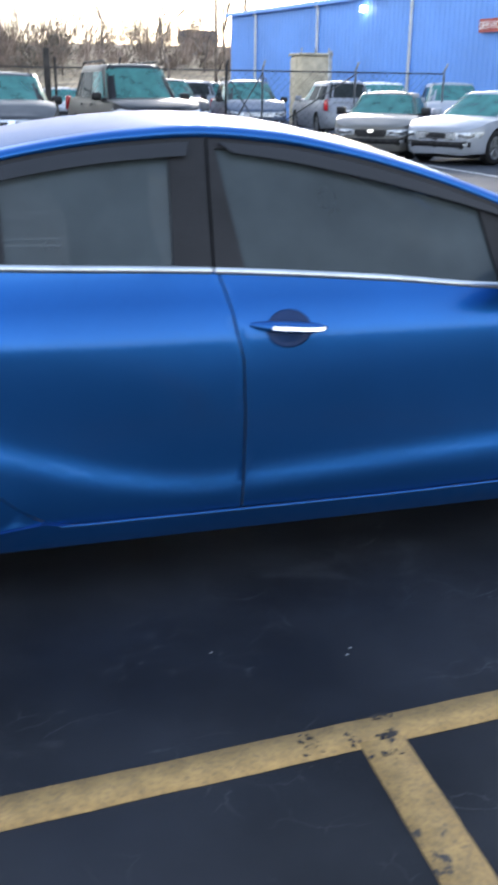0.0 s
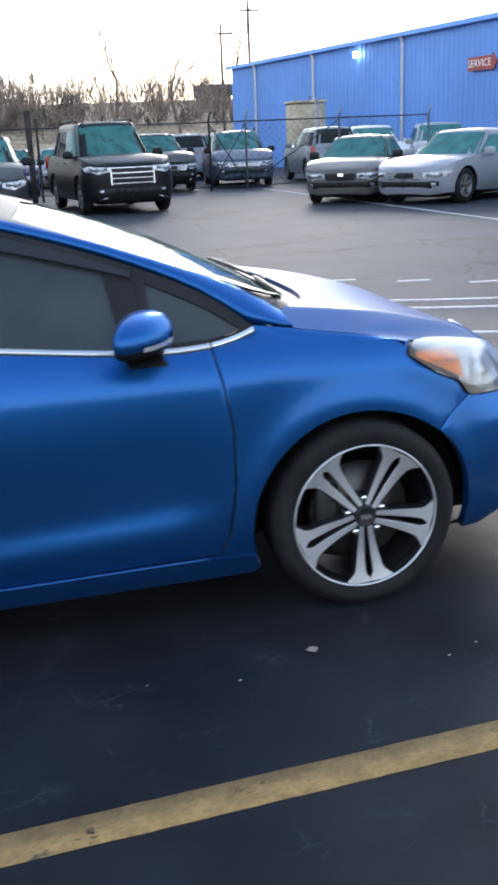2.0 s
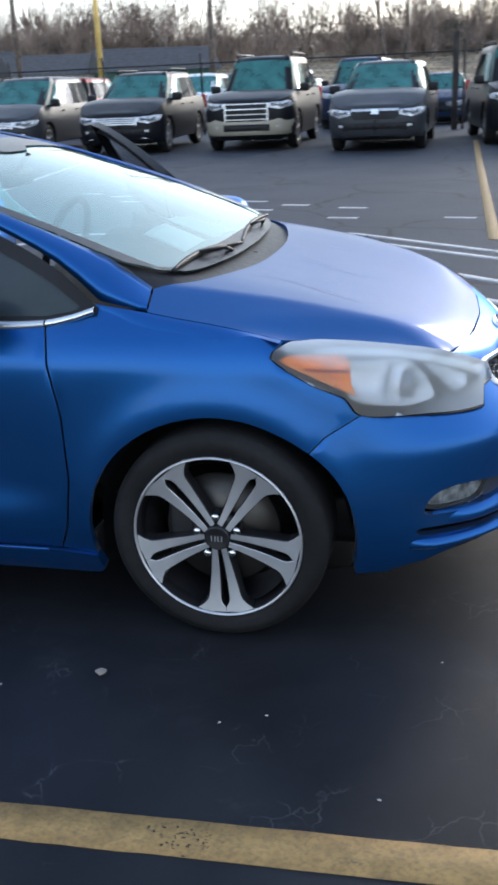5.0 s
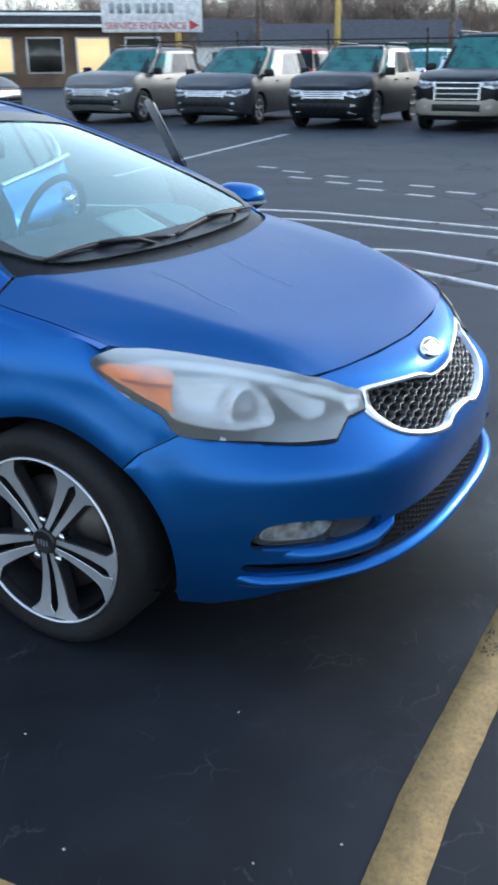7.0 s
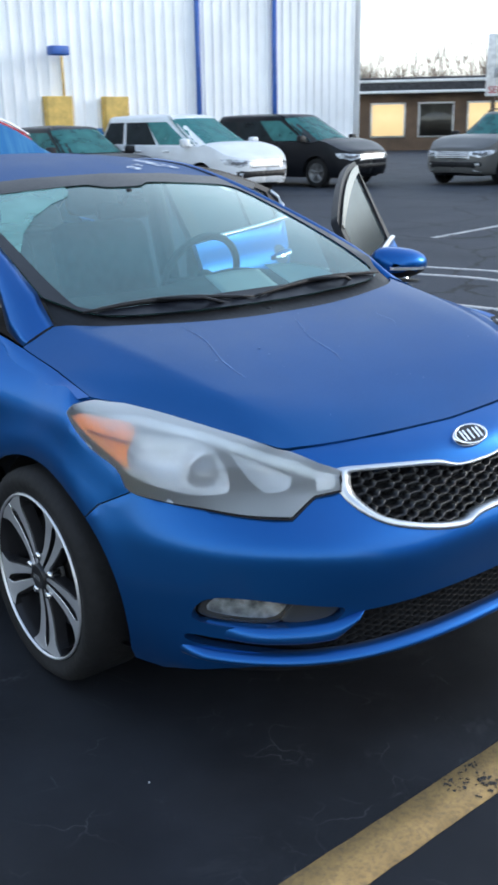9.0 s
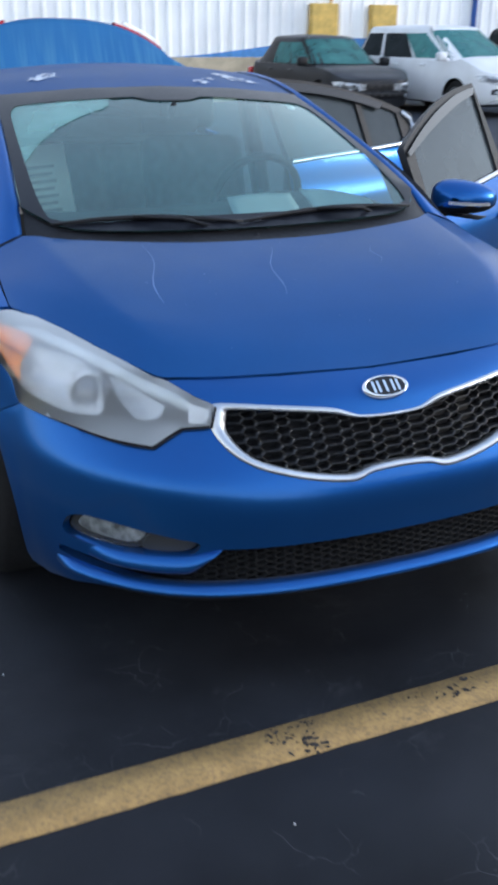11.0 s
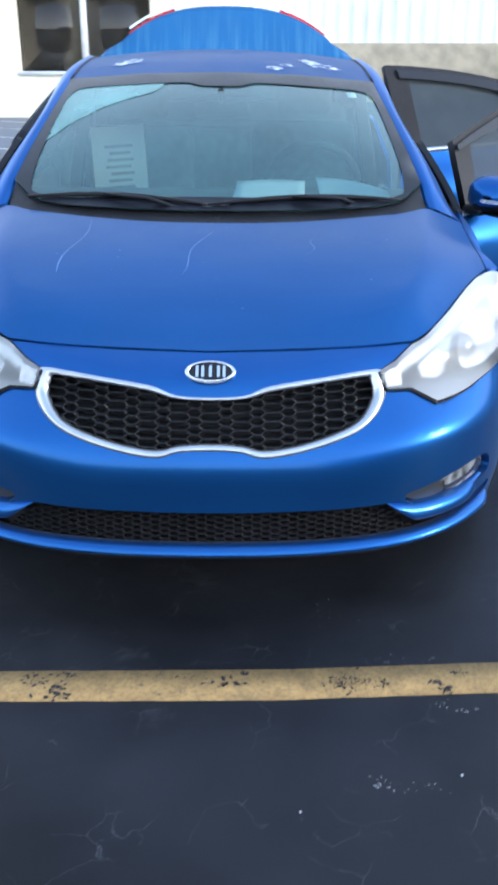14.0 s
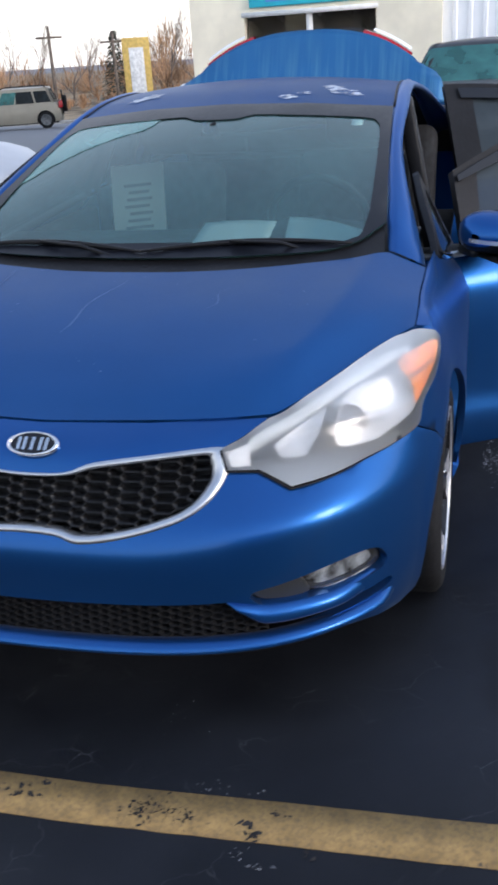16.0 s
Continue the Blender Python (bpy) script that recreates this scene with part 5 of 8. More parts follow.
    rows = [[shell(side * (p[0] + (p[0] - ca) * k), p[1] + (p[1] - cz) * k) + out_side(shell(side * p[0], p[1])).normalized() * d for p in o] for k, d in ((0.02, 0.0), (0.012, 0.007), (0.002, 0.0088), (-0.014, 0.0065), (-0.02, 0.0))]
    bm = grid_mesh(rows, close=True)
    bmesh.ops.recalc_face_normals(bm, faces=bm.faces[:])
    part("gasket", bm, BLACK, lamp)
    # fog lamp
    fog_loop = [yz(side * p[0], p[1]) for p in smooth_loop(FOG)]
    bm = bmesh.new()
    bm.faces.new([bm.verts.new(shell(*p) - Vector((0.055, side * 0.02, 0))) for p in fog_loop])
    bmesh.ops.triangulate(bm, faces=bm.faces[:])
    fog = part("fog_lamp", bm, BLACK, car, "fog lamp in a black pocket")
    pane = [(0.614, 0.379), (0.69, 0.390), (0.748, 0.391), (0.777, 0.372), (0.783, 0.336), (0.735, 0.325), (0.645, 0.328)]
    bm = sheet([[yz(side * p[0], p[1]) for p in smooth_loop(pane)]], shell, 0.02, out_side, 0.01, -0.02)
    part("fog_lens", bm, CLEARLENS, fog, "clear fog lamp lens")
    bm = sheet([[yz(side * p[0], p[1]) for p in smooth_loop([(0.628, 0.374), (0.69, 0.383), (0.745, 0.385), (0.768, 0.368), (0.774, 0.341), (0.73, 0.332), (0.655, 0.334)])]], shell, 0.02, out_side, 0.0, -0.032)
    part("reflector", bm, mat("fog_reflector", (0.55, 0.58, 0.6), 0.3, 0.6, 0.5, 24) if side < 0 else bpy.data.materials["fog_reflector"], fog)
    pane = [(0.51, 0.355), (0.56, 0.369), (0.606, 0.377), (0.636, 0.327), (0.54, 0.329)]
    part("fog_blank", sheet([[yz(side * p[0], p[1]) for p in smooth_loop(pane)]], shell, 0.02, out_side, 0.01, -0.022), mat("grey_blank", (0.03, 0.032, 0.035), 0.35) if side < 0 else bpy.data.materials["grey_blank"], fog, "grey blanking panel")

# ---- bonnet
brow_z = spline([(0, 0.701), (0.25, 0.705), (0.515, 0.709), (0.55, 0.716), (0.63, 0.748), (0.725, 0.783), (0.785, 0.801), (0.82, 0.808), (0.86, 0.818)])


def brow_x(y):
    """Where the bonnet ends over the lamps and the nose."""
    y = min(abs(y), 0.845)
    return shell(*yz(max(y, 1e-4), brow_z(y))).x


def bonnet_at(x, y):
    xe = brow_x(y)
    return Vector((x, y, hood_z(x, y) + smoothstep(xe - 0.2, xe, x) * (brow_z(abs(y)) + 0.002 - hood_z(xe, y))))


hood_loop = [(-0.01, 0), (-0.013, 0.15), (-0.026, 0.28), (-0.055, 0.43), (-0.1, 0.575), (-0.145, 0.65), (-0.2, 0.71, 1), (-0.186, 0.822, 1), (-0.1, 0.832), (0.0, 0.838), (0.1, 0.842), (brow_x(0.845) - 0.003, 0.843, 1)]
hood_loop += [(brow_x(y) - 0.003, y, *([1] if y == 0.515 else [])) for y in (0.82, 0.77, 0.72, 0.66, 0.6, 0.55, 0.515, 0.45, 0.38, 0.3, 0.2, 0.1)] + [(brow_x(0) - 0.003, 0)]
hood_loop = hood_loop + [(p[0], -p[1], *p[2:]) for p in hood_loop[-2:0:-1]]
bm = sheet([smooth_loop(hood_loop)], bonnet_at, 0.024, lambda p: Vector((0, 0, 1)), 0.02)
part("bonnet", bm, BONNET, car)
for side in (-1, 1):  # the rolled upper edge of the wing beside the bonnet
    rows = []
    for k in range(21):
        x = -0.335 + 0.507 * k / 20
        yi = spline([(-0.335, 0.815), (-0.186, 0.826), (-0.1, 0.836), (0.0, 0.842), (0.1, 0.846), (0.2, 0.846)])(x)
        lo = Vector((x, body_y(x, fender_top(x)), fender_top(x)))
        hi = bonnet_at(x, yi)
        rows.append([Vector((x, side * (yi + (lo.y - yi) * u), hi.z + (lo.z - hi.z) * (0.35 * u + 0.65 * u * u))) for u in (0, 0.25, 0.5, 0.75, 0.9, 1.0)])
    bm = grid_mesh(rows)
    face_out(bm, lambda p: Vector((0, p.y, 1)))
    part("wing_top", bm, BLUE, car)
# faint scratches and dried drips on the bonnet
rng = random.Random(4)
bm = bmesh.new()
for x0, y0, x1, y1, w in ((-0.02, -0.38, 0.34, -0.44, 0.006), (0.05, -0.02, 0.34, -0.1, 0.005), (0.1, 0.3, 0.22, 0.27, 0.003)):
    rows = []
    for k in range(9):
        t = k / 8
        x, y = x0 + (x1 - x0) * t, y0 + (y1 - y0) * t + 0.012 * math.sin(t * 7 + x0 * 30)
        ww = w * math.sin(math.pi * (0.08 + 0.84 * t)) * rng.uniform(0.5, 1)
        rows.append([(x, y - ww / 2, hood_z(x, y) + 0.0012), (x, y + ww / 2, hood_z(x, y) + 0.0012)])
    grid_mesh(rows, bm=bm)
for k in range(34):
    x, y, r = rng.uniform(-0.05, 0.55), rng.uniform(-0.55, 0.55), rng.uniform(0.001, 0.0025)
    vs = [bm.verts.new((x + r * math.cos(t) * 1.8, y + r * math.sin(t), hood_z(x, y) + 0.0015)) for t in (0, 1.05, 2.1, 3.14, 4.2, 5.2)]
    bm.faces.new(vs)
face_out(bm, lambda p: Vector((0, 0, 1)))
tagged(part("dried_marks", bm, mat("dried_dirt", (0.1, 0.19, 0.4), 0.6), car, "pale dried drips on the bonnet"), kind="stuff")

# ---- roof, pillars, windscreen
def rail_in(x):
    """Inner edge of the pillar and roof rail: the edge of the windscreen and of the roof skin."""
    y = spline([(-2.9, 0.62), (-2.4, 0.585), (-1.7, 0.575), (-1.12, 0.603), (-0.6, 0.645), (-0.17, 0.695)])(x)
    z = spline([(-2.9, 0.985), (-2.6, 1.115), (-2.35, 1.205), (-2.1, 1.262), (-1.85, 1.298), (-1.62, 1.312), (-1.38, 1.297), (-1.12, 1.247), (-0.89, 1.185), (-0.6, 1.092), (-0.17, 0.936)])(x)
    return Vector((x, y, z))


def rail_out(x):
    z = rail_z(x)
    return Vector((x, glass_y(z) + 0.004 - 0.05 * smoothstep(-1.3, -0.7, x), z))


def across(x, v):
    """The top skin from right (v = -1) to left (v = 1): windscreen, roof, rear window."""
    e = rail_in(x)
    f = 1 - v * v
    lead = spline([(-2.9, -0.16), (-2.4, -0.1), (-2.0, -0.03), (-1.5, 0.0), (-1.12, 0.065), (-0.6, 0.085), (-0.17, 0.065)])(x)
    crown = spline([(-2.9, 0.0), (-2.4, 0.03), (-1.9, 0.04), (-1.6, 0.04), (-1.12, 0.034), (-0.6, 0.016), (-0.17, -0.02)])(x)
    return Vector((x + lead * f, e.y * v, e.z + crown * f))


def top_sheet(x0, x1, n=16, m=24):
    bm = grid_mesh([[across(x0 + (x1 - x0) * i / n, -1 + 2 * j / m) for j in range(m + 1)] for i in range(n + 1)])
    face_out(bm, lambda p: Vector((0.2, 0, 1)))
    return bm


def screen_low(v):
    """The foot of the windscreen, drawn back at its corners."""
    return -0.16 - 0.13 * abs(v) ** 9


def screen_at(u, v, lift=0.0):
    return across(screen_low(v) + (-1.12 - screen_low(v)) * u, v) + Vector((lift * 0.5, 0, lift))


bm = grid_mesh([[screen_at(i / 16, -1 + 2 * j / 28) for j in range(29)] for i in range(17)])
face_out(bm, lambda p: Vector((0.2, 0, 1)))
windscreen = part("windscreen", bm, WINDSHIELD, car, "clear windscreen with a dark band round its edge")
windscreen.visible_shadow = False
part("roof", top_sheet(-1.12, -2.3), ROOFBLUE, car, "blue roof with thin patches of frost")
part("rear_window", top_sheet(-2.3, -2.9), TINT, car)
# frost: thin ragged films, broken up by the grain of the ice
FROST = glass("frost_film", (1, 1, 1), 1.05, haze=1.0, haze_color=(0.66, 0.72, 0.8), rough=0.6)
fn = FROST.node_tree.nodes
[k for k in fn if k.type == "TEX_NOISE"][0].inputs["Scale"].default_value = 26
[k for k in fn if k.type == "TEX_NOISE"][0].inputs["Detail"].default_value = 9
ice = [k for k in fn if k.type == "MAP_RANGE"][0]
ice.inputs[1].default_value, ice.inputs[2].default_value, ice.inputs[3].default_value, ice.inputs[4].default_value = 0.36, 0.6, 0.0, 0.8
rng = random.Random(31)
bm = bmesh.new()
for cx, cv, rx, rv in ((-1.3, -0.62, 0.05, 0.1), (-1.27, -0.7, 0.025, 0.07), (-1.2, 0.36, 0.03, 0.06), (-1.24, 0.44, 0.02, 0.05), (-1.28, 0.66, 0.045, 0.1), (-1.33, 0.58, 0.03, 0.08), (-1.24, 0.76, 0.03, 0.06)):
    rim = [(t, rng.uniform(0.45, 1.15)) for t in [6.2832 * k / 18 for k in range(18)]]
    grid_mesh([[across(cx + rx * q * r * math.cos(t), max(-0.97, min(0.97, cv + rv * q * r * math.sin(t)))) + Vector((0, 0, 0.0025 + 0.0003 * cx * cv)) for t, r in rim] for q in (1.0, 0.6, 0.05)], close=True, bm=bm)
face_out(bm, lambda p: Vector((0, 0, 1)))
frost = tagged(part("frost", bm, FROST, car, "thin white patches of frost on the roof"), kind="stuff")
frost.visible_shadow = False
# black ceramic band round the windscreen
outer = [(screen_low(v), v) for v in [-1 + 0.1 * k for k in range(21)]] + [(-0.5, 1), (-0.8, 1), (-1.12, 1), (-1.12, 0.5), (-1.12, 0), (-1.12, -0.5), (-1.12, -1), (-0.8, -1), (-0.5, -1)]
clear = [(-0.236, 0), (-0.232, 0.3), (-0.214, 0.6), (-0.206, 0.78), (-0.222, 0.86), (-0.262, 0.905), (-0.5, 0.935), (-0.85, 0.945), (-0.955, 0.925), (-0.99, 0.85), (-1.0, 0.5), (-1.008, 0.24), (-1.0, 0.19), (-0.975, 0.12), (-0.97, 0)]
clear += [(x, -v) for x, v in clear[-2:0:-1]]
bm = sheet([outer, smooth_loop(clear)], lambda x, v: across(x, v) + Vector((0.002, 0, 0.004)), 0.07, lambda p: Vector((0.5, 0, 1)), 0.0)
film = [(-0.5, -0.965), (-0.54, -0.945), (-0.67, -0.85), (-0.79, -0.71), (-0.87, -0.56), (-0.92, -0.42), (-0.955, -0.38), (-1.01, -0.36), (-1.01, -0.6), (-1.0, -0.85), (-0.97, -0.95), (-0.85, -0.96), (-0.7, -0.965)]
dew = part("dew_film", sheet([film], lambda x, v: across(x, v) + Vector((0.001, 0, 0.002)), 0.07, lambda p: Vector((0.5, 0, 1)), 0.0), DEWFILM, windscreen, "misted corner that the wiper has not reached")
dew.visible_shadow = False
part("ceramic_band", bm, BAND, windscreen, "black band round the glass")
for side in (-1, 1):
    rows = []

    def pillar_row(o, i, bulge=1.0):
        mid = (o + i) / 2 + Vector((0.0, 0.012, 0.014)) * bulge
        q1, q2 = (o + mid) / 2 + Vector((0, 0.008, 0.005)) * bulge, (i + mid) / 2 + Vector((0, 0.003, 0.008)) * bulge
        return [Vector((p.x, side * p.y, p.z)) for p in (o - Vector((0, 0.02, 0.0)), o, q1, mid, q2, i, i - Vector((0, 0, 0.02)))]

    o0, i0 = Vector((-0.325, rail_out(-0.325).y, rail_out(-0.325).z)), rail_in(-0.33)
    o1, i1 = Vector((-0.189, 0.822, hood_z(-0.185, 0.822) + 0.002)), Vector((-0.205, 0.706, hood_z(-0.203, 0.706) + 0.002))
    for k in range(6):
        t = 1 - k / 6
        rows.append(pillar_row(o0.lerp(o1, t), i0.lerp(i1, t ** 0.8), 1 - 0.8 * t))
    for k in range(41):
        x = -0.325 - 2.575 * k / 40
        rows.append(pillar_row(rail_out(x), rail_in(x)))
    bm = grid_mesh(rows)
    face_out(bm, lambda p: Vector((0, p.y, 0.6)))
    part("roof_pillar", bm, BLUE, car)
    part("roof_ditch", tube([Vector((p.x, side * (p.y + 0.002), p.z + 0.0015)) for p in [rail_in(-1.12 - 1.2 * k / 16) for k in range(17)]], 0.0045, 6), BLACK, car, "black roof joint strip")

# ---- cowl, wipers
rows = []
for j in range(31):
    v = -1 + 2 * j / 30
    p = across(screen_low(v) - 0.02, v)
    y = 0.7 * v
    q = Vector((spline([(0, -0.01), (0.15, -0.013), (0.28, -0.026), (0.43, -0.055), (0.575, -0.1), (0.65, -0.145), (0.7, -0.2)])(abs(y)), y, 0))
    q.z = hood_z(q.x, q.y) - 0.012
    rows.append([p + Vector((-0.02, 0, 0.0)), p + Vector((0.03, 0, -0.02)), (p + q) / 2 + Vector((0.02, 0, -0.015)), q + Vector((0.04, 0, -0.012))])
bm = grid_mesh(rows)
face_out(bm, lambda p: Vector((0.2, 0, 1)))
part("cowl", bm, BLACK, car, "black plastic cowl below the windscreen")


for y0, y_a, y_b in ((0.585, 0.6, -0.03), (0.0, -0.03, -0.62)):
    blade = [across(-0.19 - 0.035 * math.sin(math.pi * k / 14), (y_a + (y_b - y_a) * k / 14) / 0.69) + Vector((0.006, 0, 0.01)) for k in range(15)]
    bm = tube(blade, lambda t: 0.004 + 0.005 * math.sin(math.pi * t), 6)
    base = Vector((-0.085 - 0.2 * y0 * y0, y0, 0.89))
    tube([base, base + Vector((-0.03, -0.06, 0.012)), blade[5] + Vector((0.03, 0.02, 0.0)), blade[8] + Vector((0.008, 0, 0.005))], lambda t: 0.0085 - 0.004 * t, 8, bm)
    join(bm, shifted(revolve([(0.015, -0.01), (0.015, 0.006), (0.01, 0.011), (0.001, 0.011)], 14, "z"), Matrix.Translation(base)))
    part("wiper", bm, BLACK, car, "black wiper at rest")

# ---- doors: each is built shut on the right side's pattern, mirrored for the left, and turned about its hinge when open
def side_glass(x, z, side, inset=0.0):
    return Vector((x, side * (glass_y(z) - inset), z))


def window_band(x0, x1, lo=0.0, hi=0.0, n=18, slant0=0.0, slant1=0.0):
    """Outline in side view between belt and rail, with margins and leaning ends."""
    bottom = []
    for k in range(n + 1):
        x = x0 + (x1 - x0) * k / n
        bottom.append((x, belt_z(x) + lo))
    top = []
    for k in range(n + 1):
        x = (x1 + slant1) + ((x0 + slant0) - (x1 + slant1)) * k / n
        top.append((x, max(rail_z(x) - hi, belt_z(x) + lo + 0.004)))
    return bottom + top


def door(which, side, angle):
    front = which == "front"
    if front:
        edge = door_front_edge()
        loop = [(p[0] + GAP, p[1]) for p in edge] + [(sx(-1.0), 0.2)] + [(p[0] - GAP, p[1]) for p in mid_edge()[::-1]] + [(sx(x), belt_z(x)) for x in (-1.35, -1.1, -0.9, -0.72, -0.6)]
        hinge = Vector((-0.54, side * 0.765, 0))
    else:
        loop = [(p[0] + GAP, p[1]) for p in mid_edge()] + [(sx(-2.03), 0.197), (sx(-2.14), 0.2135), (sx(-2.21), 0.26), (sx(-2.282), 0.332), (sx(-2.325), 0.45), (sx(-2.385), 0.6), (sx(-2.445), 0.78), (sx(-2.52), 0.967)] + [(sx(x), belt_z(x)) for x in (-2.3, -2.0, -1.8)]
        hinge = Vector((-1.60, side * 0.80, 0))
    ob = part("front_door" if front else "rear_door", sheet([flip(loop, side)], shell, 0.03, out_side, 0.02), BLUE, car, ("open" if angle else "shut") + " blue door")
    outw = lambda p: Vector((0, side, 0.3))
    gl = lambda inset: (lambda x, z: side_glass(x, z, side, inset))
    kids = []
    if front:
        bands = [window_band(-1.61, -0.635, -0.01, -0.003, slant0=0.02, slant1=-0.02)]
        panes = [window_band(-1.52, -0.7, 0.008, 0.03, slant0=-0.05, slant1=-0.04)]
        visor = [(-1.56 + 0.9 * k / 12, rail_z(-1.56 + 0.9 * k / 12) - 0.012) for k in range(13)] + [(-0.66 - 0.86 * k / 12, rail_z(-0.66 - 0.86 * k / 12) - 0.012 - 0.038 * math.sin(math.pi * min(1, 0.15 + 0.6 * k / 12))) for k in range(13)]
    else:
        bands = [window_band(-2.62, -1.618, -0.01, -0.003, slant1=0.02)]
        panes = [window_band(-2.2, -1.73, 0.008, 0.03, slant1=0.02), window_band(-2.5, -2.24, 0.008, 0.03)]
        visor = [(-2.4 + 0.75 * k / 12, rail_z(-2.4 + 0.75 * k / 12) - 0.012) for k in range(13)] + [(-1.66 - 0.7 * k / 12, rail_z(-1.66 - 0.7 * k / 12) - 0.05) for k in range(13)]
    for b in bands:
        holes = [p[::-1] for p in panes]
        kids.append(part("window_frame", sheet([b] + holes, gl(0.0), 0.05, outw, 0.03), BLACK, ob, "black window frame"))
    for p in panes:
        pane = part("window_pane", sheet([p], gl(0.012), 0.06, outw, 0.0), TINT, ob, "dark tinted glass beaded with dew")
        kids.append(pane)
    kids.append(part("rain_visor", sheet([visor], gl(-0.014), 0.05, outw, 0.006), GLOSSBLACK, ob, "dark smoked rain visor"))
    # bright belt strip
    xs = [(-1.615 + (1.615 - 0.455) * k / 24) if front else (-2.62 + (2.62 - 1.622) * k / 24) for k in range(25)]
    rows = [[Vector((x, side * (body_y(x, belt_z(x)) + d), belt_z(x) + h)) for d, h in ((-0.01, 0.012), (0.006, 0.009), (0.008, 0.0), (0.004, -0.008), (-0.006, -0.009))] for x in xs]
    bm = grid_mesh(rows)
    face_out(bm, lambda p: Vector((0, p.y, 0)))
    kids.append(part("belt_strip", bm, BELT, ob, "bright belt strip"))
    if not front:
        pts = [(-2.5, belt_z(-2.5) + 0.004), (-2.56, belt_z(-2.56) + 0.02), (-2.6, 1.03), (-2.585, 1.075), (-2.54, rail_z(-2.54) - 0.015)]
        bm = tube([side_glass(x, z, side, -0.006) for x, z in pts], lambda t: 0.021 - 0.007 * t, 8)
        kids.append(part("corner_trim", bm, BELT, ob, "bright trim round the window corner"))
    # handle
    hx = -1.41 if front else -2.35
    hz = 0.765 - (hx + 1.41) * 0.03
    skin = lambda x, z, d: Vector((x, side * (body_y(x, z) + d), z))
    # flat disc: the shade of the hand recess is put into its colour
    cup = [(hx + 0.068 * math.cos(t), hz - 0.004 + 0.054 * math.sin(t)) for t in [2 * math.pi * k / 24 for k in range(24)]]
    rows = [[skin(hx + (p[0] - hx) * k, hz + (p[1] - hz) * k, d) for p in cup] for k, d in ((1.03, 0.0005), (0.97, 0.002), (0.9, 0.001), (0.6, 0.0012), (0.05, 0.0014))]
    bm = grid_mesh(rows, close=True)
    face_out(bm, lambda p: Vector((0, p.y, 0)))
    kids.append(part("handle_cup", bm, mat("recess_shade_blue", (0.003, 0.022, 0.085), 0.45, 0.3, coat=0.1, spec=0.2) if "recess_shade_blue" not in bpy.data.materials else bpy.data.materials["recess_shade_blue"], ob, "hand recess with its shade painted in dark blue"))
    rows = []
    for k in range(15):
        t = -1 + 2 * k / 14
        h = 0.0165 * (1 - 0.75 * abs(t) ** 2.5)
        o = 0.034 * (1 - abs(t) ** 4) + 0.002
        x = hx + 0.118 * t
        zz = hz + 0.004 - 0.09 * (x - hx) * 0.9
        rows.append([skin(x, zz + h, o * 0.3), skin(x, zz + h * 0.9, o * 0.9), skin(x, zz, o), skin(x, zz - h * 0.9, o * 0.85), skin(x, zz - h, o * 0.25)])
    bm = grid_mesh(rows)
    face_out(bm, lambda p: Vector((0, p.y, 0)))
    kids.append(part("handle", bm, BLUE, ob, "door handle with a chrome strip"))
    rows = [[skin(hx + x, hz + 0.004 - 0.081 * x + s * 0.0055, 0.0375 * (1 - abs(x / 0.118) ** 4) + 0.003) for s in (1, 0, -1)] for x in [(-0.06 + 0.165 * k / 10) for k in range(11)]]
    bm = grid_mesh(rows)
    face_out(bm, lambda p: Vector((0, p.y, 0)))
    kids.append(part("handle_strip", bm, CHROME, ob))
    # inner trim
    x0, x1 = (-1.52, -0.5) if front else (-2.2, -1.63)
    bm = box(x0, x1, side * 0.78 - 0.03, side * 0.78 + 0.03, 0.24, belt_z((x0 + x1) / 2) - 0.02, 0.02)
    box(x0 + 0.2, x1 - 0.15, side * 0.735 - 0.035, side * 0.735 + 0.035, 0.6, 0.67, 0.02, bm)
    kids.append(part("inner_trim", bm, TRIM, ob, "black inner door trim"))
    if front:
        # mirror
        bm = bmesh.new()
        c0 = Vector((-0.655, side * 0.985, 0.918))
        rows = []
        n = 20
        for k, (d, w, h) in enumerate([(-0.06, 0.62, 0.62), (-0.056, 0.9, 0.92), (-0.032, 1.0, 1.0), (0.0, 0.97, 0.96), (0.034, 0.8, 0.8), (0.058, 0.5, 0.5), (0.068, 0.12, 0.12)]):
            row = []
            for i in range(n):
                t = 2 * math.pi * i / n
                cc, ss = math.cos(t), math.sin(t)
                u = 0.108 * w * math.copysign(abs(cc) ** 0.75, cc)
                v = 0.062 * h * math.copysign(abs(ss) ** 0.75, ss) * (1.0 - 0.22 * cc)
                row.append(c0 + Vector((d - 0.45 * u, side * u, v + 0.015 * d - 0.04 * u)))
            rows.append(row)
        grid_mesh(rows, close=True, bm=bm)
        bm.faces.new([bm.verts.new(p + Vector((-0.001, 0, 0))) for p in rows[0]])
        bmesh.ops.recalc_face_normals(bm, faces=bm.faces[:])
        for f in bm.faces:
            f.material_index = int(f.calc_center_median().z < c0.z - 0.026)
        mirror = part("wing_mirror", bm, [BLUE, BLACK], ob, "blue wing mirror housing")
        bm = box(-0.69, -0.60, side * 0.90 - 0.045, side * 0.90 + 0.045, 0.845, 0.878, 0.015)
        bm2 = grid_mesh([[c0 + Vector((d, side * u, -0.064 - 0.04 * u)) for u in (-0.09, -0.03, 0.03, 0.085)] for d in (-0.06, 0.0, 0.045)])
        join(bm, bm2)
        kids.append(part("mirror_foot", bm, BLACK, ob, "black mirror foot"))
        kids.append(mirror)
        rows = []
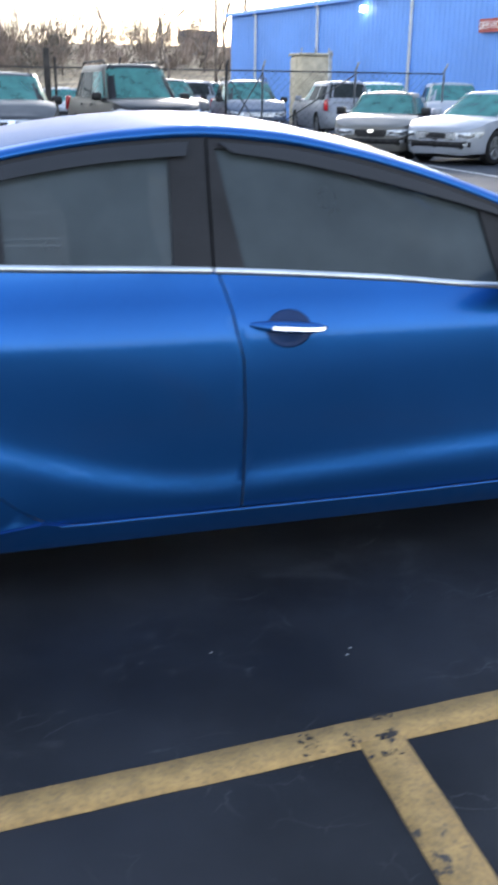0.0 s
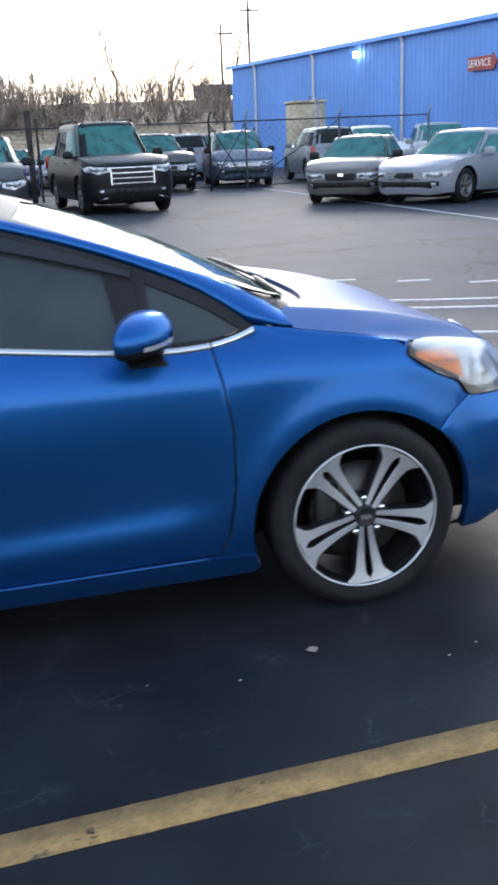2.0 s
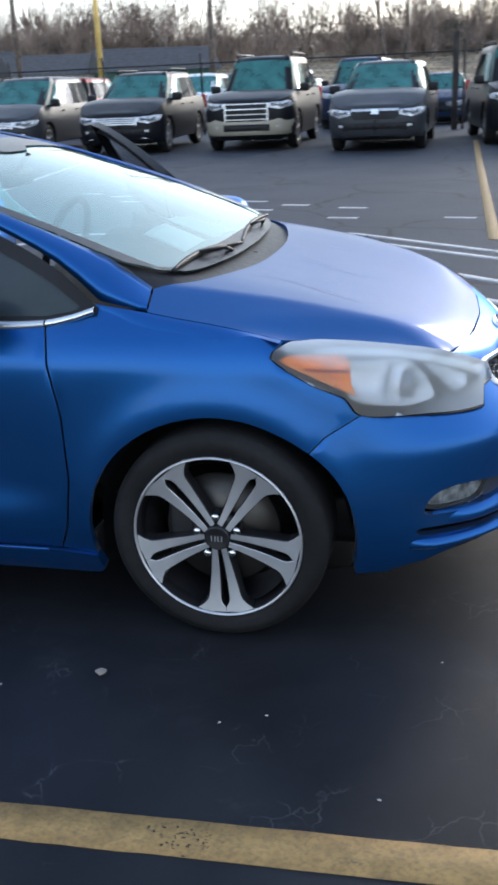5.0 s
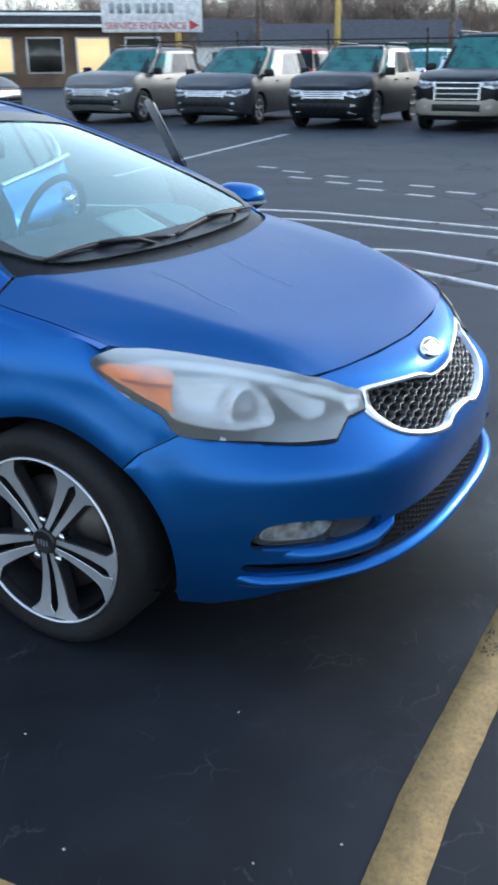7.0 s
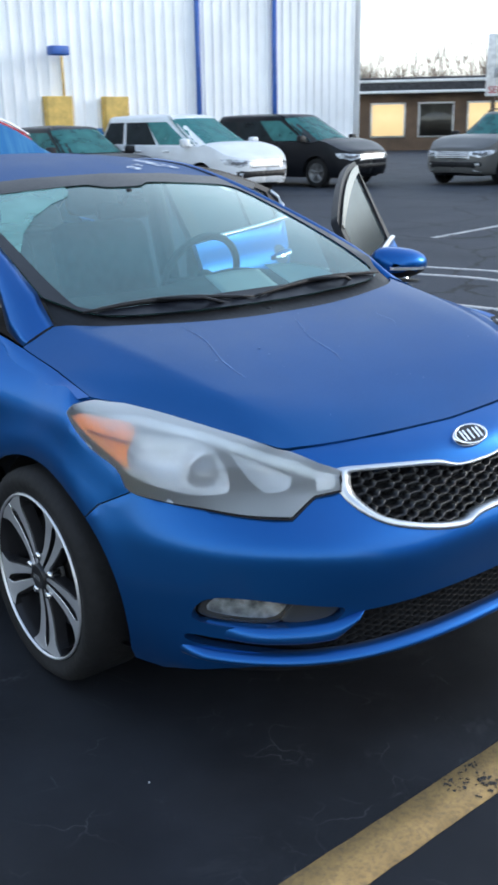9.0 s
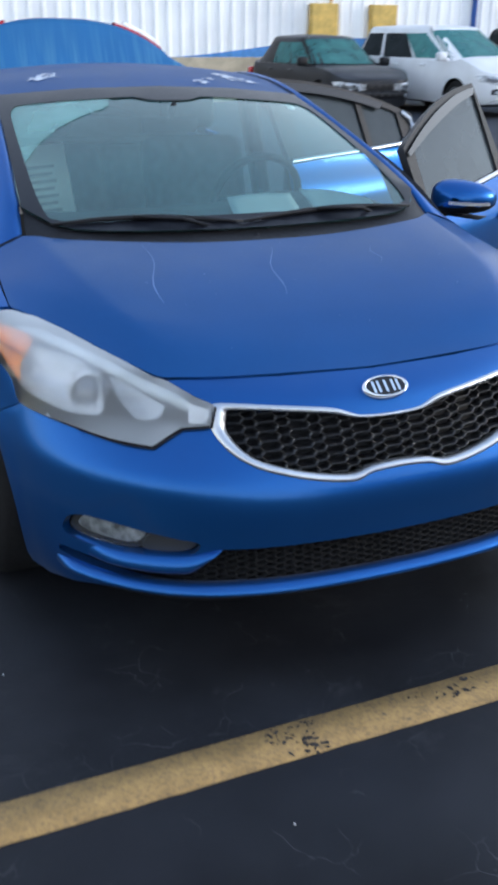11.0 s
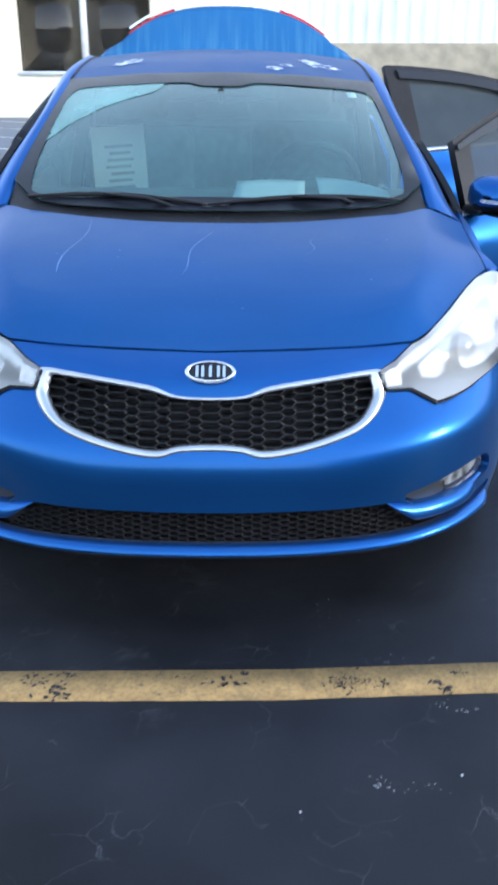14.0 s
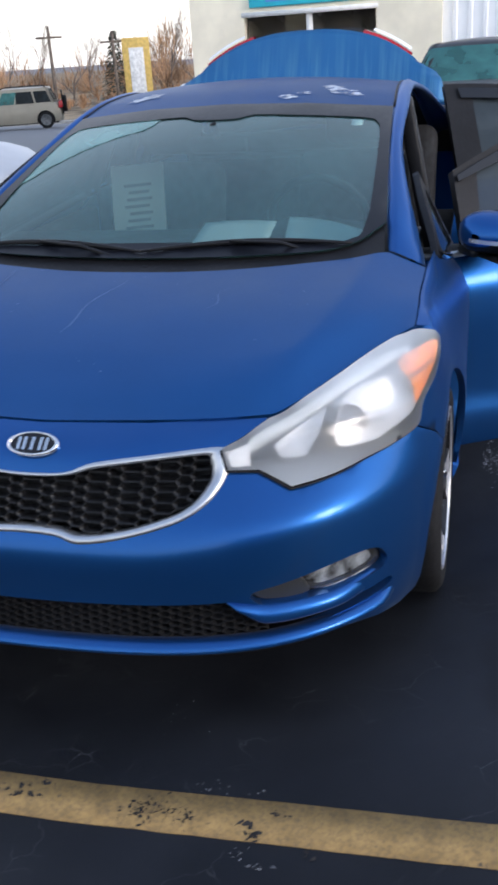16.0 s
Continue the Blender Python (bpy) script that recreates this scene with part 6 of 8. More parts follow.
        for k in range(9):
            t = k / 8
            u = -0.02 + 0.125 * t
            d = 0.066 * math.sqrt(max(0, 1 - ((u) / 0.112) ** 2)) - 0.45 * u
            rows.append([c0 + Vector((d + 0.004, side * u, -0.012 - 0.04 * u + s * 0.006)) for s in (1, -1)])
        bm = grid_mesh(rows)
        face_out(bm, lambda p: Vector((1, 0, 0)))
        kids.append(part("mirror_indicator", bm, SILVER, ob, "pale indicator strip in the mirror"))
        # triangle window ahead of the mirror stays with the door frame
    if angle:
        turn = Matrix.Translation(hinge) @ Matrix.Rotation(radians(-side * angle), 4, "Z") @ Matrix.Translation(-hinge)
        ob.matrix_basis = turn
    return ob


for side, a_front, a_rear in ((-1, 0, 0), (1, 56, 70)):
    door("front", side, a_front)
    door("rear", side, a_rear)
    # fixed quarter window in the fork of the pillar, and the bright tip of the belt
    outw = lambda p: Vector((0, side, 0.3))
    band = window_band(-0.632, -0.315, -0.008, -0.003, slant0=-0.02)
    tri = [(-0.615, belt_z(-0.615) + 0.02), (-0.46, belt_z(-0.46) + 0.018), (-0.38, belt_z(-0.38) + 0.016), (-0.36, 0.892), (-0.45, 0.95), (-0.55, 1.0), (-0.622, 1.032)]
    q = part("quarter_window", sheet([band, tri[::-1]], lambda x, z: side_glass(x, z, side), 0.05, outw, 0.02), BLACK, car, "small fixed window in a black frame")
    part("window_pane", sheet([tri], lambda x, z: side_glass(x, z, side, 0.008), 0.05, outw, 0.0), TINT, q)
    rows = [[Vector((x, side * (glass_y(belt_z(x)) + d), belt_z(x) + h)) for d, h in ((-0.004, 0.012), (0.008, 0.008), (0.01, 0.0), (0.006, -0.008), (-0.004, -0.01))] for x in [-0.45 + 0.13 * k / 8 for k in range(9)]]
    bm = grid_mesh(rows)
    face_out(bm, lambda p: Vector((0, p.y, 0)))
    part("belt_tip", bm, CHROME, q)
    part("rear_pillar", sheet([window_band(-2.9, -2.6, -0.03, -0.004)], lambda x, z: side_glass(x, z, side, 0.004), 0.05, outw, 0.01), BLUE, car)
    # black pillar behind the front door window
    bm = box(-1.66, -1.56, side * 0.68 - 0.03, side * 0.68 + 0.03, 0.2, 1.26, 0.01)
    for v in bm.verts:
        v.co.y = side * (0.80 - max(0, v.co.z - 0.85) * 0.52 + (abs(v.co.y) - 0.68))
    part("centre_pillar", bm, BLACK, car)

# ---- boot lid, standing open
rows = []
for i in range(15):
    t = i / 14
    row = []
    for j in range(25):
        v = -1 + 2 * j / 24
        w = 0.70 - 0.06 * t - 0.1 * smoothstep(0.75, 1.0, t)
        h = 1.17 + 0.37 * t - 0.155 * abs(v) ** 2.6 * smoothstep(0.2, 0.9, t)
        x = -2.5 - 0.1 * t - 0.06 * (1 - v * v) * t
        row.append(Vector((x, w * v, h)))
    rows.append(row)
bm = grid_mesh(rows)
face_out(bm, lambda p: Vector((1, 0, 0.2)))
got = bmesh.ops.extrude_face_region(bm, geom=bm.faces[:])
for g in got["geom"]:
    if isinstance(g, bmesh.types.BMVert):
        g.co += Vector((-0.05, 0, -0.01))
bmesh.ops.recalc_face_normals(bm, faces=bm.faces[:])
lid = part("boot_lid", bm, DEWBLUE, car, "blue boot lid standing open, wet with dew")
for side in (-1, 1):
    bm = bmesh.new()
    pts = []
    for k in range(9):
        v = side * (0.52 + 0.46 * k / 8)
        pts.append(Vector((-2.615 - 0.06 * (1 - v * v), 0.525 * v, 1.54 - 0.155 * abs(v) ** 2.6)))
    rows = [[p + Vector((0.016, side * 0.0, -0.004 - 0.01)), p + Vector((0.006, side * 0.012, 0.012)), p + Vector((-0.045, side * 0.014, 0.014)), p + Vector((-0.06, 0, -0.02))] for p in pts]
    bm = grid_mesh(rows)
    bmesh.ops.recalc_face_normals(bm, faces=bm.faces[:])
    part("tail_light", bm, RED, lid, "red tail light on the lid's edge")
    pts = [Vector((-2.615 - 0.06 * (1 - v * v), 0.525 * v, 1.54 - 0.155 * abs(v) ** 2.6)) for v in [side * (0.6 + 0.36 * k / 8) for k in range(9)]]
    bm = grid_mesh([[p + Vector((0.004, side * 0.016, 0.02)), p + Vector((-0.02, side * 0.022, 0.03)), p + Vector((-0.05, side * 0.02, 0.026))] for p in pts])
    face_out(bm, lambda p: Vector((0.5, p.y, 1)))
    part("reverse_light", bm, PAPER, lid, "white strip beside the tail light")

# ---- cabin and underside
bm = box(-3.3, 0.55, -0.62, 0.62, 0.14, 0.3, 0.03)
box(-2.2, -0.45, -0.80, 0.80, 0.15, 0.26, 0.02, bm)
box(0.15, 0.70, -0.55, 0.55, 0.25, 0.5, 0.05, bm)
part("underbody", bm, BLACK, car)
rows = []
for j in range(21):
    y = -0.74 + 1.48 * j / 20
    rows.append([Vector(p) for p in ((-0.28, y, 0.868 - 0.03 * (y / 0.74) ** 2), (-0.5, y, 0.905 - 0.03 * (y / 0.74) ** 2 + 0.03 * math.exp(-((y - 0.36) / 0.2) ** 2)), (-0.72, y, 0.89 + 0.04 * math.exp(-((y - 0.36) / 0.2) ** 2)), (-0.8, y, 0.8), (-0.74, y, 0.55), (-0.5, y, 0.4), (-0.3, y, 0.3))])
bm = grid_mesh(rows)
face_out(bm, lambda p: Vector((-0.3, 0, 1)))
part("dashboard", bm, TRIM, car, "dark dashboard under the glass")
wheel_c = Vector((-0.92, 0.36, 0.87))
bm = bmesh.new()
ringpts = [wheel_c + Vector((0.05 * math.sin(t) * 1.2, 0.18 * math.cos(t), 0.17 * math.sin(t))) for t in [2 * math.pi * k / 28 for k in range(29)]]
tube(ringpts, 0.015, 8, bm, caps=False)
for dy, dz in ((0.17, 0.0), (-0.17, 0.0), (0.0, -0.165)):
    tube([wheel_c + Vector((0.02, 0, 0)), wheel_c + Vector((0.0, dy, dz))], 0.014, 8, bm)
tube([wheel_c + Vector((0.02, 0, 0)), wheel_c + Vector((0.25, 0, -0.06))], 0.04, 10, bm)
part("steering_wheel", bm, TRIM, car, "black steering wheel")
for y in (-0.37, 0.37):
    fwd = 0.28 if y < 0 else 0.0
    bm = box(-1.55, -1.05, y - 0.25, y + 0.25, 0.28, 0.5, 0.07, seg=3)
    back = box(-0.07, 0.07, -0.24, 0.24, 0, 0.62, 0.06, seg=3)
    shifted(back, Matrix.Translation((-1.55, y, 0.45)) @ Matrix.Rotation(radians(-17), 4, "Y"))
    join(bm, back)
    head = box(-0.05, 0.05, -0.13, 0.13, 0, 0.17, 0.045, seg=3)
    shifted(head, Matrix.Translation((-1.755, y, 1.07)) @ Matrix.Rotation(radians(-10), 4, "Y"))
    join(bm, head)
    shifted(bm, Matrix.Translation((fwd, 0, 0)))
    part("front_seat", bm, CLOTH, car, "dark cloth front seat")
bm = box(-2.45, -1.95, -0.66, 0.66, 0.28, 0.52, 0.08, seg=3)
back = box(-0.08, 0.08, -0.66, 0.66, 0, 0.62, 0.06, seg=3)
shifted(back, Matrix.Translation((-2.42, 0, 0.48)) @ Matrix.Rotation(radians(-22), 4, "Y"))
join(bm, back)
part("rear_seat", bm, CLOTH, car, "dark cloth rear bench")
bm = box(-2.95, -2.5, -0.6, 0.6, 0.93, 0.97, 0.02)
part("parcel_shelf", bm, TRIM, car)
# panel added to block the bright gap visible through the cabin
part("boot_seal", box(-2.935, -2.895, -0.775, 0.775, 0.9, 1.022, 0.012), BLACK, car, "black panel added to close a gap behind the cabin")
bm = box(-0.93, -0.9, -0.11, 0.11, 1.125, 1.185, 0.02)
tube([(-0.91, 0, 1.18), (-0.86, 0, 1.23)], 0.012, 8, bm)
part("rear_view_mirror", bm, BLACK, car)

# ---- wheels
def make_wheel(cx, cy, side):
    """Five pairs of machined spokes with dark pockets on a dark barrel."""
    R = 0.236
    bm = revolve([(R, -0.10), (R, 0.0), (R - 0.003, 0.005), (R - 0.006, 0.005), (R - 0.008, -0.001), (R - 0.015, -0.04), (R - 0.026, -0.10)], 64)
    bm.faces.ensure_lookup_table()
    for f in bm.faces:
        f.material_index = 0 if f.calc_center_median().y > -0.012 else 1
    barrel = revolve([(R - 0.026, -0.02), (R - 0.035, -0.12), (R - 0.03, -0.18)], 48, mat_index=1)
    join(bm, barrel)
    def spoke_pt(r, w, ang, d):
        return Vector((r * math.cos(ang) - w * math.sin(ang), d, r * math.sin(ang) + w * math.cos(ang)))
    hub = revolve([(0.07, -0.05), (0.064, -0.03), (0.05, -0.024), (0.047, -0.024)], 32, mat_index=1)
    join(bm, hub)
    disc = revolve([(0.0475, -0.024), (0.03, -0.022)], 32, mat_index=1)
    join(bm, disc)
    bmesh.ops.recalc_face_normals(bm, faces=bm.faces[:])
    m = Matrix.Translation((cx, cy - side * 0.0, WZ)) @ Matrix.Rotation(0 if side > 0 else math.pi, 4, "Z")
    wheel = part("wheel", bm, [ALLOY, DARKALLOY], car, "machined five-twin-spoke alloy wheel")
    wheel.matrix_basis = m
    for k in range(5):
        ang = math.radians(-94 + 72 * k)
        for sgn in (-1, 1):
            rows = []
            for i in range(17):
                t = i / 16
                r = 0.034 + (R - 0.012 - 0.034) * t
                inner = 0.005 + 0.009 * min(t, 0.86) * (1 - smoothstep(0.86, 0.9, t)) - 0.0045 * smoothstep(0.86, 0.91, t)
                outer = 0.023 + 0.034 * t ** 1.2 + 0.035 * smoothstep(0.72, 1.0, t) ** 2
                d = -0.002 - 0.008 * math.sin(math.pi * t) - 0.008 * (1 - t)
                rows.append([spoke_pt(r, sgn * inner, ang, d - 0.03), spoke_pt(r, sgn * inner, ang, d - 0.001), spoke_pt(r, sgn * (inner + 0.0012), ang, d), spoke_pt(r, sgn * (outer - 0.0025), ang, d), spoke_pt(r, sgn * outer, ang, d - 0.0035), spoke_pt(r, sgn * (outer + 0.003), ang, d - 0.035)])
            sp = grid_mesh(rows)
            sp.faces.ensure_lookup_table()
            for idx, f in enumerate(sp.faces):
                f.material_index = 0 if idx % 5 in (1, 2) else 1
            face_out(sp, lambda p: Vector((0, 1, 0)))
            part("spoke", sp, [ALLOY, DARKALLOY], wheel, smooth=False)
    bm = revolve([(R - 0.012, -0.19), (WR - 0.02, -0.2), (WR - 0.004, -0.185), (WR, -0.165), (WR, -0.03), (WR - 0.004, -0.012), (WR - 0.022, 0.004), (WR - 0.034, 0.007), (R + 0.004, 0.001), (R, -0.004), (R - 0.004, -0.02)], 72)
    part("tyre", bm, RUBBER, wheel, "worn black tyre")
    bm = revolve([(0.036, -0.02), (0.035, -0.002), (0.032, 0.001), (0.028, -0.0005), (0.001, 0.0)], 28)
    cap = part("hub_cap", bm, DARKALLOY, wheel, "dark hub cap with pale bars")
    bm = bmesh.new()
    for u in (-0.014, -0.004, 0.004, 0.014):
        vs = [bm.verts.new((u + s * 0.002, 0.0022, t * 0.008)) for s, t in ((-1, -1), (1, -1), (1, 1), (-1, 1))]
        bm.faces.new(vs)
    face_out(bm, lambda p: Vector((0, 1, 0)))
    part("cap_bars", bm, SILVER, wheel)
    for k in range(5):
        ang = math.radians(-58 + 72 * k)
        bm = revolve([(0.0135, -0.03), (0.0135, -0.012), (0.0105, -0.004), (0.0105, 0.002), (0.007, 0.0045), (0.001, 0.005)], 10)
        shifted(bm, Matrix.Translation((0.059 * math.cos(ang), -0.008, 0.059 * math.sin(ang))))
        part("lug_nut", bm, CHROME, wheel)
    bm = revolve([(0.16, -0.085), (0.16, -0.07), (0.07, -0.07), (0.05, -0.06)], 40)
    part("brake_disc", bm, STEEL, wheel, "worn steel brake disc")
    bm = box(0.07, 0.15, -0.11, -0.045, -0.09, 0.1, 0.015)
    part("brake_caliper", bm, DARKALLOY, wheel)
    return wheel


for cx in (0.0, RX):
    for side in (-1, 1):
        make_wheel(cx, side * 0.903 if cx < -1 or side < 0 else 0.878, side)
        # dark inner arch
        n = 24
        rows = [[Vector((cx + r * math.cos(math.pi * (0.01 + 1.07 * k / n)), side * y, WZ + r * math.sin(math.pi * (0.01 + 1.07 * k / n)))) for k in range(n + 1)] for r, y in ((0.35, 0.84), (0.352, 0.82), (0.352, 0.6), (0.25, 0.58), (0.02, 0.58))]
        bm = grid_mesh(rows)
        part("wheel_arch_liner", bm, RUBBER, car)
        if cx == 0.0:
            bm = box(cx - 0.375, cx - 0.36, side * 0.78 - 0.09, side * 0.78 + 0.09, 0.145, 0.26, 0.006)
            part("mud_flap", bm, RUBBER, car)


# ---- the front corners draw in towards the lamps and the rolled wing tops
for ob in [o for o in car.children_recursive if o.type == "MESH" and o.matrix_basis == Matrix.Identity(4)]:
    if any(p is not car and p.matrix_basis != Matrix.Identity(4) for p in (ob.parent, ob.parent.parent or car)):
        continue
    for v in ob.data.vertices:
        w = smoothstep(-0.42, 0.0, v.co.x) * smoothstep(0.45, 0.86, abs(v.co.y))
        high = smoothstep(0.36, 0.8, v.co.z)
        v.co.y -= math.copysign(w * (0.018 + 0.024 * high), v.co.y)
        v.co.z -= 0.012 * w * high
# ---------------------------------------------------------------- parked vehicles
def vehicle_paint(name, color, metal=0.4, dust=0.1):
    m = paint(name, color, metal * 0.35, 0.36, dust, coat=0.04, coat_rough=0.12)
    m.node_tree.nodes["Principled BSDF"].inputs["Specular IOR Level"].default_value = 0.16
    return m


PAINTS = {
    "black": vehicle_paint("black_paint", (0.009, 0.01, 0.013), 0.3),
    "dark": vehicle_paint("charcoal_paint", (0.028, 0.03, 0.035), 0.4),
    "grey": vehicle_paint("grey_paint", (0.04, 0.043, 0.05), 0.5),
    "beige": vehicle_paint("beige_grey_paint", (0.12, 0.118, 0.114), 0.5),
    "silver": vehicle_paint("silver_paint", (0.26, 0.28, 0.32), 0.5),
    "white": vehicle_paint("white_paint", (0.72, 0.74, 0.76), 0.0),
    "slate": vehicle_paint("slate_blue_paint", (0.075, 0.1, 0.15), 0.5),
    "navy": vehicle_paint("navy_paint", (0.02, 0.035, 0.08), 0.4),
    "pearl": vehicle_paint("pearl_paint", (0.42, 0.45, 0.5), 0.8),
    "red": vehicle_paint("red_paint", (0.25, 0.02, 0.025), 0.2),
    "gold": vehicle_paint("pale_gold_paint", (0.33, 0.30, 0.24), 0.4),
}
HEADGLASS = mat("clear_headlamp", (0.5, 0.53, 0.57), 0.15, 0.2, 0.3, 14, coat=0.8)
LAMPDARK = mat("lamp_inner", (0.1, 0.105, 0.115), 0.2, 0.3, 0.3, 20, coat=0.5)
DULLALLOY = mat("dull_alloy", (0.2, 0.205, 0.21), 0.45, 0.6, 0.2)
PILLAR = mat("dark_pillar", (0.012, 0.0125, 0.014), 0.4, 0, 0.15, spec=0.16)


def vehicle(label, category, at, heading, color, L=4.8, W=1.9, H=1.75, wb=2.85, fo=0.92, hood=(0.92, 1.08), belt=1.08, cowl=-0.35, roof0=-1.15, roof1=None, tail=None, roof_in=0.2, wr=0.36, grille="bars", lower=None, rack=False, far=False, rear_drop=None, gz=None):
    """A parked vehicle, x ahead from its front axle: bodywork, glazed cabin, lamps, grille, bumper, mirrors, wheels."""
    z0 = ground_z(*at) if gz is None else gz
    v = thing(category.replace(" ", "_"), label, category, at=pose(at[0], at[1], z0, 0, 0, heading))
    P = PAINTS[color]
    hw, xr = W / 2, fo - L
    roof1 = roof1 if roof1 is not None else xr + 0.55
    tail = tail if tail is not None else xr + 0.12
    top = spline([(xr, rear_drop or belt), (tail - 0.01, rear_drop or belt), (tail + 0.25, belt + 0.01), (cowl - 0.05, belt - 0.02), (cowl + 0.05, hood[1]), (fo * 0.45, (hood[0] + hood[1]) / 2 + 0.035), (fo - 0.22, hood[0] + 0.02), (fo - 0.1, hood[0] - 0.015), (fo, hood[0] - 0.055)])
    bot = 0.2 if H < 1.6 else 0.28
    prof = spline([(0.1, 0.9), (bot, 0.955), (0.5, 0.995), (0.75, 1.0), (0.95, 0.975), (1.15, 0.93), (1.5, 0.85)])
    nose = spline([(0.1, -0.14), (bot, -0.06), (0.45, 0.0), (0.62, 0.0), (0.8, -0.05), (0.95, -0.13), (1.1, -0.22), (1.3, -0.3)] if H < 1.9 else [(0.1, -0.12), (bot, -0.04), (0.45, 0.0), (0.8, 0.0), (1.0, -0.03), (1.15, -0.1), (1.3, -0.2)])
    xs, k = fo - 0.62, 0.75
    xsr = xr + 0.5
    s_end = xs + k * math.pi / 2

    def skin(a, z):
        side = 1 if a >= 0 else -1
        s = s_end - abs(a)
        w = hw * prof(z)
        if s > xs:
            c = math.cos((s - xs) / k)
            return Vector((xs + (fo + nose(z) - xs) * math.sqrt(max(0, 1 - c ** 4)), side * w * c, z))
        if s < xsr:
            c = math.cos(min(math.pi / 2, (xsr - s) / k))
            return Vector((xsr - (xsr - xr + nose(z)) * math.sqrt(max(0, 1 - c ** 5)), side * w * c, z))
        return Vector((s, side * w, z))

    def out(p):
        return Vector(((p.x - (xs - 0.4)) * 1.2 if p.x > xs else ((p.x - xsr - 0.4) * 1.2 if p.x < xsr else 0), p.y * 1.5, 0))

    ar = wr + 0.055

    def wheel_arc(cx):
        return [(s_end - (cx + ar * math.cos(t)), wr + ar * math.sin(t)) for t in [math.radians(-15 + 210 * i / 14) for i in range(15)]]

    a_tail = s_end - (xsr - k * math.pi / 2)
    step = 0.12 if far else 0.085
    for side in (-1, 1):
        loop = [(0.001, bot + 0.03), (0.5, bot)] + wheel_arc(0) + [(s_end + wb / 2, bot)] + wheel_arc(-wb) + [(a_tail - 0.4, bot + 0.03), (a_tail, bot + 0.06)]
        n = 30
        for i in range(n + 1):
            a = a_tail + (0.001 - a_tail) * i / n
            loop.append((a, top(skin(a, 0.8).x)))
        bm = sheet([[(side * p[0], p[1]) for p in loop]], skin, step, out, 0.03)
        part("body_side", bm, P, v)
    # top skin: bonnet and deck, between the two upper edges of the sides
    n = 30
    rows = []
    for i in range(n + 1):
        a = a_tail + (0.001 - a_tail) * i / n
        p = skin(a, top(skin(a, 0.8).x))
        crown = 0.05 * smoothstep(0.0, 0.7, abs(p.y)) * (1 if p.x > cowl else 0.3)
        rows.append([Vector((p.x, p.y * u, p.z + crown * (1 - u ** 4))) for u in [-1 + 2 * j / 12 for j in range(13)]])
    bm = grid_mesh(rows)
    face_out(bm, lambda p: Vector((0, 0, 1)))
    part("bonnet_and_deck", bm, P, v)
    # cabin: a rounded loft from the belt to the roof
    b_f, b_r = cowl + 0.02, tail + 0.05

    def cabin(c, h, face):
        """c runs along a face of the cabin (-1..1), h from belt (0) to roof (1)."""
        hh = min(1, h)
        rnd = math.sqrt(max(0, 1 - ((hh - 0.8) / 0.2) ** 2)) if hh > 0.8 else 1.0
        f = hh if hh < 0.8 else 0.8 + (hh - 0.8) * 0.9
        xf = b_f + (roof0 - b_f) * f + (roof0 - 0.25 - roof0) * (1 - rnd) * 0.8
        xb = b_r + (roof1 - b_r) * f + 0.12 * (1 - rnd)
        yw = (hw * prof(belt) - 0.02) * (1 - f) + (hw - roof_in) * f - 0.14 * (1 - rnd)
        zz = belt - 0.02 + (H - 0.02 - belt) * (hh if hh < 0.8 else 0.8 + 0.2 * (1 - (1 - (hh - 0.8) / 0.2) ** 2))
        e = (1 - abs(c) ** 5) ** (1 / 5)
        X, Y = {"f": (e, c), "r": (-e, -c), "l": (c, e), "R": (c, -e)}[face]
        return Vector(((xf + xb) / 2 + (xf - xb) / 2 * X, yw * Y, zz + 0.02 * (1 - Y * Y) * hh))

    rows = []
    ring_c = [("f", -0.89 + 1.78 * j / 10) for j in range(11)] + [("l", 0.89 - 1.78 * j / 16) for j in range(17)] + [("r", -0.89 + 1.78 * j / 10) for j in range(11)] + [("R", -0.89 + 1.78 * j / 16) for j in range(17)]
    hs = [0, 0.3, 0.6, 0.8, 0.83, 0.87, 0.91, 0.95, 0.98, 1.0]
    for h in hs:
        rows.append([cabin(c, h, fc) for fc, c in ring_c])
    last = rows[-1]
    mid = Vector((sum(p.x for p in last) / len(last), 0, H))
    for q in (0.9, 0.6, 0.3, 0.01):
        rows.append([mid + Vector(((p.x - mid.x) * q, (p.y - mid.y) * q, (p.z - mid.z) * q * q)) for p in last])
    bm = grid_mesh(rows, close=True)
    bmesh.ops.recalc_face_normals(bm, faces=bm.faces[:])
    face_out(bm, lambda p: p - Vector((mid.x, 0, 0.8)))
    pillar_top = cabin(0, 0.8, "l").z
    for f in bm.faces:
        f.material_index = 1 if f.calc_center_median().z < pillar_top else 0
    part("cabin", bm, [P, P if color in ("white", "silver", "pearl", "gold") else PILLAR], v)

    def pane(face, c0, c1, h0, h1, name, slant=0.0, material=FARGLASS):
        rows = [[cabin(c0 + (c1 - c0) * i / 8 + slant * j / 4, h0 + (h1 - h0) * j / 4, face) for i in range(9)] for j in range(5)]
        bm = grid_mesh(rows)
        face_out(bm, lambda p: p - Vector((mid.x, 0, belt)))
        bm.normal_update()
        for vv in bm.verts:
            vv.co += vv.normal * 0.006
        return part(name, bm, material, v)

    pane("f", -0.90, 0.90, 0.07, 0.84, "windscreen", material=FARGLASS)
    pane("r", -0.82, 0.82, 0.2, 0.85, "rear_window", material=PRIVACY)
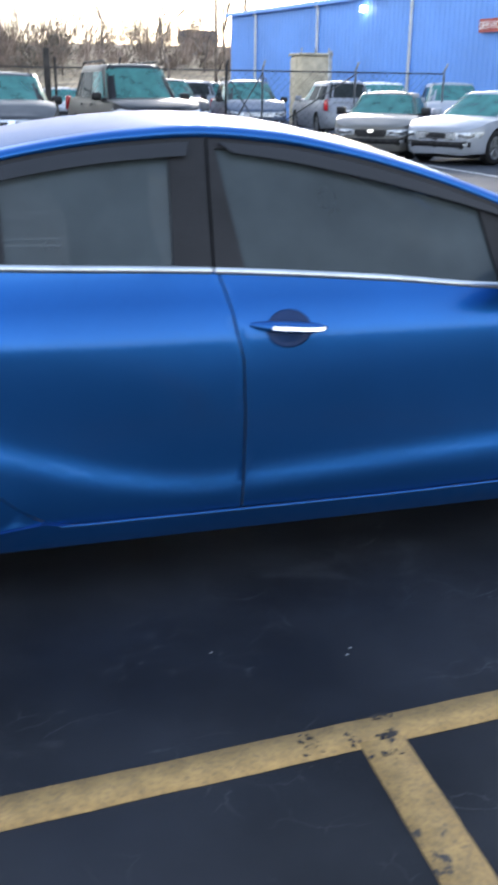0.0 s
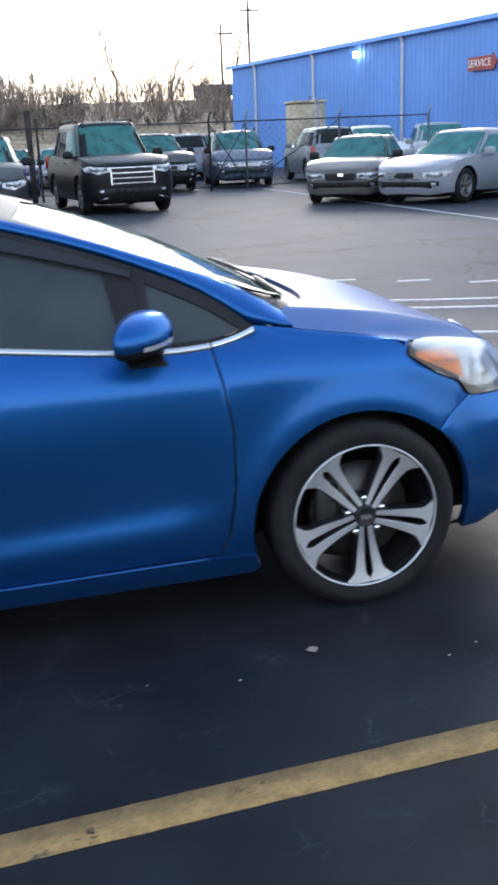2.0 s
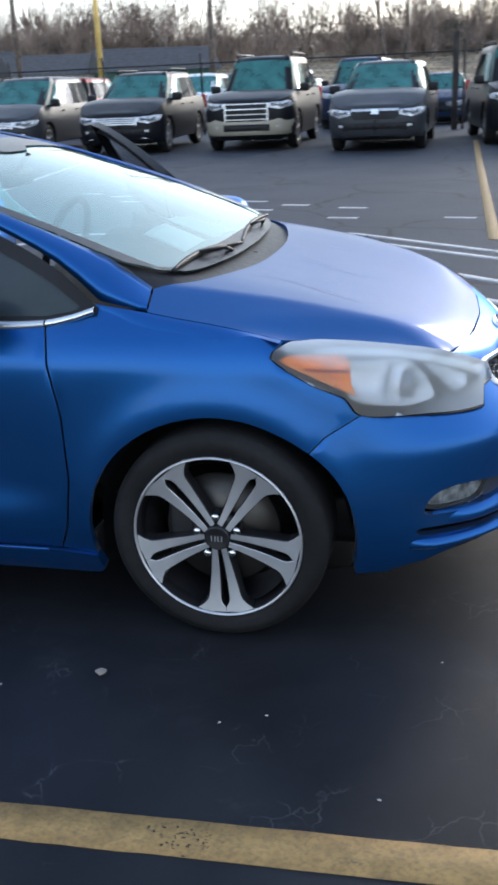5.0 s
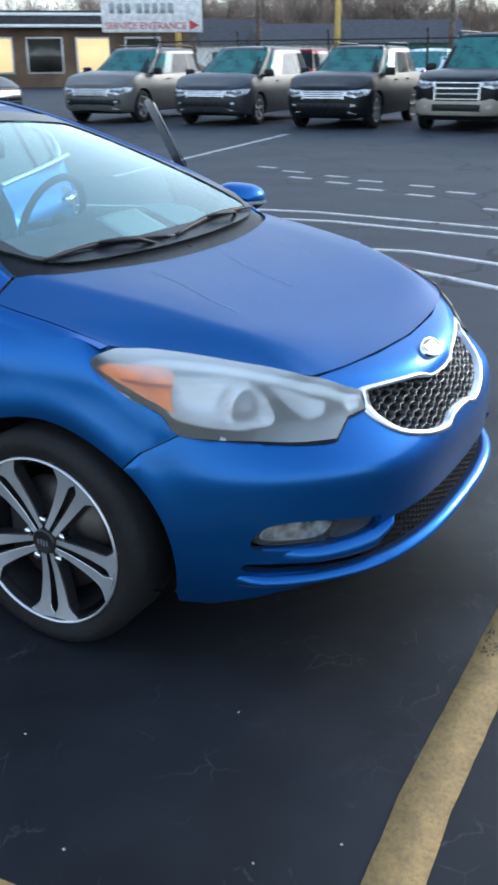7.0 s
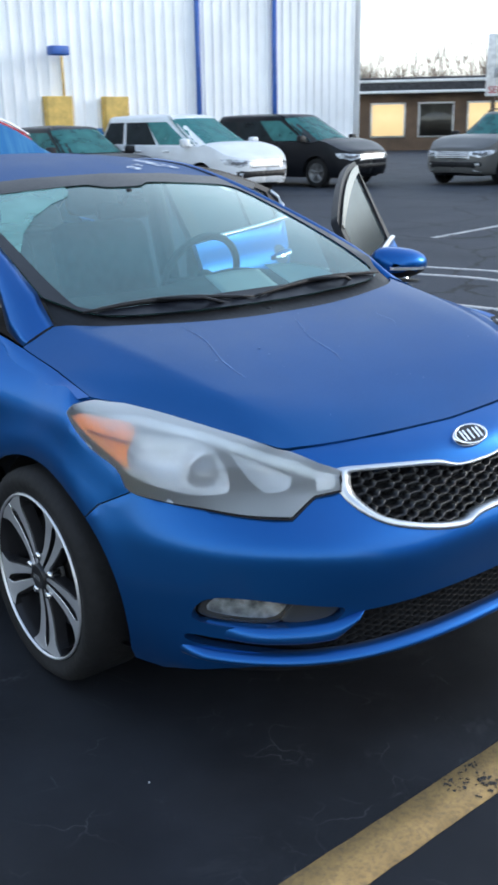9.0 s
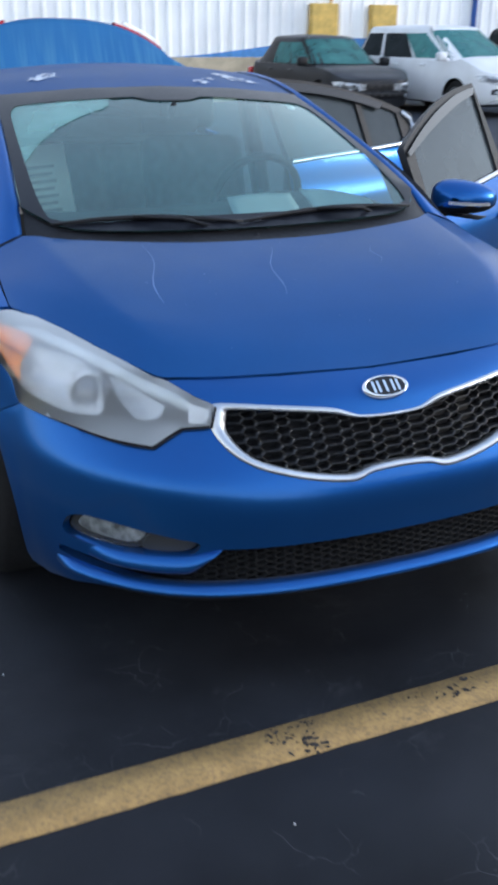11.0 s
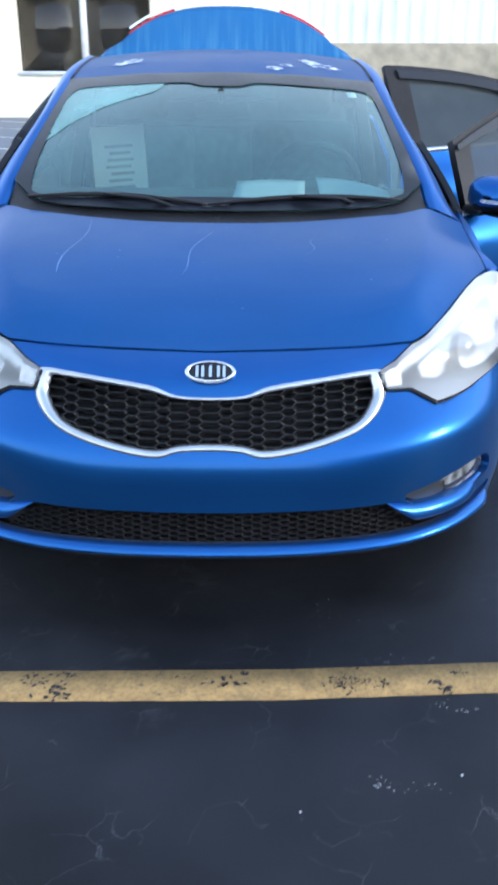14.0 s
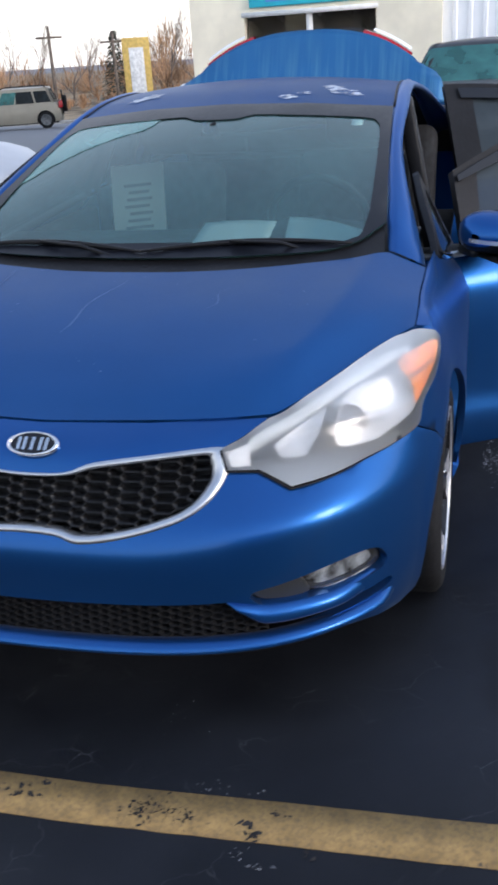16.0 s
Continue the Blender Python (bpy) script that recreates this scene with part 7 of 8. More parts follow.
    for fc in ("l", "R"):
        pane(fc, 0.32, 0.80, 0.06, 0.79, "side_window", -0.06, FARGLASS)
        pane(fc, -0.28, 0.27, 0.06, 0.79, "side_window", 0, PRIVACY if H > 1.6 else FARGLASS)
        if H > 1.6:
            pane(fc, -0.80, -0.34, 0.08, 0.79, "side_window", 0, PRIVACY)
    # face
    gz0, gz1 = (0.62, hood[0] - 0.06) if H > 1.6 else (0.5, hood[0] - 0.07)
    gw = 0.46 if grille != "small" else 0.34

    def front(y, z, d=0.0):
        a = s_end - xs - k * math.acos(min(1, abs(y) / (hw * prof(z))))
        return skin(math.copysign(max(a, 0.0005), y or 1), z) + Vector((d, 0, 0))

    def face_patch(pts, d, material, name, thick=0.02, label=""):
        bm = sheet([pts], lambda y, z: front(y, z), 0.08, out, thick, d)
        return part(name, bm, material, v, label)

    face_patch([(-gw, gz0 + 0.05), (-gw * 0.85, gz0), (gw * 0.85, gz0), (gw, gz0 + 0.05), (gw, gz1), (-gw, gz1)], 0.006, BLACK, "grille")
    if grille == "bars":
        for i in range(4):
            z = gz0 + 0.035 + (gz1 - gz0 - 0.06) * i / 3
            face_patch([(-gw, z - 0.011), (gw, z - 0.011), (gw, z + 0.011), (-gw, z + 0.011)], 0.022, SILVER, "grille_bar", 0.015)
        for s in (-1, 1):
            face_patch([(s * gw - 0.016, gz0), (s * gw + 0.016, gz0), (s * gw + 0.016, gz1), (s * gw - 0.016, gz1)], 0.022, SILVER, "grille_bar", 0.015)
    elif grille == "wing":
        z = gz1 - 0.03
        face_patch([(-gw, z), (gw, z), (gw, z + 0.045), (-gw, z + 0.045)], 0.022, SILVER, "grille_bar", 0.015)
        face_patch([(-0.07, z - 0.06), (0.07, z - 0.06), (0.07, z + 0.03), (-0.07, z + 0.03)], 0.03, CHROME, "emblem", 0.012)
    else:
        face_patch([(-0.06, gz1 - 0.06), (0.06, gz1 - 0.06), (0.06, gz1), (-0.06, gz1)], 0.02, CHROME, "emblem", 0.012)
    for s in (-1, 1):
        zz = gz1 - 0.13
        pts = [(s * (gw + 0.01), zz + 0.035), (s * (hw * 0.72), zz - 0.015), (s * (hw * 0.93), zz + 0.045), (s * (hw * 0.965), zz + 0.15), (s * (hw * 0.86), zz + 0.155), (s * (gw + 0.02), zz + 0.12)]
        lamp = face_patch(pts, 0.012, HEADGLASS, "headlight", 0.03, "clear headlight")
        if not far:
            core = [(s * (gw + 0.06), zz + 0.055), (s * hw * 0.74, zz + 0.02), (s * hw * 0.85, zz + 0.055), (s * hw * 0.85, zz + 0.115), (s * (gw + 0.08), zz + 0.105)]
            part("lamp_core", sheet([core], lambda y, z: front(y, z), 0.08, out, 0.004, 0.016), LAMPDARK, lamp, "dark inner lamp")
        zf = bot + 0.2
        face_patch([(s * 0.56, zf - 0.03), (s * 0.76, zf - 0.02), (s * 0.76, zf + 0.075), (s * 0.6, zf + 0.06)], 0.007, BLACK, "fog_pocket", 0.015)
        face_patch([(s * 0.63, zf), (s * 0.71, zf), (s * 0.71, zf + 0.045), (s * 0.63, zf + 0.045)], 0.012, HEADGLASS, "fog_lamp", 0.015)
        # mirror
        my = s * (hw * prof(belt) + 0.1)
        bm = box(cowl - 0.42, cowl - 0.28, my - 0.11, my + 0.11, belt - 0.02, belt + 0.15, 0.04, seg=2)
        box(cowl - 0.38, cowl - 0.32, my - s * 0.16 - 0.06, my - s * 0.16 + 0.06, belt - 0.02, belt + 0.03, 0.01, bm)
        part("wing_mirror", bm, P if color in ("white", "silver") else BLACK, v)
        # tail light
        yr = hw * 0.9
        bm = box(xr - 0.005, xr + 0.2, s * yr - 0.06, s * yr + 0.06, belt - 0.28, belt + (0.05 if H > 1.6 else -0.1), 0.03)
        part("tail_light", bm, RED, v)
        # door handles
        for hx in (cowl - 1.05, cowl - 2.0):
            part("door_handle", box(hx - 0.1, hx + 0.1, s * hw * 0.99 - 0.02, s * hw * 0.99 + 0.025, belt - 0.13, belt - 0.1, 0.01), P, v)
    z = bot + 0.13
    face_patch([(-0.62, z), (0.62, z), (0.7, z + 0.16), (-0.7, z + 0.16)], 0.006, BLACK, "lower_intake", 0.02)
    if lower:
        bm = sheet([[(-hw * 0.97, bot + 0.02), (hw * 0.97, bot + 0.02), (hw * 0.97, bot + 0.36), (0.7, bot + 0.38), (-0.7, bot + 0.38), (-hw * 0.97, bot + 0.36)]], lambda y, z: front(y, z), 0.08, out, 0.03, 0.012)
        part("bumper", bm, PAINTS[lower], v, "contrasting pale bumper")
        face_patch([(-0.5, bot + 0.14), (0.5, bot + 0.14), (0.5, bot + 0.27), (-0.5, bot + 0.27)], 0.03, BLACK, "bumper_intake", 0.02)
    if grille in ("bars", "small") and H > 1.6 and not lower:
        face_patch([(-0.75, bot + 0.05), (0.75, bot + 0.05), (0.6, bot + 0.09), (-0.6, bot + 0.09)], 0.015, SILVER, "skid_strip", 0.015)
    part("underbody", box(xr + 0.25, fo - 0.3, -hw * 0.72, hw * 0.72, bot - 0.06, bot + 0.35, 0.05), BLACK, v)
    part("number_plate", box(xr - 0.025, xr - 0.005, -0.15, 0.15, 0.7, 0.85), PAPER, v)
    for cx in (0, -wb):
        for s in (-1, 1):
            R = wr * 0.66
            bm = revolve([(R + 0.01, -0.2), (wr - 0.03, -0.21), (wr, -0.17), (wr, -0.03), (wr - 0.03, 0.0), (R + 0.01, 0.004), (R, -0.01)], 28)
            m = Matrix.Translation((cx, s * (hw * 0.965), wr)) @ Matrix.Rotation(0 if s > 0 else math.pi, 4, "Z")
            wheel = part("wheel", bm, RUBBER, v, "black tyre on an alloy wheel")
            wheel.matrix_basis = m
            bm = revolve([(R + 0.005, -0.02), (R, 0.0), (R - 0.025, -0.006), (R - 0.03, -0.05), (0.07, -0.055)], 28)
            for q in range(5):
                t = math.radians(90 + 72 * q)
                d1, d2 = Vector((math.cos(t), 0, math.sin(t))), Vector((-math.sin(t), 0, math.cos(t)))
                rows = [[d1 * r + d2 * ww + Vector((0, d, 0)) for ww, d in ((-w2, -0.04), (-w2 * 0.9, -0.012), (w2 * 0.9, -0.012), (w2, -0.04))] for r, w2 in ((0.02, 0.03), (R * 0.5, 0.028), (R - 0.015, 0.045))]
                grid_mesh(rows, bm=bm)
            face_out(bm, lambda p: Vector((0, 1, 0)))
            part("rim", bm, DULLALLOY, wheel)
            rows = [[Vector((cx + r * math.cos(t), s * y, wr + r * math.sin(t))) for t in [math.radians(-15 + 210 * i / 14) for i in range(15)]] for r, y in ((ar + 0.005, hw * 0.96), (ar + 0.005, hw * 0.7), (0.05, hw * 0.7))]
            part("wheel_arch_liner", grid_mesh(rows), RUBBER, v)
    if rack:
        for s in (-1, 1):
            y = s * (hw - roof_in - 0.06)
            part("roof_rail", tube([(roof0 - 0.2, y, H - 0.03), (roof0 - 0.35, y, H + 0.035), (roof1 + 0.35, y, H + 0.035), (roof1 + 0.2, y, H - 0.03)], 0.02, 8), BLACK, v)
    # seats seen through the glass
    for y in (-0.38, 0.38):
        part("seat_back", box(cowl - 1.25, cowl - 1.05, y - 0.24, y + 0.24, 0.6, belt + 0.28, 0.07), TRIM, v)
    return v


SUV = dict(L=4.95, W=1.96, H=1.74, wb=2.9, hood=(0.86, 1.14), belt=1.11, cowl=-0.3, roof0=-1.3, wr=0.375, roof_in=0.29)
BIGSUV = dict(L=5.25, W=2.02, H=1.97, wb=3.02, fo=0.95, hood=(1.05, 1.19), belt=1.19, cowl=-0.4, roof0=-1.2, roof_in=0.31, wr=0.4)
VAN = dict(L=5.1, W=1.98, H=1.74, wb=3.0, fo=0.98, hood=(0.84, 1.1), belt=1.07, cowl=-0.05, roof0=-1.25, roof_in=0.29, wr=0.345)
SEDAN = dict(L=4.6, W=1.8, H=1.44, wb=2.7, fo=0.9, hood=(0.72, 0.92), belt=0.94, cowl=-0.32, roof0=-1.15, roof1=-2.3, tail=-2.95, rear_drop=0.97, roof_in=0.28, wr=0.32)

# the row that faces the car across the drive
vehicle("beige-grey sport utility vehicle with chrome trim", "suv", (-13.25, 18.0), -86, "beige", rack=True, **SUV)
vehicle("charcoal-grey minivan parked nose out", "minivan", (-10.25, 18.35), -86, "grey", **VAN)
vehicle("black sport utility vehicle with a silver grille", "suv", (-7.3, 18.3), -87, "black", rack=True, **SUV)
vehicle("black large suv with a pale gold bumper", "suv", (-4.45, 18.7), -88, "black", lower="gold", rack=True, **BIGSUV)
vehicle("dark grey pickup-style suv with a winged chrome grille", "suv", (-1.55, 17.5), -90, "grey", grille="wing", **SUV)
vehicle("black large suv with three chrome grille bars", "suv", (1.5, 18.3), -83, "black", rack=True, **BIGSUV)
# beyond the chain-link fence
vehicle("black boxy suv behind the fence", "suv", (3.75, 26.6), -88, "black", **{**SUV, "W": 1.85})
vehicle("slate-blue minivan behind the chain-link fence", "minivan", (6.35, 27.4), -97, "slate", rack=True, **VAN)
vehicle("silver suv seen from behind by the fence", "suv", (9.7, 30.6), 86, "silver", far=True, **{**SUV, "L": 4.75, "W": 1.85})
# the right-hand row
vehicle("grey compact sedan parked at an angle", "sedan", (6.45, 17.4), -122, "beige", grille="small", **{**SEDAN, "W": 1.78})
vehicle("silver-blue saloon with a chrome grille", "sedan", (7.7, 15.9), -149, "silver", **{**SEDAN, "L": 5.0, "W": 1.9, "H": 1.48, "wb": 3.0, "wr": 0.35})
vehicle("white sedan at the end of the row", "sedan", (9.6, 13.9), -150, "white", grille="small", **SEDAN)
vehicle("white suv behind the angled row", "suv", (11.0, 27.2), -100, "white", far=True, **SUV)
vehicle("silver suv behind the angled row", "suv", (12.3, 25.2), -110, "silver", far=True, **SUV)
# by the white building
vehicle("charcoal hatchback parked by the white wall", "hatchback", (-15.6, 8.9), 2, "dark", **{**SEDAN, "L": 4.35, "H": 1.53, "roof0": -1.2, "roof1": -2.7, "tail": -3.35, "rear_drop": 1.0, "belt": 0.95, "cowl": -0.2})
vehicle("white minivan parked by the white wall", "minivan", (-14.7, 11.55), 6, "white", **VAN)
vehicle("black minivan with chrome bumper trim", "minivan", (-15.4, 15.5), 8, "black", **VAN)
vehicle("grey suv with a chrome grille parked behind the sedan", "suv", (-11.2, 0.42), -4, "grey", grille="bars", **{**SUV, "H": 1.7})
vehicle("pearl-silver sedan parked nose-in beside the blue sedan", "sedan", (-4.5, -3.55), 86, "pearl", grille="small", **SEDAN)
# far behind the car
vehicle("white suv on the far side of the lot", "suv", (-45.2, -15.9), -70, "white", far=True, **{**SUV, "L": 4.75})
rover = vehicle("pale gold square-built off-roader with a spare wheel", "off-roader", (-43.4, -24.6), -66, "gold", far=True, rack=True, **{**BIGSUV, "L": 4.85, "roof0": -0.75, "roof_in": 0.12})
spare = part("spare_wheel", shifted(revolve([(0.2, -0.1), (0.36, -0.11), (0.4, -0.08), (0.4, 0.08), (0.36, 0.11), (0.2, 0.1), (0.02, 0.08)], 24), Matrix.Translation((-4.02, 0.15, 1.1)) @ Matrix.Rotation(radians(90), 4, "Z")), RUBBER, rover, "black spare wheel on the back")
part("tailgate", box(-3.93, -3.88, -0.85, 0.85, 0.6, 1.75, 0.02), MATTBLACK, rover, "dark tailgate")
# parked ranks beyond the fence
ranks = [(-15.5, 28.5, -88, "dark", SUV), (-12.2, 29.5, 92, "red", SUV), (-9.0, 29.0, -85, "white", VAN), (-5.9, 28.0, -88, "white", SUV), (-3.2, 26.4, -90, "navy", BIGSUV), (-0.9, 27.5, -92, "navy", SEDAN),
         (1.0, 33.5, -90, "silver", SEDAN), (4.2, 36.5, 88, "red", SUV), (6.3, 38.0, 85, "silver", SUV), (8.6, 40.5, -95, "dark", SUV), (-3.6, 34.0, -90, "dark", SUV), (-6.6, 35.0, -90, "white", SEDAN), (-10.0, 36.0, -92, "grey", VAN), (-13.5, 36.5, -90, "silver", SUV)]
for x, y, h, c, kind in ranks:
    nm = {id(SUV): "suv", id(VAN): "minivan", id(SEDAN): "sedan", id(BIGSUV): "suv"}[id(kind)]
    vehicle(f"{ {'dark': 'charcoal', 'navy': 'dark blue'}.get(c, c) } {nm} parked in the rank beyond the fence", nm, (x, y), h, c, far=True, **kind)
# ---------------------------------------------------------------- fence, trees, distance
GALV = mat("galvanised_steel", (0.3, 0.31, 0.32), 0.5, 0.7, 0.15)
DARKPIPE = mat("dark_fence_pipe", (0.03, 0.032, 0.035), 0.6, 0.3, 0.2)
BARK = mat("bare_bark", (0.2, 0.16, 0.135), 0.9, 0, 0.3, 3.0)
TWIGS = mat("winter_twigs", (0.28, 0.215, 0.175), 0.95, 0, 0.35, 0.5)
# copy of TWIGS with the low sun's warmth put into its colour
SUNLITTWIGS = mat("sunlit_twigs", (0.42, 0.25, 0.14), 0.95, 0, 0.35, 0.5)
DRYGRASS = mat("dry_grass", (0.27, 0.2, 0.12), 0.95, 0, 0.3, 0.6, bump=0.4, bump_scale=20)
SPRUCE = mat("spruce_needles", (0.045, 0.05, 0.03), 0.9, 0, 0.4, 2.0)
SHINGLE = mat("dark_shingles", (0.06, 0.06, 0.065), 0.85, 0, 0.2)
SIDING = mat("pale_siding", (0.3, 0.3, 0.3), 0.7, 0, 0.1)
WOODPOLE = mat("weathered_pole", (0.16, 0.125, 0.1), 0.85, 0, 0.25)

fence = thing("chain_link_fence", "dark chain-link fence with braced posts and top rail", "fence")
FY = 25.2
posts = [-16.5, -13.5, -10.5, -7.5, -4.6, -1.7, 1.8, 4.9, 6.0, 8.9, 11.8]
for x in posts:
    part("post", tube([(x, FY, 0), (x, FY, 2.02), (x + 0.02, FY - 0.16, 2.22)], 0.032, 8), DARKPIPE if x < 5.5 else GALV, fence)
part("top_rail", tube([(-16.5, FY, 1.95), (11.8, FY, 1.95)], 0.022, 6), DARKPIPE, fence)
part("bottom_rail", tube([(-16.5, FY, 0.12), (11.8, FY, 0.12)], 0.014, 6), DARKPIPE, fence)
for x0, x1 in ((4.9, 6.0), (6.0, 4.9), (6.0, 8.9)):
    part("brace", tube([(x0, FY - 0.02, 0.15), (x1, FY - 0.02, 1.9)], 0.018, 6), DARKPIPE, fence)
bm = bmesh.new()
k = 0
x = -16.5
while x < 11.8:
    for d in (1, -1):
        a, b = Vector((x, FY, 0.1)), Vector((x + d * 1.85, FY, 1.95))
        if -16.5 <= b.x <= 11.8:
            n = Vector((0.004, 0, 0))
            bm.faces.new([bm.verts.new(p) for p in (a - n, a + n, b + n, b - n)])
    x += 0.22
tagged(part("mesh_wire", bm, DARKPIPE, fence, "thin woven wire"), kind="stuff")
post = thing("timber_post", "dark timber post beside the fence", "post")
TARRED = mat("tarred_timber", (0.035, 0.03, 0.027), 0.8, 0, 0.3)
part("shaft", box(-0.36, -0.2, 23.92, 24.08, 0, 2.4, 0.02), TARRED, post)
part("brace", box(-0.1, -0.03, 23.97, 24.03, 0, 2.2, 0.02), TARRED, post)
light_post = thing("light_pole", "galvanised post in front of the fence", "pole")
part("shaft", tube([(9.2, 28.3, 0), (9.2, 28.3, 2.6)], 0.06, 10), GALV, light_post)
part("cap", shifted(revolve([(0.07, 2.58), (0.07, 2.64), (0.001, 2.66)], 10, "z"), Matrix.Translation((9.2, 28.3, 0))), GALV, light_post)

# rising field of dry grass beyond the lot
def field_z(x, y):
    return -0.05 + 0.075 * max(0, y - 52) * smoothstep(52, 75, y) + 0.25 * noise.noise((x * 0.05, y * 0.05, 0))


bm = grid_mesh([[(x, y, field_z(x, y) if y > 52 else -0.1) for x in range(-160, 121, 10)] for y in (50, 55, 60, 70, 80, 95, 110, 130, 160)])
face_out(bm, lambda p: Vector((0, 0, 1)))
tagged(link_mesh("field", bm, DRYGRASS), "rising field of dry winter grass", "field", kind="structure")


def bare_tree(seed, height, spread=0.5):
    """Trunk and forking limbs, thinning to twigs."""
    rng = random.Random(seed)
    trunk, limbs = bmesh.new(), bmesh.new()

    def grow(p, d, length, r, depth, bm):
        pts = [p]
        for i in range(3):
            d = (d + Vector((rng.uniform(-0.16, 0.16), rng.uniform(-0.16, 0.16), rng.uniform(-0.02, 0.12)))).normalized()
            pts.append(pts[-1] + d * length / 3)
        tube(pts, lambda t: r * (1 - 0.45 * t), 6 if depth < 2 else 3, bm, caps=False)
        if depth >= 5:
            return
        for i in range(rng.choice((2, 3, 3)) if depth < 4 else 3):
            ax = Vector((rng.uniform(-1, 1), rng.uniform(-1, 1), rng.uniform(-0.1, 0.6))).normalized()
            grow(pts[rng.choice((2, 3, 3))], (d * (1 - spread * 0.55) + ax * spread).normalized(), length * rng.uniform(0.6, 0.8), r * 0.55, depth + 1, limbs)
    grow(Vector((0, 0, 0)), Vector((0, 0, 1)), height * 0.33, height * 0.018, 0, trunk)
    return trunk, limbs


def conifer(seed, height, width):
    rng = random.Random(seed)
    trunk = tube([(0, 0, 0), (0, 0, height)], lambda t: 0.02 * height * (1 - t) + 0.01, 6)
    crown = bmesh.new()
    for k in range(900):
        t = rng.random() ** 0.8
        z = height * (0.08 + 0.92 * t)
        r = width * ((1 - t) if height > 4 else math.sqrt(max(0, 1 - (2 * t - 0.8) ** 2 / 1.5))) * rng.uniform(0.35, 1.0) + 0.05
        a = rng.uniform(0, 6.283)
        c = Vector((r * math.cos(a), r * math.sin(a), z - 0.12 * r))
        s = height * 0.035 * rng.uniform(0.6, 1.4)
        u = Vector((math.cos(a), math.sin(a), -0.3)) * s
        w = Vector((-math.sin(a), math.cos(a), rng.uniform(-0.3, 0.3))) * s * 0.5
        crown.faces.new([crown.verts.new(p) for p in (c - w, c + w, c + u * 1.6)])
    return trunk, crown


def thicket(seed, length, height, count):
    """A band of winter scrub: rounded bushes of fine shoots, of many sizes, with gaps between."""
    rng = random.Random(seed)
    verts, faces = [], []
    while len(faces) < count:
        bx, by = rng.uniform(-length / 2, length / 2), rng.uniform(-3, 3)
        h = height * rng.choice((0.35, 0.45, 0.55, 0.7, 1.0)) * rng.uniform(0.8, 1.1)
        w = h * rng.uniform(0.3, 0.55)
        for k in range(int(60 + 50 * h / height)):
            a, t = rng.uniform(0, 6.283), rng.random() ** 0.6
            b = rng.uniform(0.1, 1.5)
            d = Vector((math.cos(a) * math.cos(b) * w, math.sin(a) * math.cos(b) * w, math.sin(b) * h * 0.55))
            p = Vector((bx, by, h * 0.42)) + d * t * rng.uniform(0.75, 1.05) - Vector((0, 0, 0.4 * h * (1 - t) * rng.random()))
            n = Vector((rng.uniform(-1, 1), rng.uniform(-1, 1), 0)).normalized() * rng.uniform(0.018, 0.055)
            q = p + (d.normalized() + Vector((rng.uniform(-0.5, 0.5), rng.uniform(-0.5, 0.5), rng.uniform(0.1, 0.9)))) * h * rng.uniform(0.12, 0.3)
            i = len(verts)
            verts += [p - n, p + n, q]
            faces.append((i, i + 1, i + 2))
    me = bpy.data.meshes.new("tmp")
    me.from_pydata(verts, [], faces)
    bm = bmesh.new()
    bm.from_mesh(me)
    bpy.data.meshes.remove(me)
    return bm


def at_bearing(x, y, az, d):
    return x + d * math.cos(radians(az)), y + d * math.sin(radians(az))


kinds = []
for seed, h, s in ((1, 9, 0.5), (2, 11, 0.42), (5, 8, 0.6), (9, 10, 0.5)):
    trunk, limbs = bare_tree(seed, h, s)
    tree = thing("tree", "bare grey-brown winter tree", "tree", "bare trees along the field")
    part("trunk", trunk, BARK, tree)
    part("crown", limbs, BARK, tree, "leafless branches")
    kinds.append(tree)
rng = random.Random(11)
spots = []
for az in (75.2, 76.6, 78.2, 79.7, 80.6, 84.0, 88.0, 90.5, 92.5, 94.8, 96.5, 99.0, 101.5, 104.0, 107.0, 111.0, 115.0, 119.0, 123.0):
    x, y = at_bearing(-1, -3, az + rng.uniform(-0.5, 0.5), rng.uniform(80, 112))
    spots.append((x, y, field_z(x, y) - 0.1 if y > 52 else 0, rng.uniform(0.75, 1.15)))
for az in (-150.5, -152.5, -154.3, -155.6, -156.8, -160.4, -161.6, -162.6, -164):
    x, y = at_bearing(2.6, 0.8, az + rng.uniform(-0.3, 0.3), rng.uniform(78, 100))
    spots.append((x, y, -2.2, rng.uniform(0.55, 0.8)))
for i, (x, y, z, s) in enumerate(spots):
    m = pose(x, y, z, 0, 0, rng.uniform(0, 360))
    if i < 4:
        kinds[i].matrix_basis = m @ Matrix.Scale(s, 4)
    else:
        t = copy_thing(kinds[i % 4], m)
        t.scale = (s, s, s)
for az, d, h, w, z in ((-158.3, 68, 5.4, 1.5, -2.1), (91.6, 78, 3.2, 1.6, 1.9), (88.4, 80, 2.6, 1.8, 2.0), (86.4, 84, 3.4, 2.0, 2.3)):
    trunk, crown = conifer(int(d), h, w)
    t = thing("conifer", "dark evergreen at the edge of the lot", "tree", "evergreens along the field")
    t.matrix_world = pose(*at_bearing(0, 0, az, d), z)
    part("trunk", trunk, BARK, t)
    tagged(part("crown", crown, SPRUCE, t, "dark needles"), kind="stuff")
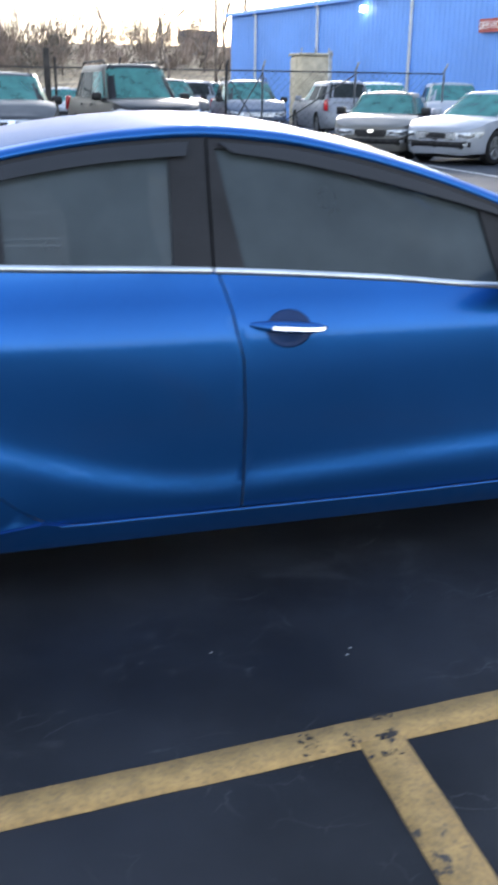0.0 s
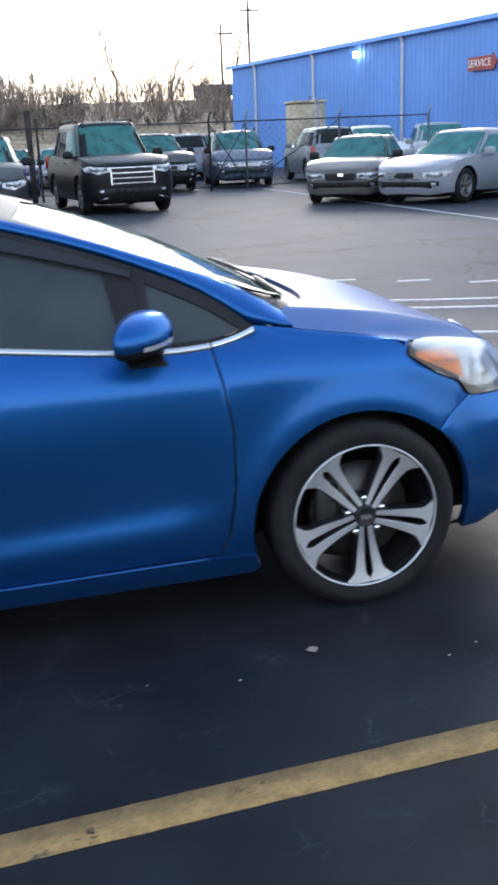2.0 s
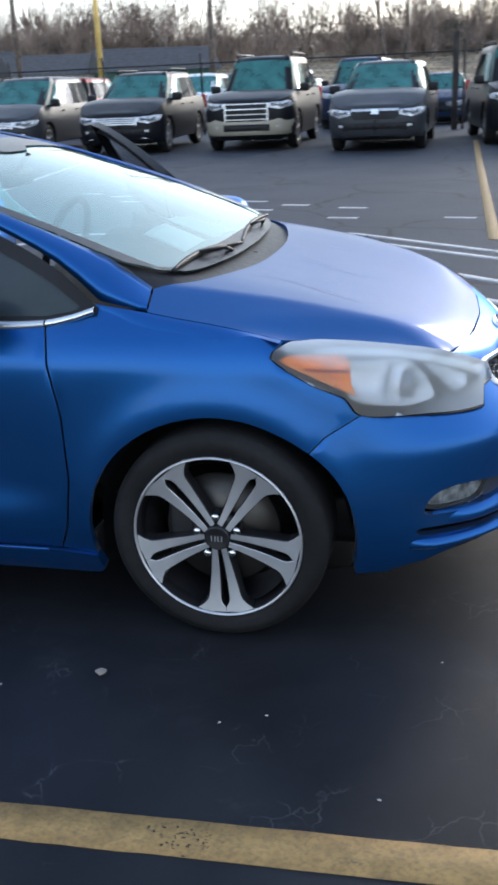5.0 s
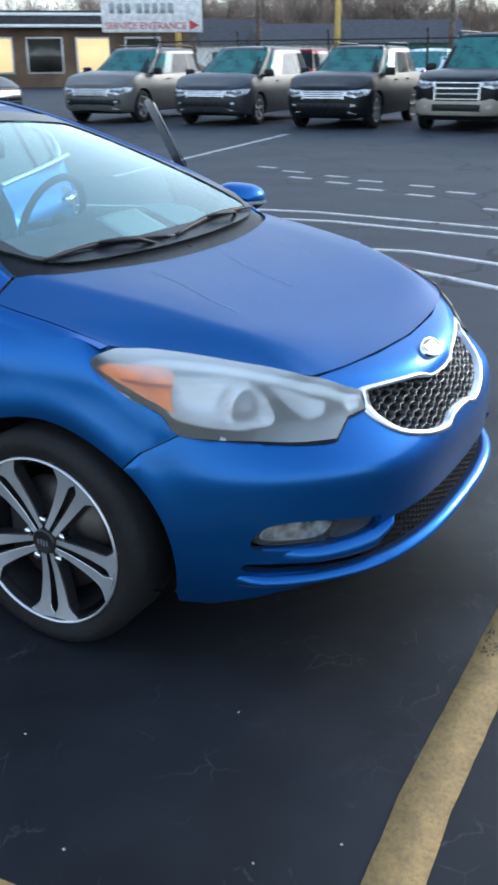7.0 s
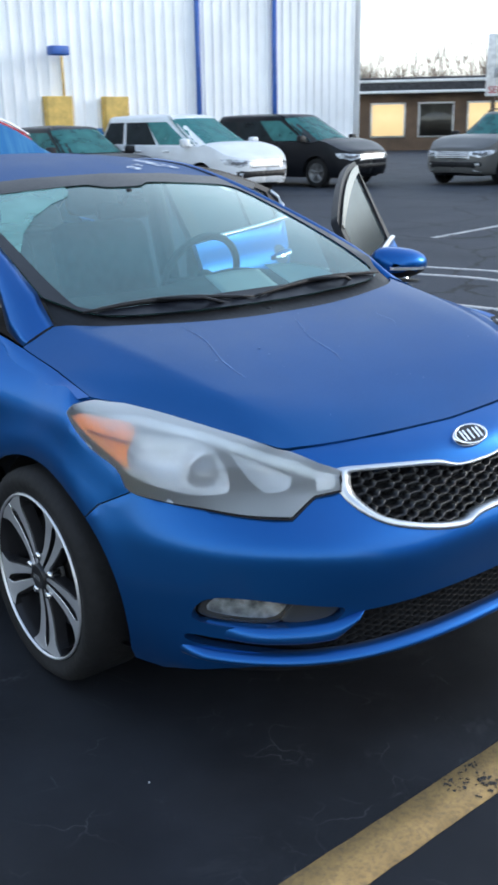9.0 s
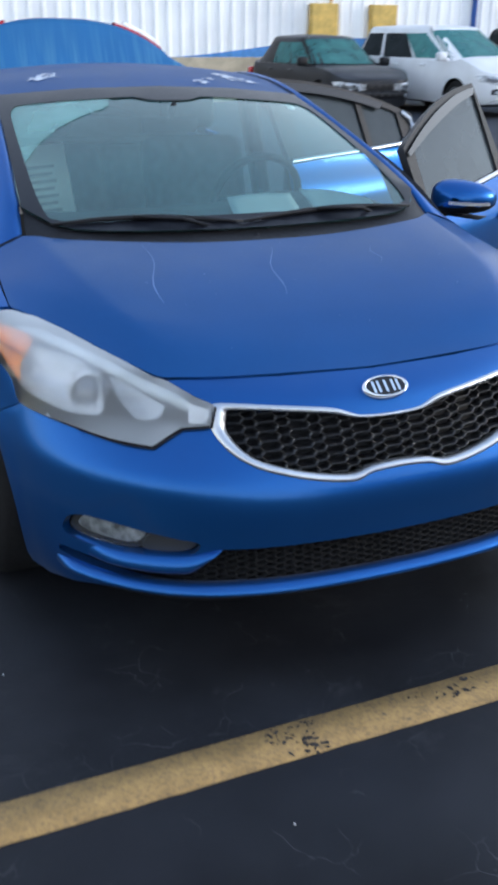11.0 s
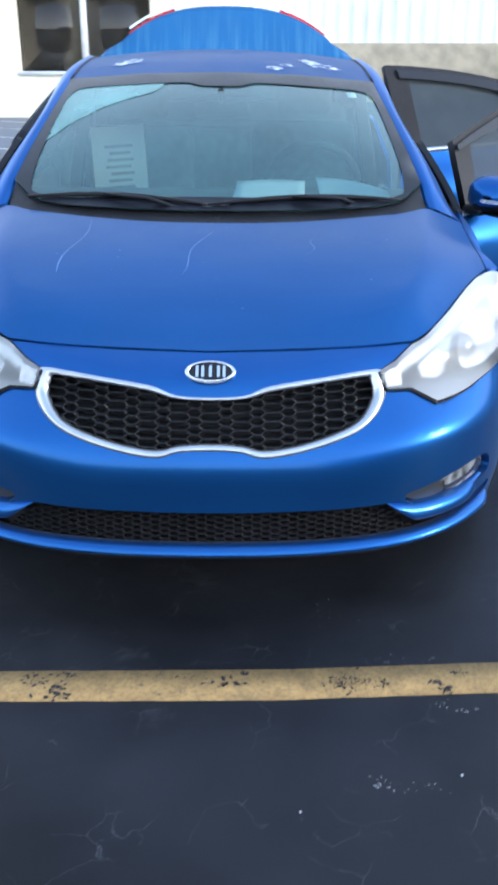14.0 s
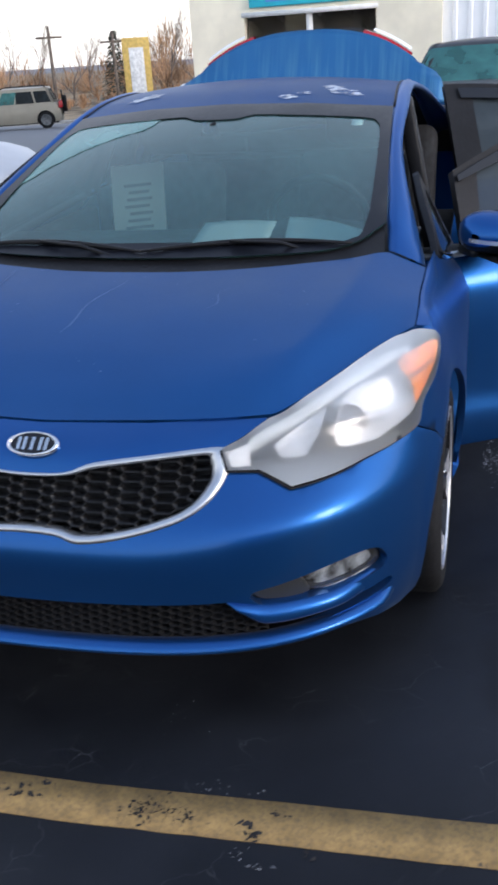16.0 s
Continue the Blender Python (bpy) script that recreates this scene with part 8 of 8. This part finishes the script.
for i, (x0, y0, L, h, rot, z, n) in enumerate(((5, 92, 120, 4.2, 4, 2.6, 26000), (-40, 84, 90, 6.5, 18, 1.8, 26000), (0, 110, 160, 7.0, 2, 3.8, 32000), (-80, 60, 80, 6.0, 48, 0.6, 9000), (-86, -34, 70, 5.5, 112, -2.2, 10000), (-98, -20, 80, 7.0, 100, -2.2, 9000), (-70, -26, 70, 3.4, 112, -2.2, 12000), (-46, 91, 110, 9.0, 27, 0.0, 26000), (-60, 70, 60, 5.0, 27, 0.0, 9000))):
    bm = thicket(i + 3, L, h, n)
    ob = tagged(link_mesh("scrub", bm, SUNLITTWIGS if y0 < 0 else TWIGS), "brown winter scrub along the field", "scrub", kind="stuff")
    ob.matrix_world = pose(x0, y0, z, 0, 0, rot)


def house(name, label, x, y, z, rot, w, d, h, rh, wall, roofm):
    t = thing(name, label, "house", at=pose(x, y, z, 0, 0, rot))
    part("wall", box(-w / 2, w / 2, -d / 2, d / 2, 0, h), wall, t, smooth=False)
    bm = bmesh.new()
    vs = [bm.verts.new(p) for p in ((-w / 2 - 0.4, -d / 2 - 0.4, h), (w / 2 + 0.4, -d / 2 - 0.4, h), (w / 2 + 0.4, d / 2 + 0.4, h), (-w / 2 - 0.4, d / 2 + 0.4, h), (-w / 2 - 0.4, 0, h + rh), (w / 2 + 0.4, 0, h + rh))]
    for f in ((0, 1, 5, 4), (2, 3, 4, 5), (0, 4, 3), (1, 2, 5), (0, 3, 2, 1)):
        bm.faces.new([vs[i] for i in f])
    bmesh.ops.recalc_face_normals(bm, faces=bm.faces[:])
    part("roof", bm, roofm, t, smooth=False)
    for k in (-0.3, 0.05, 0.32):
        part("window", box(w * k - 0.5, w * k + 0.5, -d / 2 - 0.05, -d / 2 + 0.02, h * 0.35, h * 0.8), PANEDARK, t)
    return t


hx, hy = at_bearing(-1.5, -3.5, 77.9, 138)
house("house", "grey house with a dark roof beyond the field", hx, hy, 4.6, -8, 4.4, 5, 2.6, 1.6, SIDING, SHINGLE)
# tan tank beside the blue building
tank = thing("storage_tank", "tan ribbed storage tank with a railed top", "tank")
tx, ty = at_bearing(-0.64, -3.41, 73.3, 43)
part("shell", box(tx - 0.7, tx + 0.7, ty - 0.7, ty + 0.7, 0, 2.8, 0.12), TAN, tank)
part("lid", box(tx - 0.75, tx + 0.75, ty - 0.75, ty + 0.75, 2.8, 2.9, 0.03), TAN, tank)
for dx in (-0.6, 0.0, 0.6):
    part("rail_post", tube([(tx + dx, ty - 0.6, 2.88), (tx + dx, ty - 0.6, 3.1)], 0.03, 6), GALV, tank)

# street beyond the ranks: low shop with lit front, billboard, houses, poles
SHOPBROWN = mat("brown_shop_front", (0.16, 0.1, 0.06), 0.7, 0, 0.25, 0.5)
SHOPGLOW = bpy.data.materials.new("lit_shop_window")
SHOPGLOW.use_nodes = True
SHOPGLOW.node_tree.nodes["Principled BSDF"].inputs["Base Color"].default_value = (0.5, 0.35, 0.15, 1)
SHOPGLOW.node_tree.nodes["Principled BSDF"].inputs["Emission Color"].default_value = (1.0, 0.72, 0.38, 1)
SHOPGLOW.node_tree.nodes["Principled BSDF"].inputs["Emission Strength"].default_value = 0.4
sx0, sy0 = at_bearing(1.93, -2.3, 130.5, 58)
shop = thing("shop", "low brown shop with lit windows and pale eaves", "shop", at=pose(sx0, sy0, 0, 0, 0, 38))
part("wall", box(-9, 9, 0, 6, -0.3, 3.2), SHOPBROWN, shop, smooth=False)
part("roof", box(-9.6, 9.6, -0.8, 6.5, 3.2, 3.9, 0.05), SHINGLE, shop)
for z in (3.05, 3.62):
    part("eave_strip", box(-9.6, 9.6, -0.86, -0.8, z, z + 0.16), WHITETRIM, shop)
for k in range(6):
    win = part("window", box(-8 + 2.7 * k, -6.2 + 2.7 * k, -0.05, 0.02, 0.8, 2.5), SHOPGLOW if k in (1, 2, 4) else PANEDARK, shop, "lit shop window" if k in (1, 2, 4) else "dark shop window")
    part("window_frame", box(-8.1 + 2.7 * k, -6.1 + 2.7 * k, -0.03, 0.0, 0.7, 2.6), WHITETRIM, win)
bx, by = at_bearing(1.51, -2.6, 123.1, 36)
bill = thing("billboard", "white board with red lettering and an arrow", "sign", at=pose(bx, by, 0, 0, 0, 123.1 - 90))
part("board", box(-1.72, 1.72, 0, 0.12, 2.3, 4.3, 0.02), SIGNWHITE, bill)
REDINK = mat("red_lettering", (0.5, 0.05, 0.05), 0.6)
text_mesh("SERVICE ENTRANCE", 0.31, Matrix.Translation((-0.22, -0.012, 2.5)) @ Matrix.Rotation(radians(90), 4, "X"), REDINK, bill)
bm = bmesh.new()
bm.faces.new([bm.verts.new(p) for p in ((1.28, -0.012, 2.36), (1.62, -0.012, 2.53), (1.28, -0.012, 2.7))])
part("arrow", bm, REDINK, bill)
for k in range(8):
    part("bar", box(-1.45 + 0.27 * k + (0.12 if k > 2 else 0), -1.27 + 0.27 * k + (0.12 if k > 2 else 0), -0.012, 0, 2.9, 3.22), INK, bill)
for k in range(4):
    part("bar", box(-1.3, 1.2 - 0.3 * k, -0.012, 0, 3.45 + 0.18 * k, 3.55 + 0.18 * k), REDINK, bill)
for x in (-1.45, 1.45):
    part("leg", box(x - 0.07, x + 0.07, 0.12, 0.26, 0, 4.0), WOODPOLE, bill)
for az, d, w, rh, wall, nm in ((118.9, 84, 5, 2.0, WHITETRIM, "white house with a dark gable roof"), (114.9, 80, 7, 1.5, WHITETRIM, "pale house with a grey roof"), (109.5, 76, 8, 1.6, mat("green_siding", (0.05, 0.13, 0.11), 0.7), "green house beyond the ranks")):
    x, y = at_bearing(1.5, -2.6, az, d)
    house("house", nm, x, y, 0, az - 78, w, 6, 2.4, rh, wall, SHINGLE)
for az, d, h in ((121.0, 44, 8), (116.6, 46, 9), (112.2, 44, 8), (106, 42, 8), (77.4, 70, 10.5), (78.9, 74, 9.5), (95.0, 60, 9), (-157.4, 62, 5.6), (-160.9, 64, 5.2)):
    x, y = at_bearing(1.0, -2.8, az, d)
    p = thing("utility_pole", "weathered wooden utility pole by the street", "pole", "poles along the street", at=pose(x, y, min(0, ground_z(x, y)), 0, 0, az))
    part("shaft", tube([(0, 0, 0), (0.05, 0, h)], lambda t: 0.13 - 0.04 * t, 8), WOODPOLE if az not in (121.0, 112.2) else YELLOWBOX, p)
    part("crossarm", box(-0.06, 0.06, -0.8, 0.8, h - 0.7, h - 0.58), WOODPOLE, p)
# yellow pylon sign far behind the car
px, py = at_bearing(2.52, 1.02, -159.45, 57)
pyl = thing("pylon_sign", "tall yellow and white pylon sign", "sign", at=pose(px, py, ground_z(px, py), 0, 0, 20))
part("frame", box(-0.2, 0.2, -0.75, 0.75, 0, 4.3, 0.03), YELLOWBOX, pyl)
part("panel", box(0.2, 0.24, -0.4, 0.4, 1.0, 3.8, 0.02), SIGNWHITE, pyl)
# dry verge rising behind the lot's far edge
bm = grid_mesh([[(x, y, -1.93 + 2.0 * smoothstep(-58, -110, x) + 0.2 * noise.noise((x * 0.06, y * 0.06, 2))) for y in range(-110, 41, 10)] for x in (-57.5, -62, -68, -76, -86, -100, -120, -150)])
face_out(bm, lambda p: Vector((0, 0, 1)))
tagged(link_mesh("verge", bm, DRYGRASS), "verge of dry grass beyond the lot", "verge", kind="structure")
# kerb and low wall beyond the off-roader
bm = box(-0.3, 0.3, -28, 14, -0.5, 0.25, 0.03)
tagged(link_mesh("kerb", shifted(bm, pose(-55.5, -16, -1.95, 0, 0, 16)), mat("pale_kerb", (0.42, 0.4, 0.36), 0.85, 0, 0.15)), "pale concrete kerb at the lot's edge", "kerb", kind="structure")

# ---------------------------------------------------------------- small things by and in the car
def sheet_of_paper(name, label, corners, curl=0.01):
    a, b, c, d = [Vector(p) for p in corners]
    rows = []
    for i in range(9):
        u = i / 8
        rows.append([(a * (1 - u) + b * u) * (1 - v) + (d * (1 - u) + c * u) * v + Vector((0, 0, curl * math.sin(math.pi * u) * v)) for v in [j / 6 for j in range(7)]])
    bm = grid_mesh(rows)
    face_out(bm, lambda p: Vector((0.3, 0, 1)))
    got = bmesh.ops.extrude_face_region(bm, geom=bm.faces[:])
    for g in got["geom"]:
        if isinstance(g, bmesh.types.BMVert):
            g.co += Vector((0, 0, -0.0015))
    return tagged(link_mesh(name, bm, PAPER), label, "paper")


sheet_of_paper("paper_sheet", "white sheet lying on the dashboard", [(-0.34, 0.05, 0.893), (-0.34, 0.30, 0.893), (-0.49, 0.31, 0.952), (-0.493, 0.071, 0.95)], 0.006)
sheet_of_paper("paper_sheet", "white curled sheet lying on the dashboard", [(-0.33, 0.36, 0.893), (-0.31, 0.60, 0.888), (-0.44, 0.60, 0.925), (-0.50, 0.35, 0.962)], 0.012)
# price sheet hung behind the windscreen
price = thing("price_sheet", "pale printed price sheet hung inside the windscreen", "paper")
bm = box(-0.002, 0.002, -0.112, 0.112, -0.146, 0.146)
m_price = Matrix.Translation((-1.19, -0.425, 0.925)) @ Matrix.Rotation(radians(-17), 4, "Y") @ Matrix.Rotation(radians(4), 4, "X")
part("card", shifted(bm, m_price), PAPER, price, smooth=False)
for k in range(7):
    bm = box(0.0025, 0.004, -0.06 + 0.01 * (k % 3), 0.06 - 0.012 * (k % 2), -0.11 + 0.028 * k, -0.098 + 0.028 * k)
    part("print_bar", shifted(bm, m_price), INK, price, smooth=False)
# inspection tag in the windscreen's corner
bm = grid_mesh([[across(x, v) + Vector((0, 0, -0.004)) for v in (0.8, 0.83, 0.86)] for x in (-0.93, -0.955, -0.98)])
face_out(bm, lambda p: Vector((0.3, 0, 1)))
got = bmesh.ops.extrude_face_region(bm, geom=bm.faces[:])
for g in got["geom"]:
    if isinstance(g, bmesh.types.BMVert):
        g.co.z -= 0.001
tagged(link_mesh("windscreen_tag", bm, PAPER), "small pale tag in the windscreen corner", "tag")
# litter on the asphalt
rng = random.Random(21)
CHIP = mat("pale_stone_chip", (0.5, 0.5, 0.5), 0.8)
LEAF = mat("dead_leaf", (0.35, 0.3, 0.26), 0.8)


def scrap(name, label, x, y, r, material, category):
    bm = bmesh.new()
    ang = rng.uniform(0, 6)
    pts = [(x + r * rng.uniform(0.5, 1) * math.cos(ang + t) * 1.5, y + r * rng.uniform(0.5, 1) * math.sin(ang + t), 0.003 + rng.uniform(0, r * 0.25)) for t in (0, 0.9, 1.9, 2.9, 3.9, 5.0)]
    f = bm.faces.new([bm.verts.new(p) for p in pts])
    got = bmesh.ops.extrude_face_region(bm, geom=[f])
    for g in got["geom"]:
        if isinstance(g, bmesh.types.BMVert):
            g.co.z += 0.002
    bmesh.ops.recalc_face_normals(bm, faces=bm.faces[:])
    return tagged(link_mesh(name, bm, material, smooth=False), label, category, "litter on the asphalt")


scrap("leaf", "curled dead leaf on the asphalt", -0.26, -1.155, 0.017, LEAF, "leaf")
for x, y in ((0.502, -1.492), (0.984, -1.227), (0.607, -0.958), (0.206, -1.255), (-1.4, -1.45), (-1.38, -1.42), (-1.75, -1.35), (0.1, -1.3), (-0.5, -1.25), (0.85, -1.35), (1.5, 0.2), (1.32, -0.5), (1.4, 0.55), (0.75, 1.15), (-0.75, -1.2)):
    scrap("pebble", "small pale chip of stone on the asphalt", x, y, rng.uniform(0.0022, 0.004), CHIP, "pebble")

# traffic cone far behind the car
cx, cy = at_bearing(2.91, 0.345, -162.8, 35)
cone = thing("traffic_cone", "orange traffic cone with a pale band", "cone", at=pose(cx, cy, ground_z(cx, cy)))
CONE = mat("orange_plastic", (0.8, 0.2, 0.03), 0.5)
part("base", box(-0.22, 0.22, -0.22, 0.22, 0, 0.05, 0.02), CONE, cone)
part("body", revolve([(0.17, 0.05), (0.04, 0.85), (0.001, 0.86)], 20, "z"), CONE, cone)
part("band", revolve([(0.125, 0.36), (0.095, 0.54)], 20, "z"), PAPER, cone, "pale reflective band")
